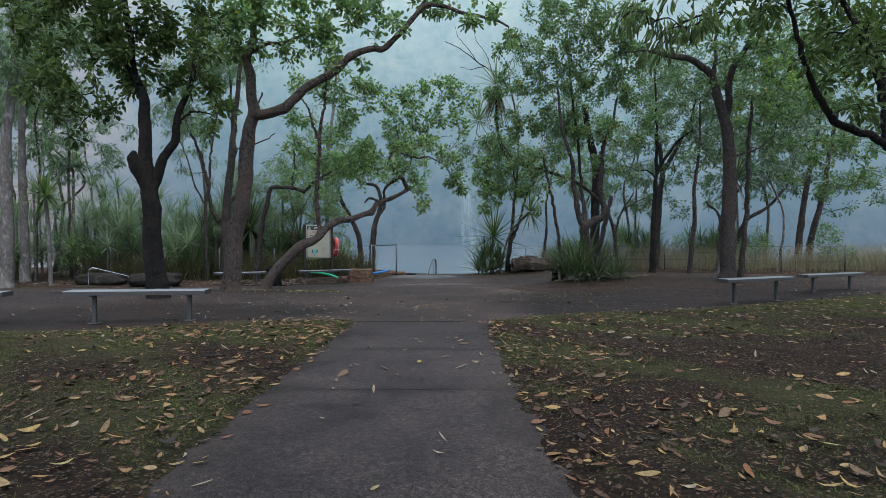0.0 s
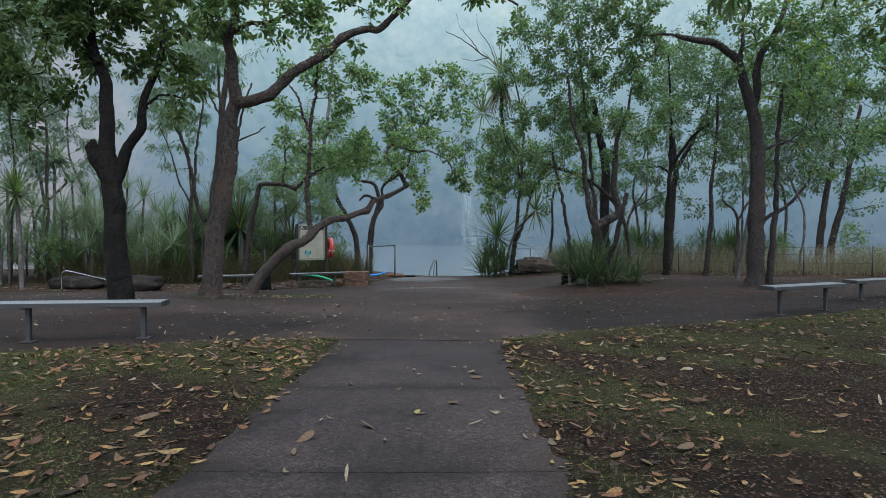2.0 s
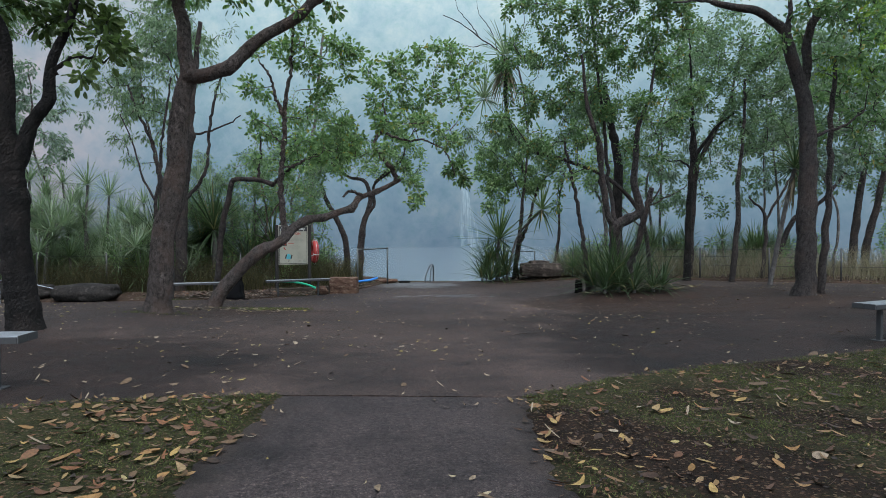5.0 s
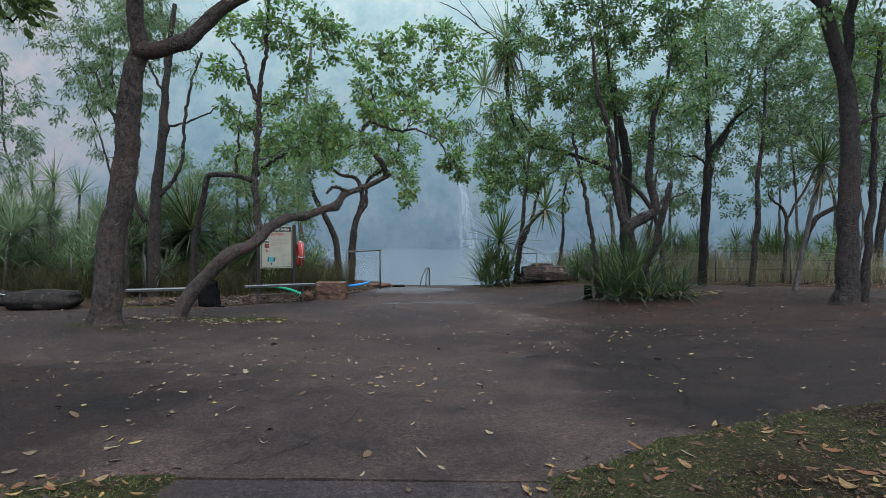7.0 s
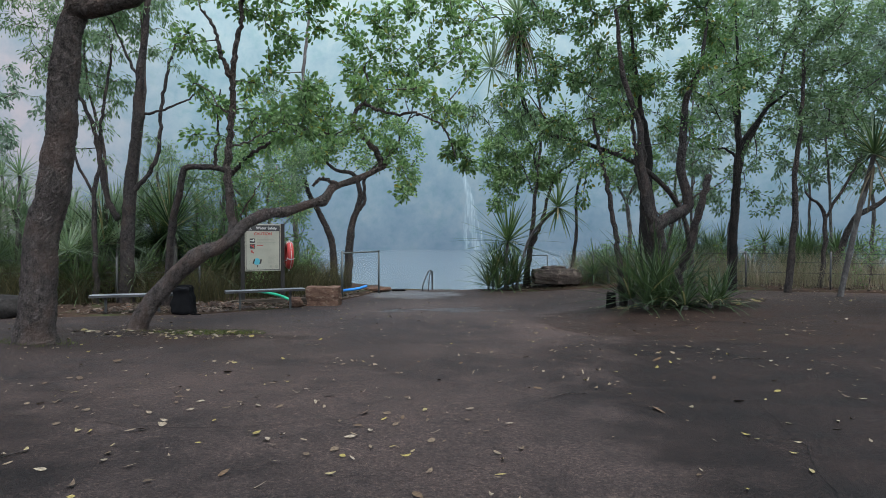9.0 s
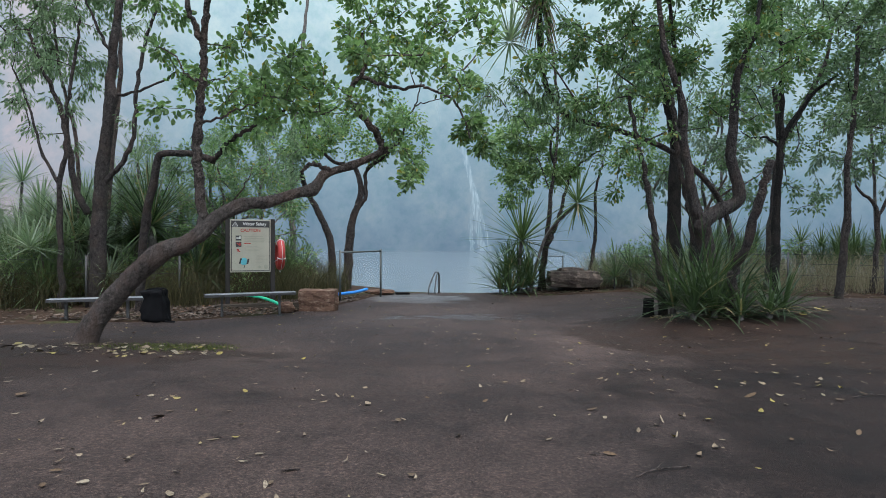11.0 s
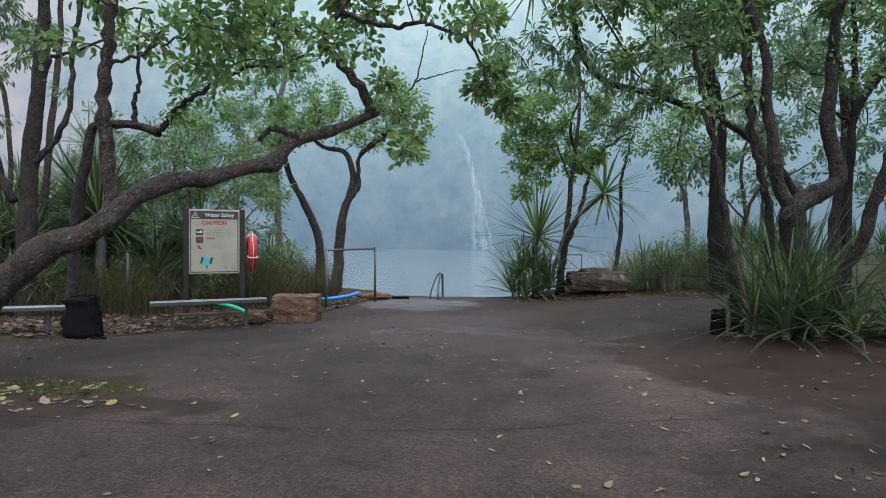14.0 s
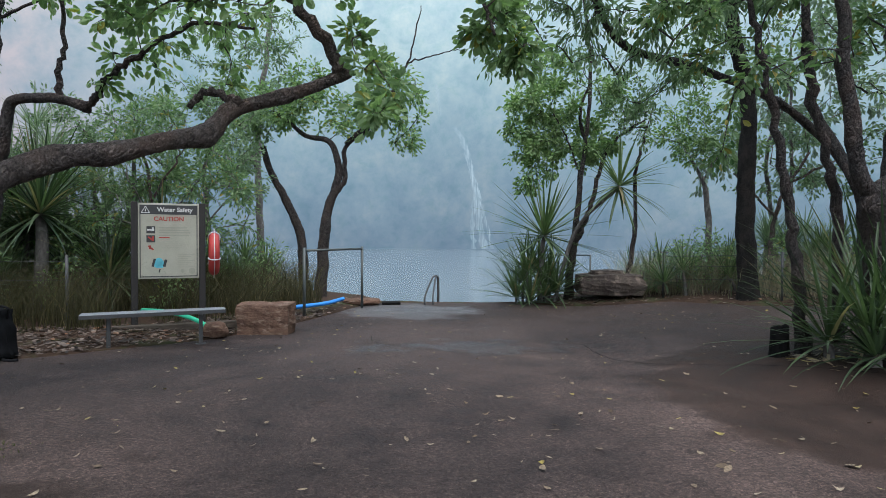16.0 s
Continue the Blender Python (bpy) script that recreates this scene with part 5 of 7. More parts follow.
tree("overhanging_tree", "dark tree with curved limbs hanging over the lawn", [
    ([(6.4, 7.1, -0.2), (6.25, 7.05, 0.8), (5.86, 7.0, 1.48), (5.36, 7.0, 1.99)], 0.12, 0.065),
    ([(5.86, 7, 1.48), (5.36, 7, 1.99), (4.75, 7, 2.27), (4.37, 6.9, 2.75), (4.06, 6.7, 3.28), (3.79, 6.5, 3.77)], 0.06, 0.02),
    ([(5.36, 7, 1.99), (5.29, 7, 2.64), (5.08, 7, 3.18), (4.83, 7, 3.65), (4.65, 7, 4.12)], 0.05, 0.02),
    ([(5.58, 7, 1.96), (5.35, 7, 2.57), (5.22, 7, 3.05), (4.97, 7, 3.45), (4.79, 7, 3.72), (4.69, 7, 3.99)], 0.06, 0.02),
    ([(3.9, 6.6, 3.6), (3.2, 6.0, 3.7), (2.5, 5.3, 3.3), (1.7, 5.0, 2.9)], 0.025, 0.008)],
    [(4.5, 6.5, 3.1, 0.5), (4.9, 6.5, 2.8, 0.4), (4.1, 6.5, 3.8, 0.8), (3.2, 6.5, 3.9, 0.6)] + [(4.9, 7.4, 3.9, 0.8), (5.8, 7.2, 3.9, 0.8), (4.6, 7.2, 3.5, 0.3), (5.2, 7.5, 3.5, 0.34), (5.5, 7.4, 3.1, 0.3), (5.0, 6.8, 3.4, 0.31), (4.6, 6.9, 2.9, 0.2), (4.6, 7.5, 3.9, 0.31), (4.8, 6.6, 2.3, 0.13), (5.6, 7.4, 2.4, 0.15), (4.3, 7.4, 3.8, 0.22)],
    M_BARK_BLACK, M_LEAF_DARK, 7, 22, 0.12, 0.4, 0.5)
tree("drooping_branch_tree", "branch of long dark leaves drooping over the lawn", [
    ([(5.2, 3.2, -0.1), (5.1, 3.3, 1.8), (4.4, 3.8, 3.2), (3.2, 4.6, 3.5), (2.0, 5.0, 3.1)], 0.09, 0.012)],
    [(1.6, 5.3, 2.9, 0.14), (1.8, 5.2, 2.7, 0.15), (2, 5.4, 2.9, 0.16), (2.2, 5.2, 2.7, 0.13), (2.3, 5.1, 2.8, 0.13), (1.8, 5.6, 3.1, 0.14), (1.8, 5.1, 2.5, 0.07), (2.5, 5.1, 2.9, 0.13), (2, 5.2, 2.6, 0.09)],
    M_BARK_BLACK, M_LEAF_DARK, 14, 8, 0.13, 0.25, 0.2, droop=1.0, reach=0.18)

# ---- thinner trees round the clearing ----
tree("slim_tree", "slim dark forked tree beyond the dry grass", [
    ([(8.83, 24, -0.05), (8.93, 24, 1.65), (9.1, 24, 3.53), (8.9, 24, 5.03)], 0.15, 0.07), ([(9.1, 24, 3.44), (9.7, 24, 4.47), (10.25, 24, 5.59), (10.61, 24, 7.08)], 0.09, 0.03)],
    [(8.7, 24, 6, 1.1), (10.1, 24, 6.7, 1.1), (7.8, 24, 4.7, 0.8), (9.5, 24, 7.6, 1.1), (8.4, 24, 7.6, 1.1), (10.4, 24, 5, 0.8), (9, 24, 2.6, 0.6), (9.7, 24, 2, 0.6)],
    M_BARK_DARK, M_LEAF_SOFT, 7, 15, 0.12, 0.5, 1.0, LEAF2)
tree("slim_tree", "slim leaning tree beyond the dry grass", [
    ([(9.41, 22, 0.56), (9.6, 22, 1.57), (9.56, 22, 2.58), (9.71, 22, 3.93), (9.78, 22, 5.94)], 0.09, 0.04)],
    [(9.7, 22, 5.9, 0.9), (9.9, 22, 4.6, 0.7), (10.5, 22, 6.4, 0.9), (9.2, 22, 6.9, 0.9)],
    M_BARK_DARK, M_LEAF_SOFT, 7, 15, 0.12, 0.5, 1.0, LEAF2)
tree("slim_tree", "crooked forked sapling beyond the dry grass", [
    ([(10.94, 23, 0.36), (11.05, 23, 1.43), (10.47, 23, 2.23)], 0.075, 0.03), ([(11.05, 23, 1.43), (11.72, 23, 2.59), (12.07, 23, 3.21)], 0.045, 0.03)],
    [(12.1, 23, 3.9, 0.6), (10.4, 23, 3.0, 0.5), (11.2, 23, 4.4, 0.8), (12.4, 23, 5.0, 0.9), (11.2, 22.8, 5.6, 0.9)],
    M_BARK_DARK, M_LEAF_SOFT, 8, 20, 0.12, 0.5, 0.8, LEAF2)
tree("slim_tree", "low leaning tree beyond the dry grass", [
    ([(11.82, 24, 0.42), (12.56, 24, 1.37), (13.5, 24, 2.02), (14.43, 24, 3.15)], 0.10, 0.05)],
    [(10.5, 22, 5.9, 1), (9.8, 22, 6.9, 1), (11, 22, 6.9, 0.8), (10.6, 22, 4.3, 0.8), (9.7, 22, 3.9, 0.7), (12.9, 22, 5.9, 1), (13.3, 22, 3.8, 0.8), (12.2, 22, 7.3, 1)] + [(9.7, 25, 6.9, 1), (11.4, 25, 5.4, 1), (13.3, 25, 3.7, 1), (15.5, 25, 5.7, 1.1), (17.5, 25, 4.2, 1.1), (18.7, 25, 6.1, 1.1), (17.3, 25, 2.5, 0.9), (19, 25, 3, 1), (16.3, 25, 3.2, 0.9), (10.4, 25, 4, 0.7), (14.8, 25, 2.7, 0.7)],
    M_BARK_DARK, M_LEAF_SOFT, 8, 20, 0.12, 0.5, 1.0, LEAF2)
tree("slim_tree", "dark leaning tree at the grass's far edge", [
    ([(15.07, 24.5, 0.38), (15.13, 24.5, 0.71), (15.42, 24.5, 2.89), (15.7, 24.5, 4.56), (16, 24.5, 6.31)], 0.15, 0.06)],
    [(15.7, 24.5, 5.7, 0.77), (14.8, 23.9, 6.8, 0.75), (14.8, 25.2, 8.0, 0.8), (14.7, 24.4, 5.6, 0.55), (15.2, 24.4, 4.1, 0.44), (14.0, 24.6, 6.3, 0.55)],
    M_BARK_DARK, M_LEAF_SOFT, 9, 20, 0.12, 0.5, 0.8, LEAF2)
tree("slim_tree", "dark leaning twin tree at the grass's far edge", [
    ([(15.56, 24.5, 0.27), (15.62, 24.5, 0.46), (16.09, 24.5, 2.56), (16.37, 24.5, 4.34), (16.66, 24.5, 6.09)], 0.15, 0.06)],
    [(17.1, 25.2, 6.7, 0.8), (16.6, 24.2, 4.7, 0.65), (16.4, 25.0, 8.2, 0.9), (17.4, 24.6, 5.2, 0.6)],
    M_BARK_DARK, M_LEAF_SOFT, 9, 20, 0.12, 0.5, 0.8, LEAF2)
tree("landing_tree", "small twisted two-stemmed tree beside the landing rock", [
    ([(3.02, 26.8, -0.49), (3.03, 26.8, -0.25), (3.13, 26.8, 0.45), (3.18, 26.8, 0.92), (3.26, 26.8, 1.86), (3.3, 26.8, 2.33), (3.41, 26.8, 3.11), (3.29, 26.8, 3.89), (3.52, 26.8, 4.66)], 0.11, 0.03), ([(3.13, 26.8, 0.45), (3.39, 26.8, 1.08), (3.59, 26.8, 1.63), (3.77, 26.8, 2.33), (4, 26.8, 3.03), (4.54, 26.8, 3.5), (4.92, 26.8, 3.74)], 0.08, 0.025), ([(3.3, 26.8, 2.33), (3.06, 26.8, 2.95), (2.83, 26.8, 3.5), (2.51, 26.8, 4.04)], 0.03, 0.012)],
    [(3.4, 27, 3.1, 0.6), (2.4, 27, 3.4, 0.6), (1.8, 27, 4.2, 0.6), (2.9, 27, 4.2, 0.6), (3.8, 27, 3.2, 0.6), (2.1, 27, 2.1, 0.4), (1.8, 27, 3.2, 0.6), (2.4, 27, 2.8, 0.6), (4.2, 27, 4.2, 0.6), (2.6, 27, 5, 0.6)],
    M_BARK_DARK, M_LEAF_PALE, 19, 24, 0.11, 0.55, 0.6, LEAF7)
tree("landing_tree", "thin straight tree behind the landing rock", [
    ([(4.7, 27.5, -0.31), (4.94, 27.5, 1.05), (4.93, 27.5, 2.41), (5.14, 27.5, 3.47)], 0.07, 0.035)],
    [(4.6, 26, 3.5, 0.6), (4.2, 26, 4.1, 0.7), (5.0, 26, 4.4, 0.7), (3.6, 26, 4.8, 0.7)],
    M_BARK_DARK, M_LEAF_SOFT, 8, 18, 0.11, 0.5, 0.6, LEAF2)
tree("bare_tree", "thin tree with bare twisted upper branches by the landing", [
    ([(2.9, 26.6, -0.9), (3.34, 26.5, 2.97), (3.45, 26.5, 4.88), (3.32, 26.5, 6.31), (3.08, 26.5, 7.49), (2.24, 26.5, 8.32), (1.53, 26.5, 8.8), (0.81, 26.5, 9.34), (0.09, 26.5, 9.69)], 0.055, 0.014), ([(1.53, 26.5, 8.8), (1.17, 26.5, 9.34), (0.69, 26.5, 9.91), (0.52, 26.5, 10.45)], 0.02, 0.006), ([(2.24, 26.5, 8.32), (1.95, 26.5, 9.15), (1.52, 26.5, 9.74), (1.4, 26.5, 10.45)], 0.02, 0.006), ([(3.08, 26.5, 7.49), (3.01, 26.5, 8.44), (3.31, 26.5, 9.39), (3.19, 26.5, 10.33)], 0.02, 0.006), ([(1.88, 26.5, 8.56), (1.29, 26.5, 8.44), (0.76, 26.5, 8.56)], 0.02, 0.006)],
    [(3.3, 26.5, 9.2, 0.6), (2.9, 26.9, 8.3, 0.44), (3.5, 26.2, 7.4, 0.59), (3.4, 26.9, 6.6, 0.49)],
    M_BARK_DARK, M_LEAF_SOFT, 7, 12, 0.11, 0.4, 0.4, LEAF2)
tree("wispy_tree", "multi-stemmed dark wispy tree with narrow leaves behind the bench", [
    ([(-7.89, 20.8, -0.45), (-7.86, 20.8, 0.75), (-7.8, 20.8, 1.71), (-7.73, 20.8, 2.51), (-7.65, 20.8, 3.14), (-7.55, 20.8, 3.94), (-7.51, 20.8, 4.73), (-7.4, 20.8, 5.68), (-7.3, 20.8, 6.62), (-7.2, 20.8, 7.33)], 0.17, 0.06),
    ([(-8.08, 20.8, 1.34), (-8.35, 20.8, 1.92), (-8.5, 20.8, 2.84), (-8.7, 20.8, 3.73), (-9.15, 20.8, 4.74), (-9.39, 20.8, 5.44)], 0.08, 0.03),
    ([(-7.72, 20.8, 2.03), (-7.3, 20.8, 2.47), (-7.05, 20.8, 3.06), (-6.99, 20.8, 3.94), (-6.88, 20.8, 4.57), (-6.73, 20.8, 5.28), (-6.48, 20.8, 5.99)], 0.06, 0.03),
    ([(-7.47, 20.8, 3.94), (-6.9, 20.8, 4.09), (-6.34, 20.8, 4.33), (-6.02, 20.8, 4.54)], 0.035, 0.015),
    ([(-7.4, 20.8, 4.6), (-7.8, 20.8, 5.4), (-8.2, 20.8, 6.3)], 0.045, 0.02)],
    [(-9.9, 20.8, 6.6, 0.56), (-9.6, 21.4, 6.0, 0.58), (-8.3, 20.3, 6.8, 0.54), (-9.9, 21.4, 5.0, 0.47), (-8.8, 20.5, 4.3, 0.39), (-10.1, 20.7, 5.6, 0.48), (-10.2, 21.3, 3.9, 0.36), (-9.4, 20.7, 3.3, 0.32), (-7.2, 20.9, 6.7, 0.48), (-6.6, 20.1, 5.3, 0.28), (-7.7, 21.2, 7.2, 0.49), (-6.6, 20.9, 7.0, 0.4), (-10.5, 20.6, 6.6, 0.48), (-8.3, 21.2, 7.4, 0.58), (-7.2, 20.5, 3.3, 0.24), (-8.6, 20.7, 2.8, 0.24)],
    M_BARK_DARK, M_LEAF_SOFT, 11, 15, 0.13, 0.24, 0.5, LEAF4, 0.6,
    knots=[(-7.35, 20.75, 3.89, 0.2, 0.9)])
tree("wispy_tree", "thin dark wispy sapling with narrow leaves", [
    ([(-8.29, 20.2, -0.02), (-8.29, 20.2, 0.33), (-8.33, 20.2, 1.67), (-8.17, 20.2, 2.63), (-8.12, 20.2, 3.59), (-8.02, 20.2, 4.26), (-7.82, 20.2, 5.49)], 0.07, 0.025),
    ([(-8.3, 20.2, 1.9), (-8.7, 20.2, 2.7), (-8.95, 20.2, 3.6), (-9.3, 20.2, 4.4)], 0.035, 0.015)],
    [(-8.6, 20.2, 4.4, 0.4), (-8.9, 20.2, 5.0, 0.5), (-8.1, 20.2, 3.6, 0.3), (-9.2, 20.2, 3.6, 0.35), (-7.9, 20.2, 5.6, 0.5)],
    M_BARK_DARK, M_LEAF_SOFT, 10, 14, 0.13, 0.22, 0.4, LEAF4, 0.7)
tree("pale_gum_tree", "tall pale-trunked gum tree by the water", [
    ([(-5.9, 30, -0.85), (-6.01, 30, 1.61), (-6.05, 30, 4.07), (-5.8, 30, 6.3), (-5.6, 30, 8.33), (-5.4, 30, 10.15)], 0.12, 0.05)],
    [(-7.1, 28, 4.5, 0.9), (-6, 28, 4.1, 0.9), (-4.5, 28, 4.5, 0.7), (-5.3, 28, 5.4, 0.9), (-4.5, 28, 6.3, 0.7), (-6.5, 28, 6, 0.9), (-7.5, 28, 3, 0.7), (-7.9, 28, 4.3, 0.7), (-6.2, 28, 2.8, 0.7)],
    M_BARK_GREY, M_LEAF_SOFT, 9, 20, 0.13, 0.4, 1.2, LEAF2)
for pts, r, lab, rind in (
        ([(-12.92, 17, -0.52), (-12.85, 17, 1.49), (-12.84, 17, 3.64), (-12.56, 17, 5.62), (-12.61, 17, 7.42)], 0.20, "tall grey-barked tree at the clearing's edge", M_BARK_GREY),
        ([(-13.78, 19, -0.31), (-13.82, 19, 3.04), (-13.8, 19, 5.8), (-13.53, 19, 8.55)], 0.15, "tall pale tree at the clearing's edge", M_BARK_GREY),
        ([(-14.9, 21, 0.8), (-14.66, 21, 3.26), (-14.72, 21, 5.3), (-13.56, 21, 7.34)], 0.05, "thin bare-stemmed tree in the thicket", M_BARK),
        ([(-14.22, 22, 0.58), (-14.25, 22, 2.73), (-14.25, 22, 4.87), (-14.87, 22, 6.37), (-13.98, 22, 8.49)], 0.06, "thin leaning tree above the screw palms", M_BARK),
        ([(-9.19, 22, 0.36), (-9.08, 22, 2.73), (-9.53, 22, 5.09), (-9.72, 22, 7)], 0.055, "thin forked tree above the screw palms", M_BARK),
        ([(-8.5, 22, 0.36), (-8.27, 22, 2.52), (-8.03, 22, 4.87), (-8.11, 22, 7.22), (-8.42, 22, 9.12)], 0.075, "slender tree above the screw palms", M_BARK)):
    top = np.array(pts[-1])
    mid = np.array(pts[-2])
    tree("edge_tree", lab, [(pts, r, r * 0.35)],
         [(*(top + rng.normal(0, 0.7, 3)), 1.0) for i in range(4)] + [(*(mid + rng.normal(0, 0.6, 3)), 0.8) for i in range(4)],
         rind, M_LEAF_SOFT, 8, 18, 0.13, 0.35, 1.0, LEAF2, 0.6, "trees at the clearing's edge")
tree("thicket_tree", "light green leafy tree behind the warning sign", [
    ([(-5.4, 24.9, -0.8), (-5.5, 25, 0.8), (-5.6, 25, 2.2), (-5.3, 25, 3.2)], 0.07, 0.03),
    ([(-5.55, 25, 1.5), (-6.5, 25, 2.3), (-7.4, 25, 3.0)], 0.04, 0.02),
    ([(-5.55, 25, 1.8), (-4.8, 25, 2.3), (-4.4, 25, 2.6)], 0.035, 0.015)],
    [(-7.9, 25, 3.1, 0.6), (-6.7, 25, 3.5, 0.6), (-6, 25, 2.5, 0.5), (-7.7, 25, 2, 0.5), (-4.8, 25, 2.6, 0.6), (-4.5, 25, 1.9, 0.5), (-8.6, 25, 2.7, 0.5), (-5.4, 25, 3.9, 0.5), (-6.4, 25, 1.9, 0.5), (-4.6, 25, 3.5, 0.5), (-9.1, 25, 3.6, 0.5)],
    M_BARK_GREY, M_LEAF_SOFT, 20, 22, 0.10, 0.45, 0.7, LEAF4)
tree("thicket_tree", "fine-leaved grey-green bush behind the warning sign", [
    ([(-5.9, 23.5, -0.8), (-6.0, 23.6, 0.4), (-6.2, 23.6, 1.2), (-6.6, 23.6, 2.0)], 0.05, 0.02),
    ([(-6.0, 23.6, 0.5), (-5.0, 23.6, 1.0), (-4.4, 23.6, 1.6)], 0.03, 0.012),
    ([(-6.1, 23.6, 0.8), (-7.4, 23.6, 1.3), (-8.4, 23.6, 1.7)], 0.03, 0.012)],
    [(-8.5, 23.6, 1.7, 0.3), (-7.7, 23.6, 2.1, 0.4), (-6.8, 23.6, 1.7, 0.4), (-5.9, 23.6, 2.1, 0.4), (-5.2, 23.6, 1.6, 0.4), (-4.6, 23.6, 2.1, 0.4), (-4.1, 23.6, 1.4, 0.3), (-6.3, 23.6, 0.9, 0.4), (-5.5, 23.6, 0.7, 0.4), (-4.6, 23.6, 0.7, 0.4), (-7.1, 23.6, 0.7, 0.3), (-8, 23.6, 0.7, 0.4), (-8.8, 23.6, 0.7, 0.3), (-8.5, 23.6, 2.6, 0.3), (-6.5, 23.6, 2.5, 0.3), (-5, 23.6, 2.6, 0.3)],
    M_BARK_GREY, M_LEAF_MID, 17, 28, 0.12, 0.24, 0.7, LEAF4)
tree("thicket_tree", "dense green bush behind the benches", [
    ([(-9.0, 23.4, -0.8), (-9.0, 23.4, 0.4), (-8.9, 23.4, 1.2), (-8.6, 23.4, 2.0)], 0.06, 0.02),
    ([(-9.0, 23.4, 0.3), (-8.2, 23.4, 0.9), (-7.7, 23.4, 1.3)], 0.03, 0.012),
    ([(-9.0, 23.4, 0.6), (-9.7, 23.4, 1.2), (-10.0, 23.4, 1.7)], 0.03, 0.012)],
    [(-8.3, 23.4, 2.0, 0.45), (-7.9, 23.9, 1.7, 0.47), (-6.7, 23.0, 1.1, 0.43), (-8.0, 23.8, 0.7, 0.41), (-8.2, 23.2, 1.1, 0.44), (-8.6, 23.3, 0.5, 0.44), (-7.4, 23.7, 0.3, 0.4), (-8.8, 23.3, 1.7, 0.39), (-8.0, 23.4, 1.5, 0.34)],
    M_BARK, M_LEAF_MID, 16, 22, 0.11, 0.42, 0.5, LEAF4)
tree("thicket_tree", "dense leafy bush filling the gap behind the sign", [
    ([(-6.3, 23.6, -0.8), (-6.2, 23.6, 0.6), (-6.1, 23.6, 1.6), (-6.3, 23.6, 2.7)], 0.06, 0.02),
    ([(-6.2, 23.6, 0.8), (-5.4, 23.6, 1.5), (-5.0, 23.6, 2.0)], 0.03, 0.012),
    ([(-6.1, 23.6, 1.4), (-5.6, 23.6, 2.2), (-5.3, 23.6, 2.8)], 0.03, 0.012)],
    [(-6.7, 23.4, 2.4, 0.4), (-5.8, 23.4, 2.6, 0.4), (-5.9, 23.9, 3.2, 0.42), (-5.0, 23.2, 2.6, 0.35), (-6.3, 23.7, 1.7, 0.39), (-4.9, 23.8, 2.1, 0.37), (-4.2, 23.3, 1.4, 0.31), (-4.5, 23.2, 0.7, 0.31), (-4.0, 23.4, 0.7, 0.27), (-6.6, 23.8, 3.2, 0.35), (-5.4, 23.7, 1.7, 0.3)],
    M_BARK, M_LEAF_MID, 14, 20, 0.11, 0.42, 0.5, LEAF4)
# the wood behind, along both shores; bark and leaves paled to imitate haze
rng = np.random.default_rng(5)
for i in range(28):
    left = i % 3 == 0
    x = rng.uniform(-30, -16.5) if left else rng.uniform(8.5, 30)
    y = rng.uniform(23.5, 28.5) if abs(x) < 18 else rng.uniform(14, 28)
    h = rng.uniform(6.0, 10.5)
    p = np.array((x, y, 0.0))
    pts = [tuple(p)]
    for s in (0.35, 0.6, 0.85, 1.0):
        pts.append(tuple(p + (rng.normal(0, 0.35), rng.normal(0, 0.3), h * s - 0.7)))
    top = np.array(pts[-1])
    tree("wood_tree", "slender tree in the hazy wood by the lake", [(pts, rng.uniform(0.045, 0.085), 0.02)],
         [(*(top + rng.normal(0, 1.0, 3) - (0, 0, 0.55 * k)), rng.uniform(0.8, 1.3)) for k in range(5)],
         M_BARK_GREY if i % 3 else M_BARK, M_LEAF_HAZED, 7, 14, 0.17, 0.45, 1.2, LEAF2, 0.5, "trees of the wood", sides=6)

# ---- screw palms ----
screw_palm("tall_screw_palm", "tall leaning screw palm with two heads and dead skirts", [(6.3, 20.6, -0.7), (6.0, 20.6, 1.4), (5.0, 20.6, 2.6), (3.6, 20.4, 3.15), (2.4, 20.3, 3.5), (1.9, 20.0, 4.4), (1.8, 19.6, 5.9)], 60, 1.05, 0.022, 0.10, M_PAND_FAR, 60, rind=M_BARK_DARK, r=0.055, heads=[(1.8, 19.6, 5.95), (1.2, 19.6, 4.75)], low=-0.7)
screw_palm("screw_palm", "screw palm with a star of stiff leaves by the landing", [(2.2, 26.2, 0), (2.25, 26.3, 0.3), (2.32, 26.4, 0.76)], 62, 1.9, 0.040, 0.055, M_PAND_MID, low=-0.45, r=0.06)
screw_palm("screw_palm", "leaning screw palm with a small leaf head", [(2.55, 26.3, 0), (3.0, 25.9, 0.9), (3.77, 25.0, 1.88)], 54, 1.3, 0.036, 0.12, M_PAND_MID, low=-1.0, r=0.045)
for x, y, h in ((1.62, 26.3, 0.1), (1.95, 26.05, 0.12), (2.3, 26.2, 0.15), (1.8, 26.45, 0.5), (2.6, 26.3, 0.2), (2.2, 26.5, 0.8), (1.9, 26.3, 0.75), (2.5, 26.6, 0.5)):
    z = float(land(x, y))
    screw_palm("screw_palm", "low bushy screw palm at the landing's edge", [(x, y, z), (x, y, z + h * 0.5), (x, y, z + h)], 40, 1.25, 0.032, 0.14, M_PAND_MID, group="landing screw palms", low=-0.05, r=0.03)
screw_palm("screw_palm", "screw palm with drooping leaf head in the dry grass", [(9.7, 20.4, 0), (9.9, 20.0, 1.6), (10.0, 19.7, 2.8)], 80, 1.1, 0.026, 0.17, M_PAND_DEEP, skirt=14, low=-0.5)
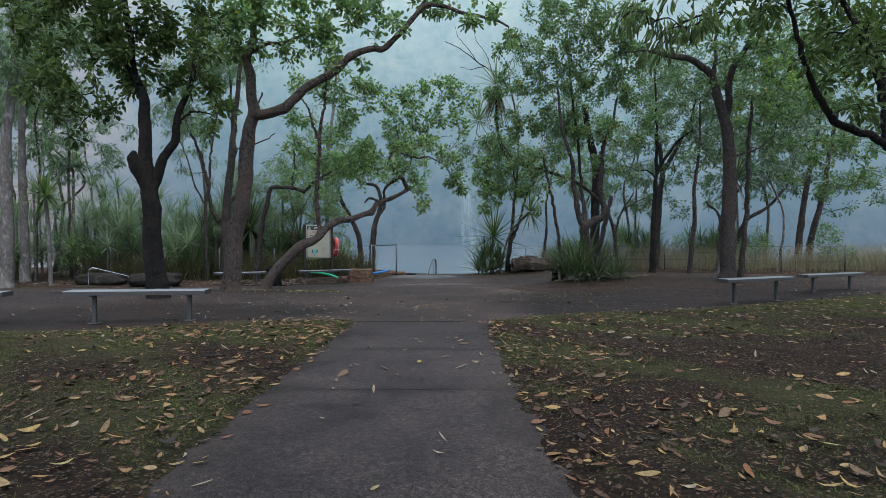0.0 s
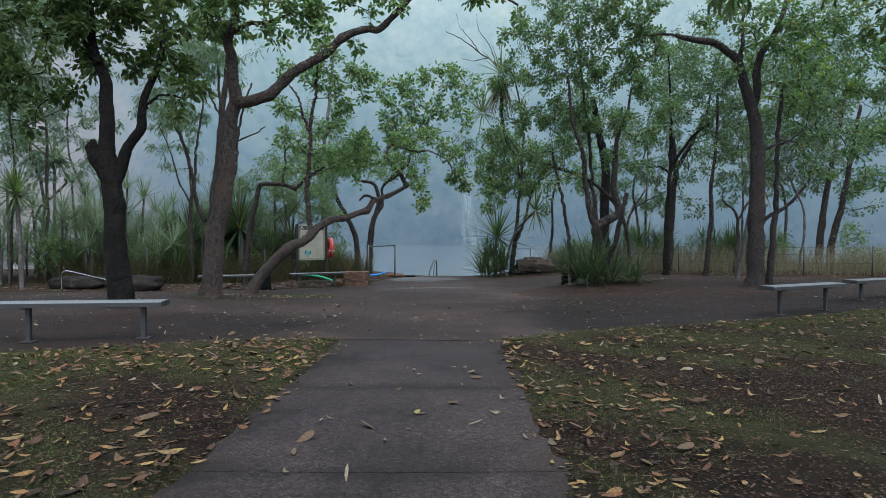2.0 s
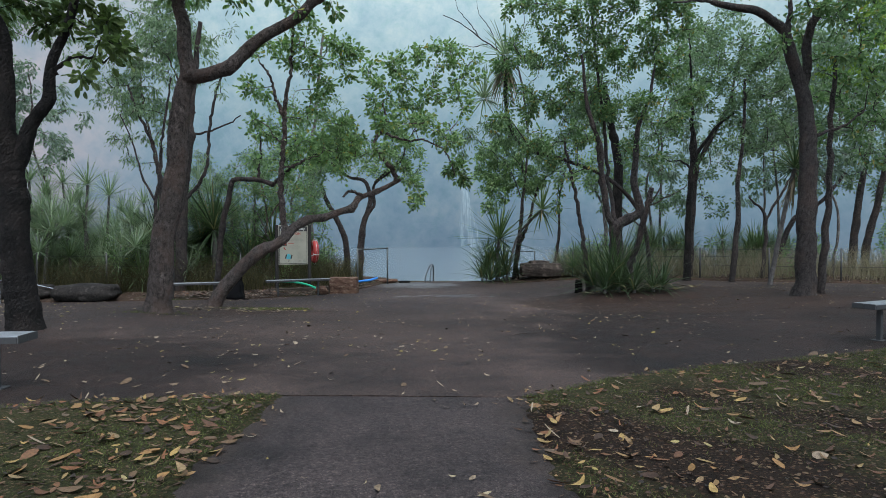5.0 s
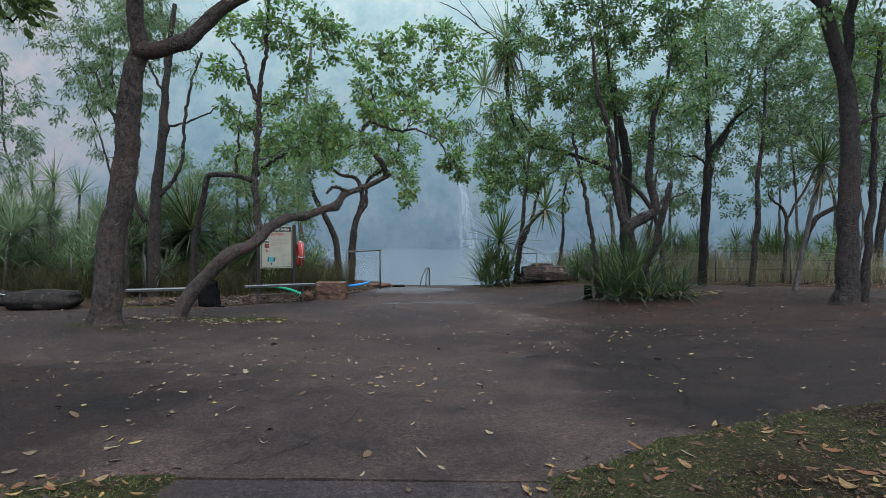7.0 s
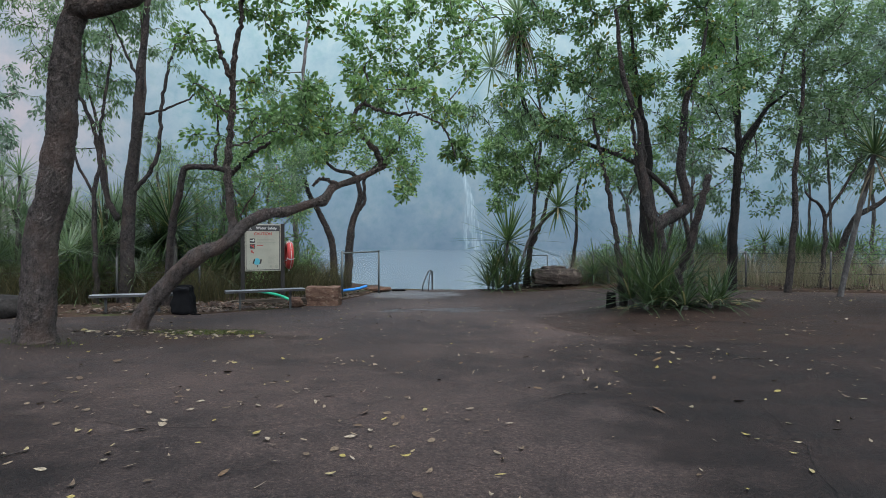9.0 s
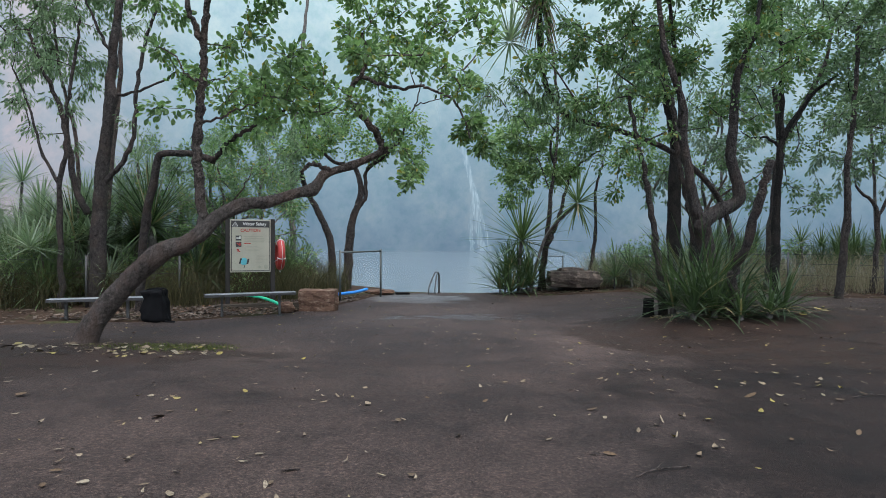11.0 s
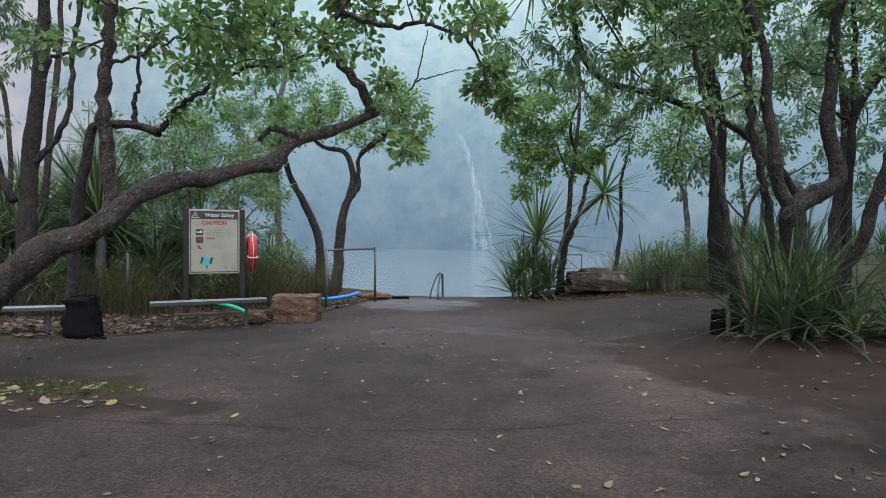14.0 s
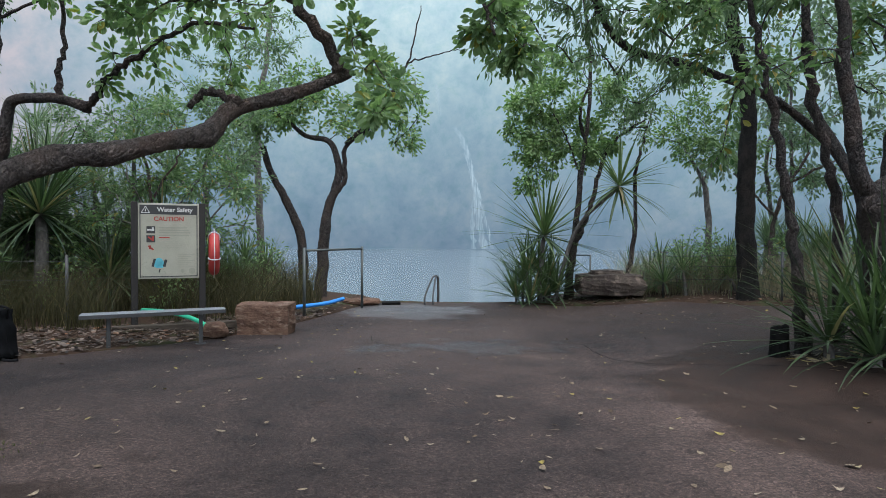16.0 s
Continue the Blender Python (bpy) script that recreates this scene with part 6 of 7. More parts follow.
screw_palm("screw_palm", "large screw palm with a dense leaf head", [(-7.4, 22.2, 0), (-7.4, 22.3, 0.5), (-7.5, 22.4, 1.1)], 180, 1.8, 0.024, 0.11, M_PAND_DEEP, low=-0.5, r=0.1)
screw_palm("screw_palm", "screw palm with a round head of stiff leaves", [(-12.2, 17.9, 0), (-12.25, 17.9, 1.0), (-12.28, 17.83, 2.05)], 90, 0.95, 0.03, 0.10, low=-0.6)
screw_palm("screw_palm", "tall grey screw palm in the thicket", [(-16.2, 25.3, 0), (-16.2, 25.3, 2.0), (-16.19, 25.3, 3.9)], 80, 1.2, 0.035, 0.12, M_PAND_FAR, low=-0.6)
for x, y, h in ((-6.7, 23.0, 0.7), (-8.2, 22.9, 1.5), (-9.8, 22.6, 1.0), (-6.0, 23.6, 1.3)):
    z = float(land(x, y))
    screw_palm("screw_palm", "dense green screw palm behind the bench", [(x, y, z), (x, y, z + h * 0.5), (x + 0.1, y, z + h)], 130, 1.4, 0.024, 0.12, M_PAND_DEEP, low=-0.5, r=0.06)
screw_palm("screw_palm", "large screw palm beside the bent tree", [(-8.9, 21.6, 0), (-8.9, 21.7, 0.3), (-9.0, 21.8, 0.7)], 150, 1.6, 0.024, 0.12, M_PAND_DEEP, low=-0.45, r=0.1)
# the clump at the foot of the multi-stemmed tree
for x, y, n, ln, h, dr in ((4.15, 17.75, 75, 1.55, 0.25, 0.10), (4.45, 17.95, 70, 1.6, 0.35, 0.09), (3.85, 17.9, 55, 1.35, 0.15, 0.12), (4.35, 17.45, 70, 1.2, 0.12, 0.20), (4.0, 17.45, 50, 1.0, 0.08, 0.28), (4.75, 17.6, 55, 1.1, 0.12, 0.24), (4.9, 18.25, 50, 1.3, 0.25, 0.12), (5.05, 17.1, 60, 0.85, 0.06, 0.30), (5.35, 17.25, 60, 0.85, 0.08, 0.26), (4.6, 17.1, 45, 0.8, 0.05, 0.32)):
    screw_palm("screw_palm", "bushy screw palm in a clump round the tree's foot", [(x, y, 0), (x, y, gz(x, y) + h * 0.5), (x, y, float(gz(x, y)) + h)], int(n * 0.8), ln, 0.020, dr, M_PAND_DEEP, group="clump of screw palms", low=0.1 if h > 0.2 else -0.05, r=0.05, skirt=9 if h > 0.1 else 0)
# thicket on the far side of the benches and along the shore
rng = np.random.default_rng(21)
for i in range(122):
    if i < 90:
        x, y = rng.uniform(-19, -8.0), rng.uniform(20.6, 25.5)
        if x < -14:
            y = rng.uniform(18, 25)
    elif i < 102:
        x, y = rng.uniform(-7.5, -4.6), rng.uniform(23.6, 26.5)
    else:
        x, y = rng.uniform(5.6, 16), rng.uniform(25.6, 28)
    h = rng.uniform(0.4, 1.1) + 2.9 * rng.random() ** 1.5 if i < 102 else rng.uniform(0.3, 1.4)
    z = float(land(x, y))
    lx, ly = rng.normal(0, 0.15, 2)
    tip = np.array((x + lx, y + ly, z + h))
    tops = [tip] + [tip + (rng.normal(0, 0.45), rng.normal(0, 0.4), -rng.uniform(0.1, 0.75) * h) for k in range(3)]
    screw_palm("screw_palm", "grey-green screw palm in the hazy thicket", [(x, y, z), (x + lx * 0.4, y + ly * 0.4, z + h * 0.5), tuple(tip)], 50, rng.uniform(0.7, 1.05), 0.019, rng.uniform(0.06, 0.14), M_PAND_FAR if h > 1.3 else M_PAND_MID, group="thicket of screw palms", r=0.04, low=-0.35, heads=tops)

# ---- grasses and shrubs ----
def scatter(n, x0, x1, y0, y1, keep):
    x, y = rng.uniform(x0, x1, n), rng.uniform(y0, y1, n)
    k = keep(x, y)
    return x[k], y[k]


def clumpy(x, y, s, lim, seed):
    return wobble(x, y, s, seed) + rng.normal(0, 0.5, len(x)) > lim


x, y = scatter(60000, 4.5, 24, 18, 30, lambda x, y: (y > back(x) + 0.8) & (y < back(x) + 4.5) & (y < shore(x)) & clumpy(x, y, 1.2, -0.4, 1.0))
blades("tall_dry_grass", x, y, 1.25, 0.005, 0.6, M_STRAW, "tall dry straw-coloured grass along the wire fence", "tall grass", 3)
x, y = scatter(34000, -13, -2.9, 19.5, 27, lambda x, y: (y > back(x) + 1.9) & (y < shore(x) - 0.3) & ~((x > -3.6) & (y > 25)) & clumpy(x, y, 1.3, -0.2, 2.0))
blades("tall_green_grass", x, y, 1.25, 0.005, 0.75, M_TALL, "tall green grass behind the warning sign", "tall grass", 3)
x, y = scatter(620000, -6.5, 8, 0.9, 10.8, lambda x, y: (y < front(x) - 0.03) & ((x < PATH_L) | (x > PATH_R)) & (rng.random(len(x)) < 1.3 * (mossy(x, y) + rng.normal(0, 0.18, len(x)) - 0.22)))
blades("lawn_grass", x, y, 0.021, 0.0026, 1.1, M_GRASS, "short thin lawn grass in worn patches", "lawn grass", 1)
x, y = scatter(16000, -5.2, -2.6, 14.6, 15.9, lambda x, y: (np.hypot((x + 3.55) / 0.8, (y - 15.3) / 0.30) + rng.normal(0, 0.25, len(x)) < 1))
blades("grass_patch", x, y, 0.045, 0.004, 0.8, M_GRASS, "small mossy grass patch at the leaning tree's foot", "grass", 2)
x, y = scatter(5000, -6.2, -4.0, 12.9, 14.3, lambda x, y: (np.hypot(x + 5.05, (y - 13.5) / 0.7) + rng.normal(0, 0.12, len(x)) < 0.55) & (np.hypot(x + 5.05, y - 13.6) > 0.25) & (rng.random(len(x)) < 0.4))
blades("grass_tuft", x, y, 0.06, 0.003, 0.8, M_GRASS, "thin grass round the arching tree's foot", "grass", 2)
for x, y, r in ((-6.9, 22.6, 0.8), (-8.0, 21.6, 0.8), (-5.2, 23.0, 0.7), (-9.6, 20.9, 0.8), (-5.6, 24.5, 0.8), (-7.2, 24.4, 1.0), (-8.4, 24.0, 1.0), (-6.4, 25.4, 0.9), (-4.8, 25.6, 0.7), (-9.5, 23.0, 0.9), (-11.0, 22.6, 0.9), (4.9, 27.0, 0.6), (5.6, 26.6, 0.7), (6.4, 26.8, 0.8), (7.4, 26.4, 0.7), (8.3, 26.0, 0.8), (9.6, 25.6, 0.8), (12.6, 23.4, 0.9), (15.0, 22.4, 1.0), (-13.5, 21.0, 1.0)):
    z = float(land(x, y))
    tree("shrub", "leafy green shrub among the tall grass", [([(x, y, z), (x + 0.1, y, z + 0.5), (x, y, z + r)], 0.03, 0.01)],
         [(x + rng.normal(0, 0.3), y, z + r * 0.9, r * 0.7), (x + rng.normal(0, 0.4), y, z + r * 1.5, r * 0.6), (x + rng.normal(0, 0.4), y, z + r * 0.6, r * 0.6)],
         M_BARK, M_LEAF, 12, 14, 0.10, 0.4, 0.5, LEAF2, group="shrubs", category="shrub")

# ---- built things ----
def rod(name, pts, r, material, parent, label="", smooth=0, sides=10):
    b = Buf()
    tube(b, curve_pts(pts, smooth) if smooth else np.array(pts, float), r, sides)
    return put(name, solid(b), material, parent, label)


def bench(label, a, b, top, legs=(0.18, 0.82), width=0.25, planks=2):
    """An aluminium plank bench on two posts; a and b are the ends of its middle line."""
    a, b = np.array(a), np.array(b)
    mid, L = (a + b) / 2, np.linalg.norm(b - a)
    ang = math.degrees(math.atan2(b[1] - a[1], b[0] - a[0]))
    gm = float(gz(*mid))
    root = thing("bench", (mid[0], mid[1], gm), label, "bench", "plank benches", ang)
    h = top - gm
    pw = width / planks - 0.006
    for i in range(planks):
        y = (i - (planks - 1) / 2) * (width / planks)
        bm = bmesh.new()
        box(bm, 0, y, h - 0.029, L, pw, 0.058, 0.006)
        for k in (-0.3, 0.3):
            box(bm, 0, y + k * pw, h + 0.001, L - 0.02, 0.006, 0.004)
        plank = part("seat_plank", bm, M_ALU, root)
        for sx in (-1, 1):
            bm = bmesh.new()
            box(bm, sx * (L / 2 + 0.003), y, h - 0.029, 0.008, pw + 0.003, 0.061, 0.003)
            part("end_cap", bm, M_STEEL, plank, "dull grey end cap")
    # dark strips added along the plank sides, imitating their shaded faces
    for sy in (-1, 1):
        bm = bmesh.new()
        box(bm, 0, sy * (width / 2 + 0.001), h - 0.033, L - 0.004, 0.008, 0.05, 0.002)
        part("edge_shade_strip", bm, M_STEEL, root, "dark strip standing in for the shaded plank edge")
    for s in legs:
        lx = (s - 0.5) * L
        dz = float(gz(*(a + (b - a) * s))) - gm
        bm = bmesh.new()
        box(bm, lx, 0, (h - 0.06 + dz) / 2, 0.05, 0.05, h - 0.06 - dz, 0.006)
        leg = part("leg", bm, M_STEEL, root)
        bm = bmesh.new()
        box(bm, lx, 0, h - 0.067, 0.05, width * 0.85, 0.02, 0.004)
        part("bracket", bm, M_STEEL, leg)
        bm = bmesh.new()
        box(bm, lx, 0, dz + 0.006, 0.14, 0.12, 0.012, 0.003)
        part("base_plate", bm, M_STEEL, leg)
    return root


bench("grey aluminium plank bench beside the lawn", (-5.02, 7.68), (-3.22, 7.86), 0.15, (0.19, 0.87))
bench("grey aluminium plank bench beside the scorched tree", (-7.6, 7.3), (-5.72, 7.55), 0.15)
bench("grey aluminium plank bench at the lawn's edge", (4.8, 9.9), (6.35, 10.6), 0.13)
bench("grey aluminium plank bench under the plaza tree", (7.25, 11.6), (8.9, 12.3), 0.09)
bench("grey aluminium plank bench with a black bag beside it", (-7.37, 18.5), (-5.85, 19.0), -0.33)
bench("grey aluminium plank bench below the warning sign", (-4.9, 19.5), (-3.3, 20.3), -0.33)


def text_mesh(words, size, material, parent, at, name, label):
    cu = bpy.data.curves.new(name, "FONT")
    cu.body, cu.size, cu.align_x, cu.align_y, cu.extrude = words, size, "CENTER", "CENTER", 0.001
    cu.offset = size * 0.022
    tmp = bpy.data.objects.new(name, cu)
    scene.collection.objects.link(tmp)
    me = bpy.data.meshes.new_from_object(tmp.evaluated_get(bpy.context.evaluated_depsgraph_get()))
    bpy.data.objects.remove(tmp)
    ob = put(name, me, material, parent, label)
    ob.matrix_basis = pose(*at, 90, 0, 0)
    return ob


def sign():
    # local x along the face, -y towards the reader
    A, B = np.array((-4.97, 20.9)), np.array((-4.18, 21.72))
    mid = (A + B) / 2 - (0.03, 0)
    W = 0.90
    ang = math.degrees(math.atan2(B[1] - A[1], B[0] - A[0])) * 0.55
    g = float(land(*mid))
    root = thing("warning_sign", (mid[0], mid[1], g), "cream water safety warning sign on two dark posts", "sign", "", ang)
    lo, hi = 0.02 - g, 1.24 - g
    H, c = hi - lo, (hi + lo) / 2
    for sx in (-1, 1):
        bm = bmesh.new()
        box(bm, sx * (W / 2 + 0.05), 0.01, hi / 2 - 0.05, 0.095, 0.09, hi + 0.13, 0.008)
        part("post", bm, M_POST, root)
    bm = bmesh.new()
    box(bm, 0, 0, c, W, 0.03, H, 0.006)
    panel = part("panel", bm, M_CREAM, root, "cream painted panel")
    y = -0.0175
    bm = bmesh.new()
    box(bm, 0, y, hi - 0.105, W - 0.05, 0.005, 0.15)
    part("header_band", bm, M_SIGNDARK, panel, "black header band")
    bm = bmesh.new()
    for sx in (-1, 1):
        box(bm, sx * (W / 2 - 0.032), y, c - 0.07, 0.014, 0.004, H - 0.19)
    box(bm, 0, y, lo + 0.035, W - 0.05, 0.004, 0.014)
    part("border", bm, M_SIGNDARK, panel)
    text_mesh("Water Safety", 0.098, M_WHITE, panel, (0.09, y - 0.004, hi - 0.105), "header_lettering", "white words Water Safety")
    text_mesh("CAUTION", 0.098, M_SIGNRED, panel, (0.0, y - 0.003, hi - 0.255), "caution_lettering", "red word CAUTION")
    bm = bmesh.new()
    for a, b in (((-0.40, hi - 0.155), (-0.34, hi - 0.055)), ((-0.34, hi - 0.055), (-0.28, hi - 0.155)), ((-0.28, hi - 0.155), (-0.40, hi - 0.155))):
        dx, dz = b[0] - a[0], b[1] - a[1]
        box(bm, (a[0] + b[0]) / 2, y - 0.004, (a[1] + b[1]) / 2, math.hypot(dx, dz) + 0.008, 0.003, 0.010, 0, Matrix.Rotation(-math.atan2(dz, dx), 4, "Y"))
    box(bm, -0.34, y - 0.004, hi - 0.115, 0.012, 0.003, 0.045)
    part("warning_triangle", bm, M_WHITE, panel)
    for i, m in enumerate((M_SIGNDARK, M_SIGNRED, M_SIGNRED)):
        z = hi - 0.43 - 0.145 * i
        bm = bmesh.new()
        box(bm, -0.265, y, z, 0.125, 0.004, 0.115)
        part("pictogram", bm, M_SIGNDARK if i < 2 else M_CREAM, panel)
        bm = bmesh.new()
        box(bm, -0.265, y - 0.003, z, 0.10, 0.003, 0.025, 0, Matrix.Rotation(0.7 if i else 0.0, 4, "Y"))
        box(bm, -0.235 if i < 2 else -0.275, y - 0.003, z + 0.01, 0.03, 0.003, 0.06)
        part("pictogram_mark", bm, m if i else M_WHITE, panel)
    for i, wd in enumerate((0.42, 0.45, 0.46, 0.45, 0.16)):
        bm = bmesh.new()
        box(bm, -0.15 + wd / 2, y, hi - 0.395 - 0.04 * i, wd, 0.003, 0.017)
        part("print_line", bm, M_SIGNGREY if i < 4 else M_SIGNRED, panel)
    for i, wd in enumerate((0.27, 0.33, 0.31, 0.32)):
        bm = bmesh.new()
        box(bm, -0.12 + wd / 2, y, hi - 0.625 - 0.032 * i, wd, 0.003, 0.007)
        part("print_line", bm, M_SIGNGREY, panel)
    for i in range(7):
        wd = 0.25 - 0.05 * (i % 3)
        bm = bmesh.new()
        box(bm, 0.13 + wd / 2, y, hi - 0.83 - 0.034 * i, wd, 0.003, 0.007)
        part("print_line", bm, M_SIGNGREY, panel)
    bm = bmesh.new()
    for x, z, r in ((-0.15, hi - 0.95, 0.07), (-0.12, hi - 0.99, 0.06), (-0.17, hi - 1.0, 0.05)):
        bmesh.ops.create_cone(bm, cap_ends=True, segments=9, radius1=r, radius2=r, depth=0.004, matrix=Matrix.Translation((x, y, z)) @ Matrix.Rotation(math.pi / 2, 4, "X"))
    part("map_water", bm, M_SIGNBLUE, panel, "pale blue patch of a printed map")
    bm = bmesh.new()
    for x, z, sx, sz in ((-0.225, hi - 0.96, 0.035, 0.13), (-0.06, hi - 0.97, 0.04, 0.12), (-0.14, hi - 1.09, 0.02, 0.06)):
        box(bm, x, y - 0.002, z, sx, 0.004, sz, 0, Matrix.Rotation(0.25, 4, "Y"))
    part("map_land", bm, M_SIGNDARK, panel)
    for x in (0.20, 0.34):
        bm = bmesh.new()
        r = 0.03 if x < 0.3 else 0.05
        bmesh.ops.create_cone(bm, cap_ends=True, segments=16, radius1=r, radius2=r, depth=0.004, matrix=Matrix.Translation((x, y, lo + 0.12)) @ Matrix.Rotation(math.pi / 2, 4, "X"))
        part("emblem", bm, M_SIGNGREY, panel)
    return root, mid, ang, g, W


sgn, smid, sang, sg, SW = sign()


def lifebuoy(at, turn):
    root = thing("lifebuoy", at, "red ring lifebuoy hung edge-on beside the sign post", "lifebuoy", "", turn)
    b = Buf()
    a = np.linspace(0, 2 * math.pi, 33)
    tube(b, np.stack((np.zeros(33), np.cos(a) * 0.29, np.sin(a) * 0.29), 1), 0.085, 12, 0, False)
    ring = put("ring", solid(b), M_BUOY, root)
    for k in (1.9, 3.4, 5.6):
        b = Buf()
        c, s = math.cos(k), math.sin(k)
        e = np.linspace(0, 2 * math.pi, 17)
        line = np.stack((np.sin(e) * 0.09, (0.29 + np.cos(e) * 0.09) * c, (0.29 + np.cos(e) * 0.09) * s), 1)
        tube(b, line, 0.012, 6, 0, False)
        put("strap", solid(b), M_WHITE, ring, "white strap")
    b = Buf()
    e = np.linspace(0, 2 * math.pi, 49)
    rr = 0.40 + 0.02 * np.cos(e * 4)
    tube(b, np.stack((np.zeros(49), np.cos(e) * rr, np.sin(e) * rr), 1), 0.006, 5, 0, False)
    put("grab_line", solid(b), M_WHITE, ring, "thin pale grab line")
    return root


lifebuoy((-4.04, 21.72, 0.42), 24)


def rock(name, at, size, material, label, seed, cut=0.0, turn=0.0, category="rock"):
    """A weathered stone; cut flattens its sides into a hewn block."""
    bm = bmesh.new()
    bmesh.ops.create_cube(bm, size=1.0)
    bmesh.ops.subdivide_edges(bm, edges=bm.edges[:], cuts=7, use_grid_fill=True)
    off = Vector((seed * 3.1, seed * 1.7, seed))
    for v in bm.verts:
        p = v.co.copy()
        ball = p.normalized() * 0.56
        p = p.lerp(ball, 1 - cut)
        d = noise.fractal(p * 2.2 + off, 1.0, 2.0, 4) * 0.11 + noise.fractal(p * 7 + off, 1.0, 2.0, 3) * 0.025
        layer = 0.006 * math.sin(p.z * 34 + noise.noise(p * 2 + off) * 3)
        p += p.normalized() * (d * (1.0 - 0.55 * cut) + layer)
        v.co = Vector((p.x * size[0], p.y * size[1], p.z * size[2]))
    zlow = min(v.co.z for v in bm.verts)
    for v in bm.verts:
        v.co.z -= zlow + 0.03
    me = bpy.data.meshes.new(name)
    bm.to_mesh(me)
    bm.free()
    me.polygons.foreach_set("use_smooth", np.full(len(me.polygons), cut < 0.5))
    ob = put(name, me, material)
    ob.matrix_basis = pose(*at, 0, 0, turn)
    return tagged(ob, label, category)


def zat(x, y):
    return float(gz(x, y)) if on_seal(x, y) else float(land(x, y))


rock("stone_block", (-3.05, 21.45, zat(-3.05, 21.3)), (0.86, 0.62, 0.50), M_SANDSTONE, "hewn red-brown sandstone block at the plaza edge", 2.0, 0.86, 4, "stone block")
rock("landing_rock", (3.98, 26.6, zat(4.1, 26.9)), (1.72, 1.0, 0.55), M_ROCK, "low flat-topped grey-brown boulder by the landing", 5.0, 0.55)
rock("landing_rock", (3.95, 26.65, zat(4.1, 26.9) + 0.42), (0.85, 0.7, 0.26), M_ROCK, "flat slab of rock lying on a boulder", 7.0, 0.5)
rock("small_rock", (-3.62, 20.75, zat(-3.62, 20.75)), (0.34, 0.26, 0.24), M_SANDSTONE, "small rounded sandstone under the bench", 9.0, 0.3)
rock("edge_rock", (-9.0, 18.0, zat(-9.0, 18.0) - 0.02), (1.5, 0.9, 0.42), M_ROCK_DARK, "dark weathered boulder at the thicket's edge", 11.0, 0.4, 12)
rock("edge_rock", (-10.9, 18.4, zat(-10.9, 18.4) - 0.02), (1.5, 0.8, 0.38), M_ROCK_DARK, "dark weathered boulder beside the bent handrail", 13.0, 0.4)
rock("bank_rock", (-2.15, 25.7, zat(-2.15, 25.7)), (0.9, 0.5, 0.14), M_SANDSTONE, "flat pinkish rock slab on the bank", 17.0, 0.5, 12)

# rail by the water
rail = thing("guard_rail", (-2.45, 24.1, zat(-2.45, 24.1)), "dark painted steel pipe guard rail by the bank", "guard rail")
rz = zat(-2.45, 24.1)
pl, pr = np.array((-2.89, 23.25)), np.array((-2.03, 25.06))
for p, top in ((pl, 0.47), (pr, 0.47)):
    rod("rail_post", [(p[0] + 2.45, p[1] - 24.1, zat(*p) - rz - 0.1), (p[0] + 2.45, p[1] - 24.1, top - rz + 0.03)], 0.03, M_RAILPAINT, rail)
rod("top_rail", [(pl[0] + 2.45, pl[1] - 24.1, 0.44 - rz), (pr[0] + 2.45, pr[1] - 24.1, 0.45 - rz)], 0.024, M_RAILPAINT, rail)
rail2 = thing("guard_rail", (3.6, 29.6, zat(3.6, 28.2)), "thin steel rail behind the landing rock", "guard rail")
rz2 = zat(3.6, 28.2)
for dx in (-0.6, 0.65):
    rod("rail_post", [(dx, 0, -1.2), (dx, 0, 0.22 - rz2)], 0.025, M_RAILPAINT, rail2)
rod("top_rail", [(-0.6, 0, 0.20 - rz2), (0.65, 0, 0.20 - rz2)], 0.02, M_RAILPAINT, rail2)
lad = thing("ladder_handrail", (-0.45, 26.1, zat(-0.45, 26.0)), "polished steel ladder handrail at the landing's lip", "handrail")
rod("handrail_hoop", [(-0.17, -0.25, -0.05), (-0.18, -0.22, 0.18), (-0.02, 0.12, 0.60), (0.06, 0.26, 0.66), (0.11, 0.34, 0.60), (0.12, 0.36, 0.2), (0.12, 0.36, -0.7)], 0.021, M_STEEL, lad, "", 6)
rod("handrail_hoop", [(0.02, -0.25, -0.05), (0.01, -0.22, 0.18), (0.06, 0.12, 0.58), (0.09, 0.26, 0.64), (0.13, 0.36, 0.58), (0.14, 0.38, 0.2), (0.14, 0.38, -0.7)], 0.019, M_STEEL, lad, "", 6)
hr = thing("bent_handrail", (-10.3, 17.3, zat(-10.3, 17.3)), "bent steel tube handrail leading down to the pool", "handrail")
rod("tube", [(-0.35, 0.0, -0.1), (-0.35, 0.0, 0.45), (-0.28, 0.0, 0.56), (-0.1, 0.1, 0.55), (0.9, 0.9, 0.12), (1.2, 1.1, -0.1)], 0.022, M_CHROME, hr, "", 6)

# black mat, foam tubes, timber, bag, stump
bm = bmesh.new()
box(bm, 0, 0, 0.03, 0.44, 0.34, 0.06, 0.012)
mat_ob = part("drain_cover", bm, M_CHAR, None)
mat_ob.matrix_basis = pose(-1.45, 25.9, zat(-1.45, 25.9), 0, 0, 8)
tagged(mat_ob, "flat black cover lying at the seal's edge", "cover")


def foam_tube(name, pts, r, material, label):
    x, y = pts[0][0], pts[0][1]
    z = zat(x, y)
    root = thing(name, (x, y, z), label, "foam tube")
    L = curve_pts([(px - x, py - y, pz) for px, py, pz in pts], 8)
    b = Buf()
    tube(b, L, r, 12)
    put("tube", solid(b), material, root)
    return root


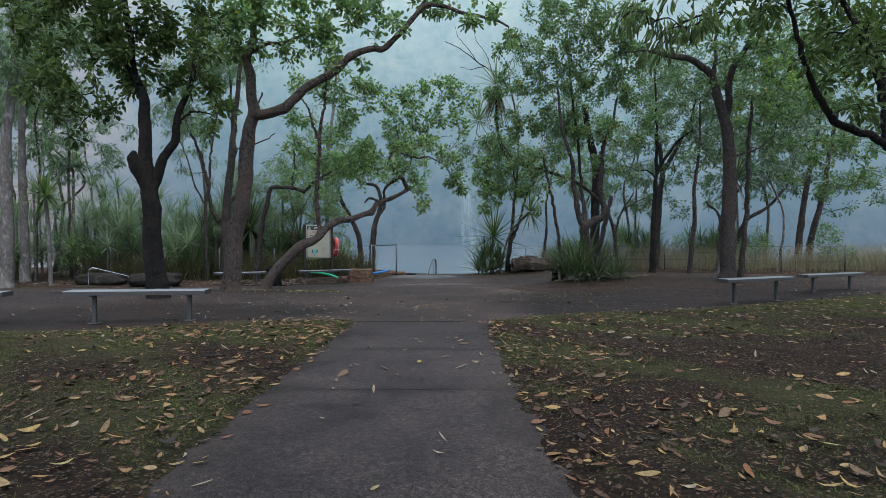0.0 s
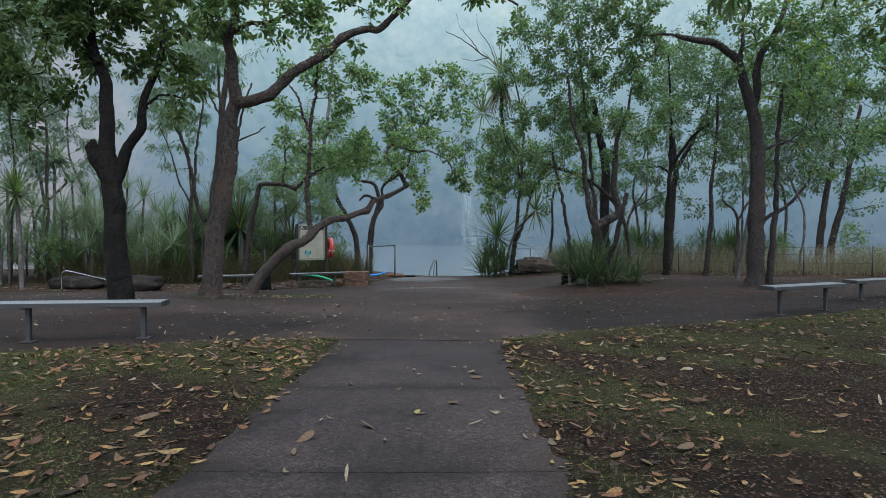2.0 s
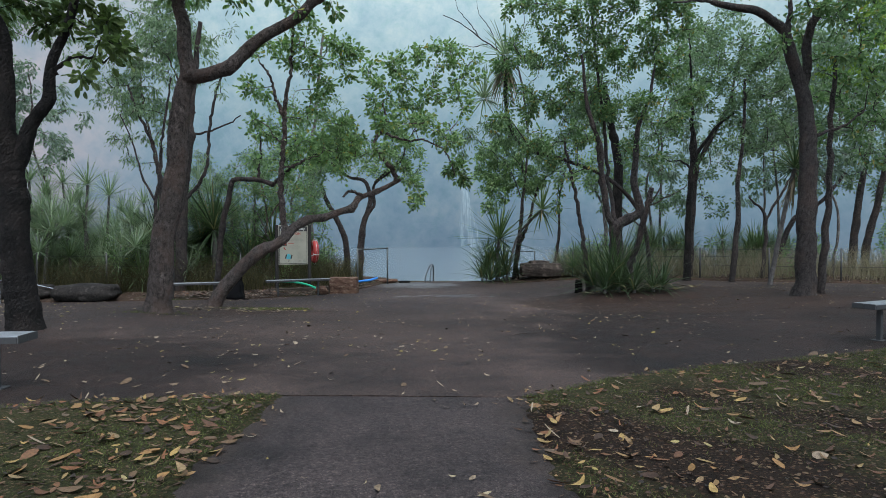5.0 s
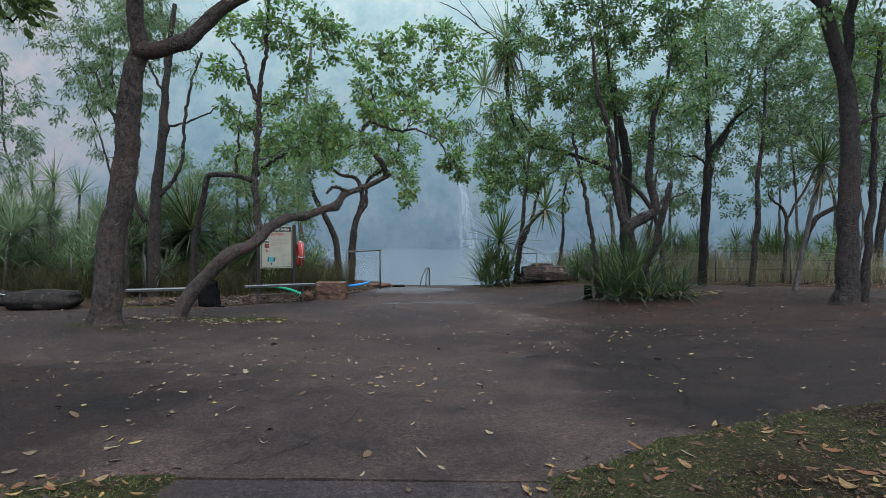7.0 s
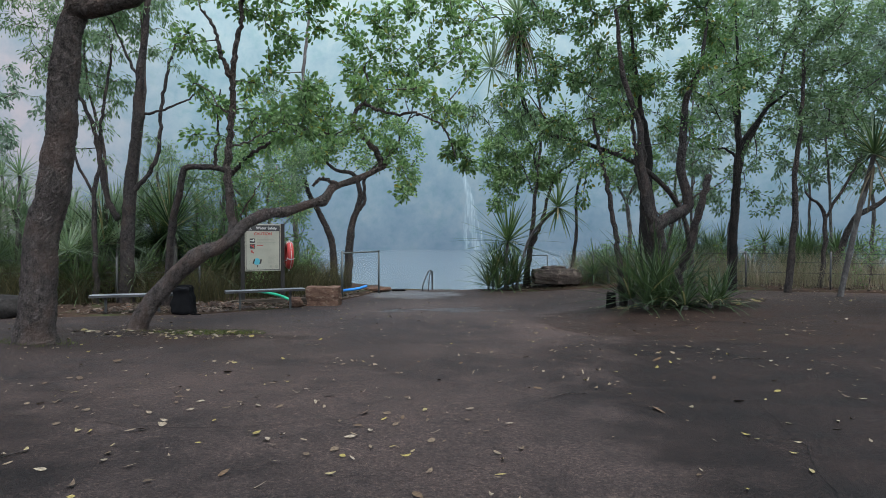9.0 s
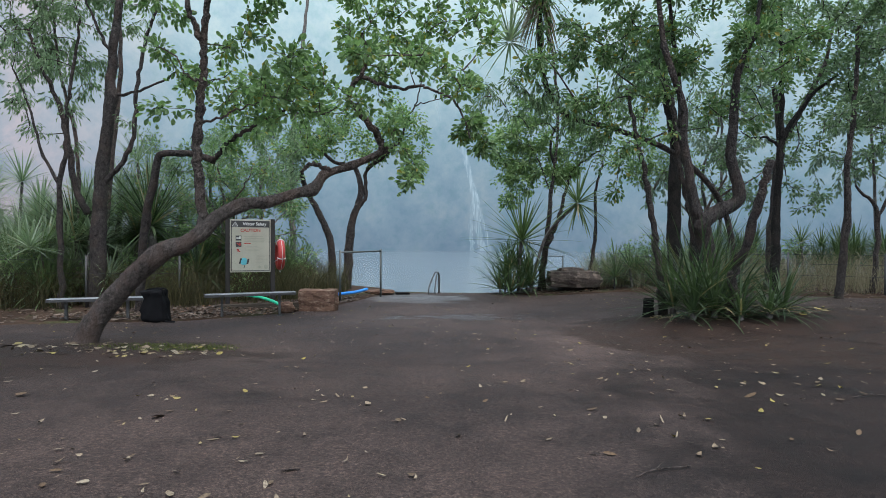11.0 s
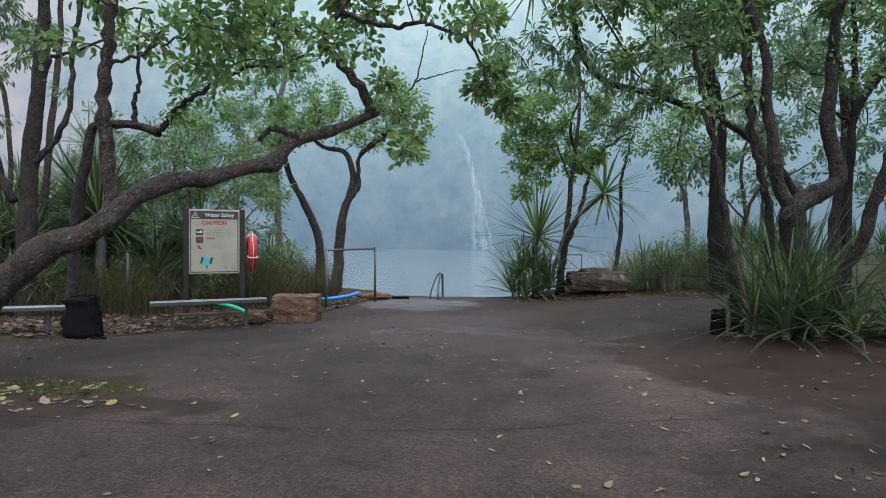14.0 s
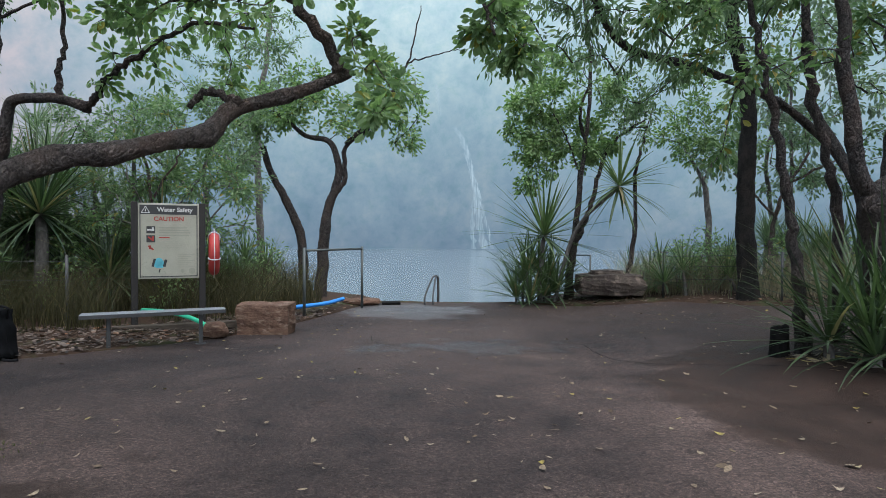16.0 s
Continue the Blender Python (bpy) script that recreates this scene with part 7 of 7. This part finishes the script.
foam_tube("blue_foam_tube", [(-3.2, 23.2, 0.14), (-2.9, 23.65, 0.13), (-2.6, 24.1, 0.14), (-2.35, 24.5, 0.19)], 0.042, M_BLUE, "blue foam swimming tube lying on the bank")
foam_tube("green_foam_tube", [(-5.0, 21.2, 0.27), (-4.5, 21.1, 0.25), (-4.05, 20.95, 0.17), (-3.75, 20.8, 0.07)], 0.035, M_GREEN, "green foam swimming tube lying behind the bench")
bm = bmesh.new()
box(bm, 0, 0, 0.05, 1.9, 0.16, 0.12, 0.015)
tm = part("timber_sleeper", bm, M_TIMBER, None)
tm.matrix_basis = pose(-4.35, 21.15, zat(-4.35, 21.15) - 0.01, 0, 0, 24)
tagged(tm, "weathered timber edging sleeper among dead leaves", "timber")


def bag(at):
    bx, by = at
    root = thing("black_bag", (bx, by, zat(bx, by)), "slumped black cloth bag beside the bench", "bag")
    bm = bmesh.new()
    bmesh.ops.create_cube(bm, size=1.0)
    bmesh.ops.subdivide_edges(bm, edges=bm.edges[:], cuts=6, use_grid_fill=True)
    for v in bm.verts:
        p = v.co.copy()
        p = p.lerp(p.normalized() * 0.6, 0.22)
        h = p.z + 0.5
        s = 1.08 - 0.34 * h + (0.22 * max(0.0, h - 0.82) / 0.18) + 0.04 * math.sin(h * 13)
        n = noise.fractal(p * 3.4 + Vector((4, 1, 2)), 1, 2, 4) * 0.05
        v.co = Vector((p.x * 0.42 * s + n - 0.07 * h, p.y * 0.34 * s + n, h * 0.60 + n * 0.6))
    for f in bm.faces:
        f.smooth = True
    part("body", bm, M_BAG, root)
    for s in (-1, 1):
        rod("strap", [(-0.16, 0.07 * s, 0.50), (-0.17, 0.07 * s, 0.60), (0.0, 0.06 * s, 0.63), (0.13, 0.07 * s, 0.60), (0.12, 0.07 * s, 0.48)], 0.014, M_BAG, root, "", 5, 6)
    rod("trailing_strap", [(0.18, -0.12, 0.03), (0.28, -0.16, 0.02), (0.40, -0.14, 0.018)], 0.018, M_BAG, root, "", 5, 6)
    return root


bag((-5.5, 18.8))


def stump(at):
    x, y = at
    root = thing("charred_stump", (x, y, zat(x, y)), "short charred hollow stump at the clump's edge", "stump")
    n = 14
    a = np.arange(n) * 2 * math.pi / n
    V, hs = [], (-0.05, 0.03, 0.11, 0.21, 0.31)
    lobes = 1 + 0.05 * np.sin(a * 3 + 1) + 0.03 * np.sin(a * 5)
    for i, h in enumerate(hs):
        r = (0.115, 0.102, 0.095, 0.092, 0.090)[i] * lobes
        top = 0.03 * np.sin(a * 2 + 0.5) + 0.012 * rng.normal(0, 1, n) if i == len(hs) - 1 else 0
        V.append(np.stack((np.cos(a) * r, np.sin(a) * r, h + top * np.ones(n)), 1))
    for h, q in ((0.28, 0.55), (0.15, 0.5)):
        V.append(np.stack((np.cos(a) * 0.09 * q, np.sin(a) * 0.09 * q, np.full(n, h)), 1))
    k = np.arange(n)
    k2 = (k + 1) % n
    Q = np.concatenate([np.stack((i * n + k, i * n + k2, (i + 1) * n + k2, (i + 1) * n + k), 1) for i in range(len(V) - 1)])
    put("shell", mesh_np("shell", np.concatenate(V), Q, True), M_CHAR, root)
    return root


stump((3.55, 18.25))

# wire fence through the dry grass
fence = thing("wire_fence", (8.0, 24.0, zat(8, 24.6)), "low wire fence on steel posts in dry grass", "fence")
fz = zat(8, 24.6)
fp = []
for x in (5.2, 7.1, 9.0, 10.9, 12.8, 14.7):
    y = float(back(x)) + 0.55
    fp.append((x - 8.0, y - 24.0, zat(x, y) - fz))
    rod("fence_post", [(x - 8.0, y - 24.0, zat(x, y) - fz - 0.1), (x - 8.0, y - 24.0, zat(x, y) - fz + 1.05)], 0.025, M_STEEL, fence)
for h in (0.45, 0.75, 1.0):
    rod("wire", [(p[0], p[1], p[2] + h) for p in fp], 0.005, M_STEEL, fence, "", 0, 5)
fence2 = thing("wire_fence", (-9.0, 21.4, zat(-9, 21.4)), "low wire fence on steel posts before the thicket", "fence")
fz = zat(-9, 21.4)
fp = []
for x in (-6.2, -8.0, -9.8, -11.6):
    y = float(back(x)) + 2.6
    fp.append((x + 9.0, y - 21.4, zat(x, y) - fz))
    rod("fence_post", [(x + 9.0, y - 21.4, zat(x, y) - fz - 0.1), (x + 9.0, y - 21.4, zat(x, y) - fz + 1.15)], 0.025, M_STEEL, fence2)
for h in (0.75, 1.05):
    rod("wire", [(p[0], p[1], p[2] + h) for p in fp], 0.005, M_STEEL, fence2, "", 0, 5)

# ---- fallen leaves ----
def litter(name, x, y, length, width, material, label, curl=0.25):
    n = len(x)
    z = np.where(on_seal(x, y), gz(x, y) + 0.008, land(x, y) + 0.022)
    lawn_area = (y < front(x)) & ~on_seal(x, y)
    z = np.where(lawn_area, gz(x, y) + 0.040, z)
    a = rng.uniform(0, 6.283, n)
    D = np.stack((np.cos(a), np.sin(a), rng.normal(0, 0.13, n)), 1)
    X = np.stack((-np.sin(a), np.cos(a), rng.normal(0, 0.18, n)), 1)
    N = np.cross(D, X)
    L = length * rng.uniform(0.45, 1.25, n)
    C = rng.normal(0, curl, n)
    width = width * rng.uniform(0.55, 1.7, n)
    u = np.array((0, 0.12, 0.35, 0.65, 0.9, 1.0))
    w = np.array((0.05, 0.6, 1.0, 0.85, 0.35, 0.02))
    P = np.stack((x, y, z), 1)
    V = []
    for ui, wi in zip(u, w):
        bend = (C * (ui - 0.5) ** 2 * 1.0)[:, None] * L[:, None] * X + (np.abs(C) * (ui - 0.5) ** 2 * 1.2 * L)[:, None] * N
        mid = P + D * ((ui - 0.5) * L)[:, None] + bend
        V += [mid - X * (wi * width * L)[:, None] / 2 + N * (0.22 * wi * L * width)[:, None], mid + X * (wi * width * L)[:, None] / 2]
    V = np.stack(V, 1).reshape(-1, 3)
    F = []
    for i in range(5):
        F += [(2 * i, 2 * i + 1, 2 * i + 3), (2 * i, 2 * i + 3, 2 * i + 2)]
    F = (np.array(F)[None] + (np.arange(n) * 12)[:, None, None]).reshape(-1, 3)
    return tagged(put(name, mesh_np(name, V, F, True), material), label, "fallen leaves", "", "stuff")


off_path = lambda x, y: (y < front(x) - 0.02) & ((x < PATH_L + 0.05) | (x > PATH_R - 0.08))
thick = lambda x, y: rng.random(len(x)) < np.clip(0.25 + 0.9 * np.exp(-np.maximum(0, np.minimum(np.abs(x - PATH_R - 0.3), np.abs(x - PATH_L + 0.5))) / 0.9) * 0.6 + 0.25 * wobble(x, y, 1.0, 5.0), 0.06, 1)
x, y = scatter(21000, -8, 10, 0.6, 11, lambda x, y: off_path(x, y) & thick(x, y))
litter("lawn_leaf_litter", x, y, 0.080, 0.26, M_LITTER, "brown and rust dead leaves scattered on the lawn", 0.5)
x, y = scatter(800, -8, 10, 0.6, 11, lambda x, y: off_path(x, y))
litter("pale_leaf_litter", x, y, 0.075, 0.30, M_LITTER_PALE, "pale tan dead leaves scattered on the lawn")
x, y = scatter(8500, -10, 12, 0.6, 26, lambda x, y: on_seal(x, y) & (rng.random(len(x)) < 0.35 + 0.5 * (wobble(x, y, 0.5, 3.0) > 0.2)) & ((y > 7) | (rng.random(len(x)) < 0.5)))
litter("seal_leaf_litter", x, y, 0.058, 0.34, M_LITTER_PALE, "pale curled dead leaves strewn over the asphalt", 0.5)
x, y = scatter(42000, -5, 6, 0.7, 10, lambda x, y: off_path(x, y) & (rng.random(len(x)) < 0.75))
litter("lawn_leaf_crumb", x, y, 0.024, 0.45, M_CRUMB, "fine dark crumbs of dead leaf over the lawn soil", 0.5)
x, y = scatter(7000, -7.5, -2.3, 18.6, 24, lambda x, y: ~on_seal(x, y) & (y < back(x) + 2.4) & (rng.random(len(x)) < 0.85))
litter("bench_leaf_litter", x, y, 0.09, 0.42, M_LITTER_GREY, "grey-brown dead leaves on the earth behind the benches", 0.4)
x, y = scatter(1700, -1.9, 1.4, 0.8, 7.6, lambda x, y: (np.minimum(np.abs(x - PATH_R), np.abs(x - PATH_L)) + np.abs(rng.normal(0, 0.06, len(x))) < 0.16))
litter("path_edge_litter", x, y, 0.065, 0.32, M_LITTER, "brown dead leaves drifted along the path's edges")
x, y = scatter(16000, -16, 16, 16, 28, lambda x, y: ~on_seal(x, y) & (y > back(x) - 0.1) & (y < back(x) + 2.2) & (y < shore(x)) & ~((x > -1.9) & (x < 1.9)))
litter("edge_leaf_litter", x, y, 0.10, 0.4, M_LITTER_GREY, "deep drift of dead leaves along the plaza's edge")
x, y = scatter(900, 3.4, 6.8, 16.6, 19, lambda x, y: np.hypot((x - 5) / 1.5, (y - 17.9) / 0.8) < 1)
litter("clump_leaf_litter", x, y, 0.14, 0.2, M_LITTER_PALE, "straw-coloured dead leaves round the clump's foot")
x, y = scatter(5200, -5.5, 9, 5.6, 11.2, lambda x, y: off_path(x, y) & (front(x) - y < np.abs(rng.normal(0, 0.32, len(x)))) & (rng.random(len(x)) < np.where(x < 0, 0.09, 0.3)))
litter("edge_drift_litter", x, y, 0.085, 0.30, M_LITTER, "brown dead leaves drifted along the lawn's edge", 0.5)
x, y = scatter(1500, -3.4, -1.1, 5.6, 7.4, lambda x, y: off_path(x, y) & (rng.random(len(x)) < 0.14))
litter("corner_leaf_litter", x, y, 0.095, 0.32, M_LITTER, "thick brown dead leaves in the lawn's corner", 0.5)
x, y = scatter(260, -5.6, -2.7, 14.3, 15.6, lambda x, y: np.hypot((x + 4.1) / 1.4, (y - 15.0) / 0.5) + rng.normal(0, 0.2, len(x)) < 1)
litter("moss_leaf_litter", x, y, 0.085, 0.5, M_LITTER_PALE, "pale and yellow dead leaves on the mossy patch", 0.4)
one = []
for i in range(3):
    lf = litter("fallen_leaf", np.array([0.0]), np.array([4.0]), 0.105, (0.27, 0.34, 0.22)[i], (M_LITTER, M_LITTER, M_LITTER_PALE)[i], "", 0.35)
    co = np.empty(36)
    lf.data.vertices.foreach_get("co", co)
    co = co.reshape(-1, 3) - (0, 4.0, float(gz(0, 4)) + 0.008)
    lf.data.vertices.foreach_set("co", co.ravel())
    one.append(lf.data)
    bpy.data.objects.remove(lf)
for i in range(240):
    x, y = rng.uniform(-3.6, 4.2), rng.uniform(1.4, 13)
    if y > 8 and rng.random() < 0.5:
        continue
    sealed = bool(on_seal(x, y))
    if sealed and y < 7 and rng.random() < 0.5:
        continue
    lf = new("fallen_leaf", one[i % 3])
    z = float(gz(x, y)) + (0.008 if sealed else 0.045)
    lf.matrix_basis = pose(x, y, z, rng.normal(0, 6), rng.normal(0, 6), rng.uniform(0, 360)) @ Matrix.Scale(rng.uniform(0.6, 1.15), 4)
    tagged(lf, "curled dead leaf lying on the asphalt" if sealed else "curled brown dead leaf lying on the lawn", "leaf", "large fallen leaves")


# a few fallen twigs
for x, y, a, ln in ((1.1, 10.9, 25, 0.35), (-2.2, 9.4, 80, 0.25), (3.4, 12.6, 10, 0.4), (5.9, 13.4, -8, 0.5), (-1.9, 4.6, 40, 0.3), (2.2, 5.3, 65, 0.3), (4.1, 15.8, 30, 0.3)):
    z = zat(x, y) if on_seal(x, y) else float(gz(x, y)) + 0.035
    tw = thing("fallen_twig", (x, y, z), "thin dry broken twig lying on the ground", "twig", "fallen twigs", a)
    rod("stem", [(-ln / 2, 0, 0.008), (-ln * 0.1, 0.02, 0.014), (ln / 2, -0.01, 0.008)], 0.004, M_BARK, tw, "", 5, 5)
    rod("side_shoot", [(-ln * 0.1, 0.02, 0.012), (ln * 0.15, 0.07, 0.012)], 0.0025, M_BARK, tw, "", 0, 5)
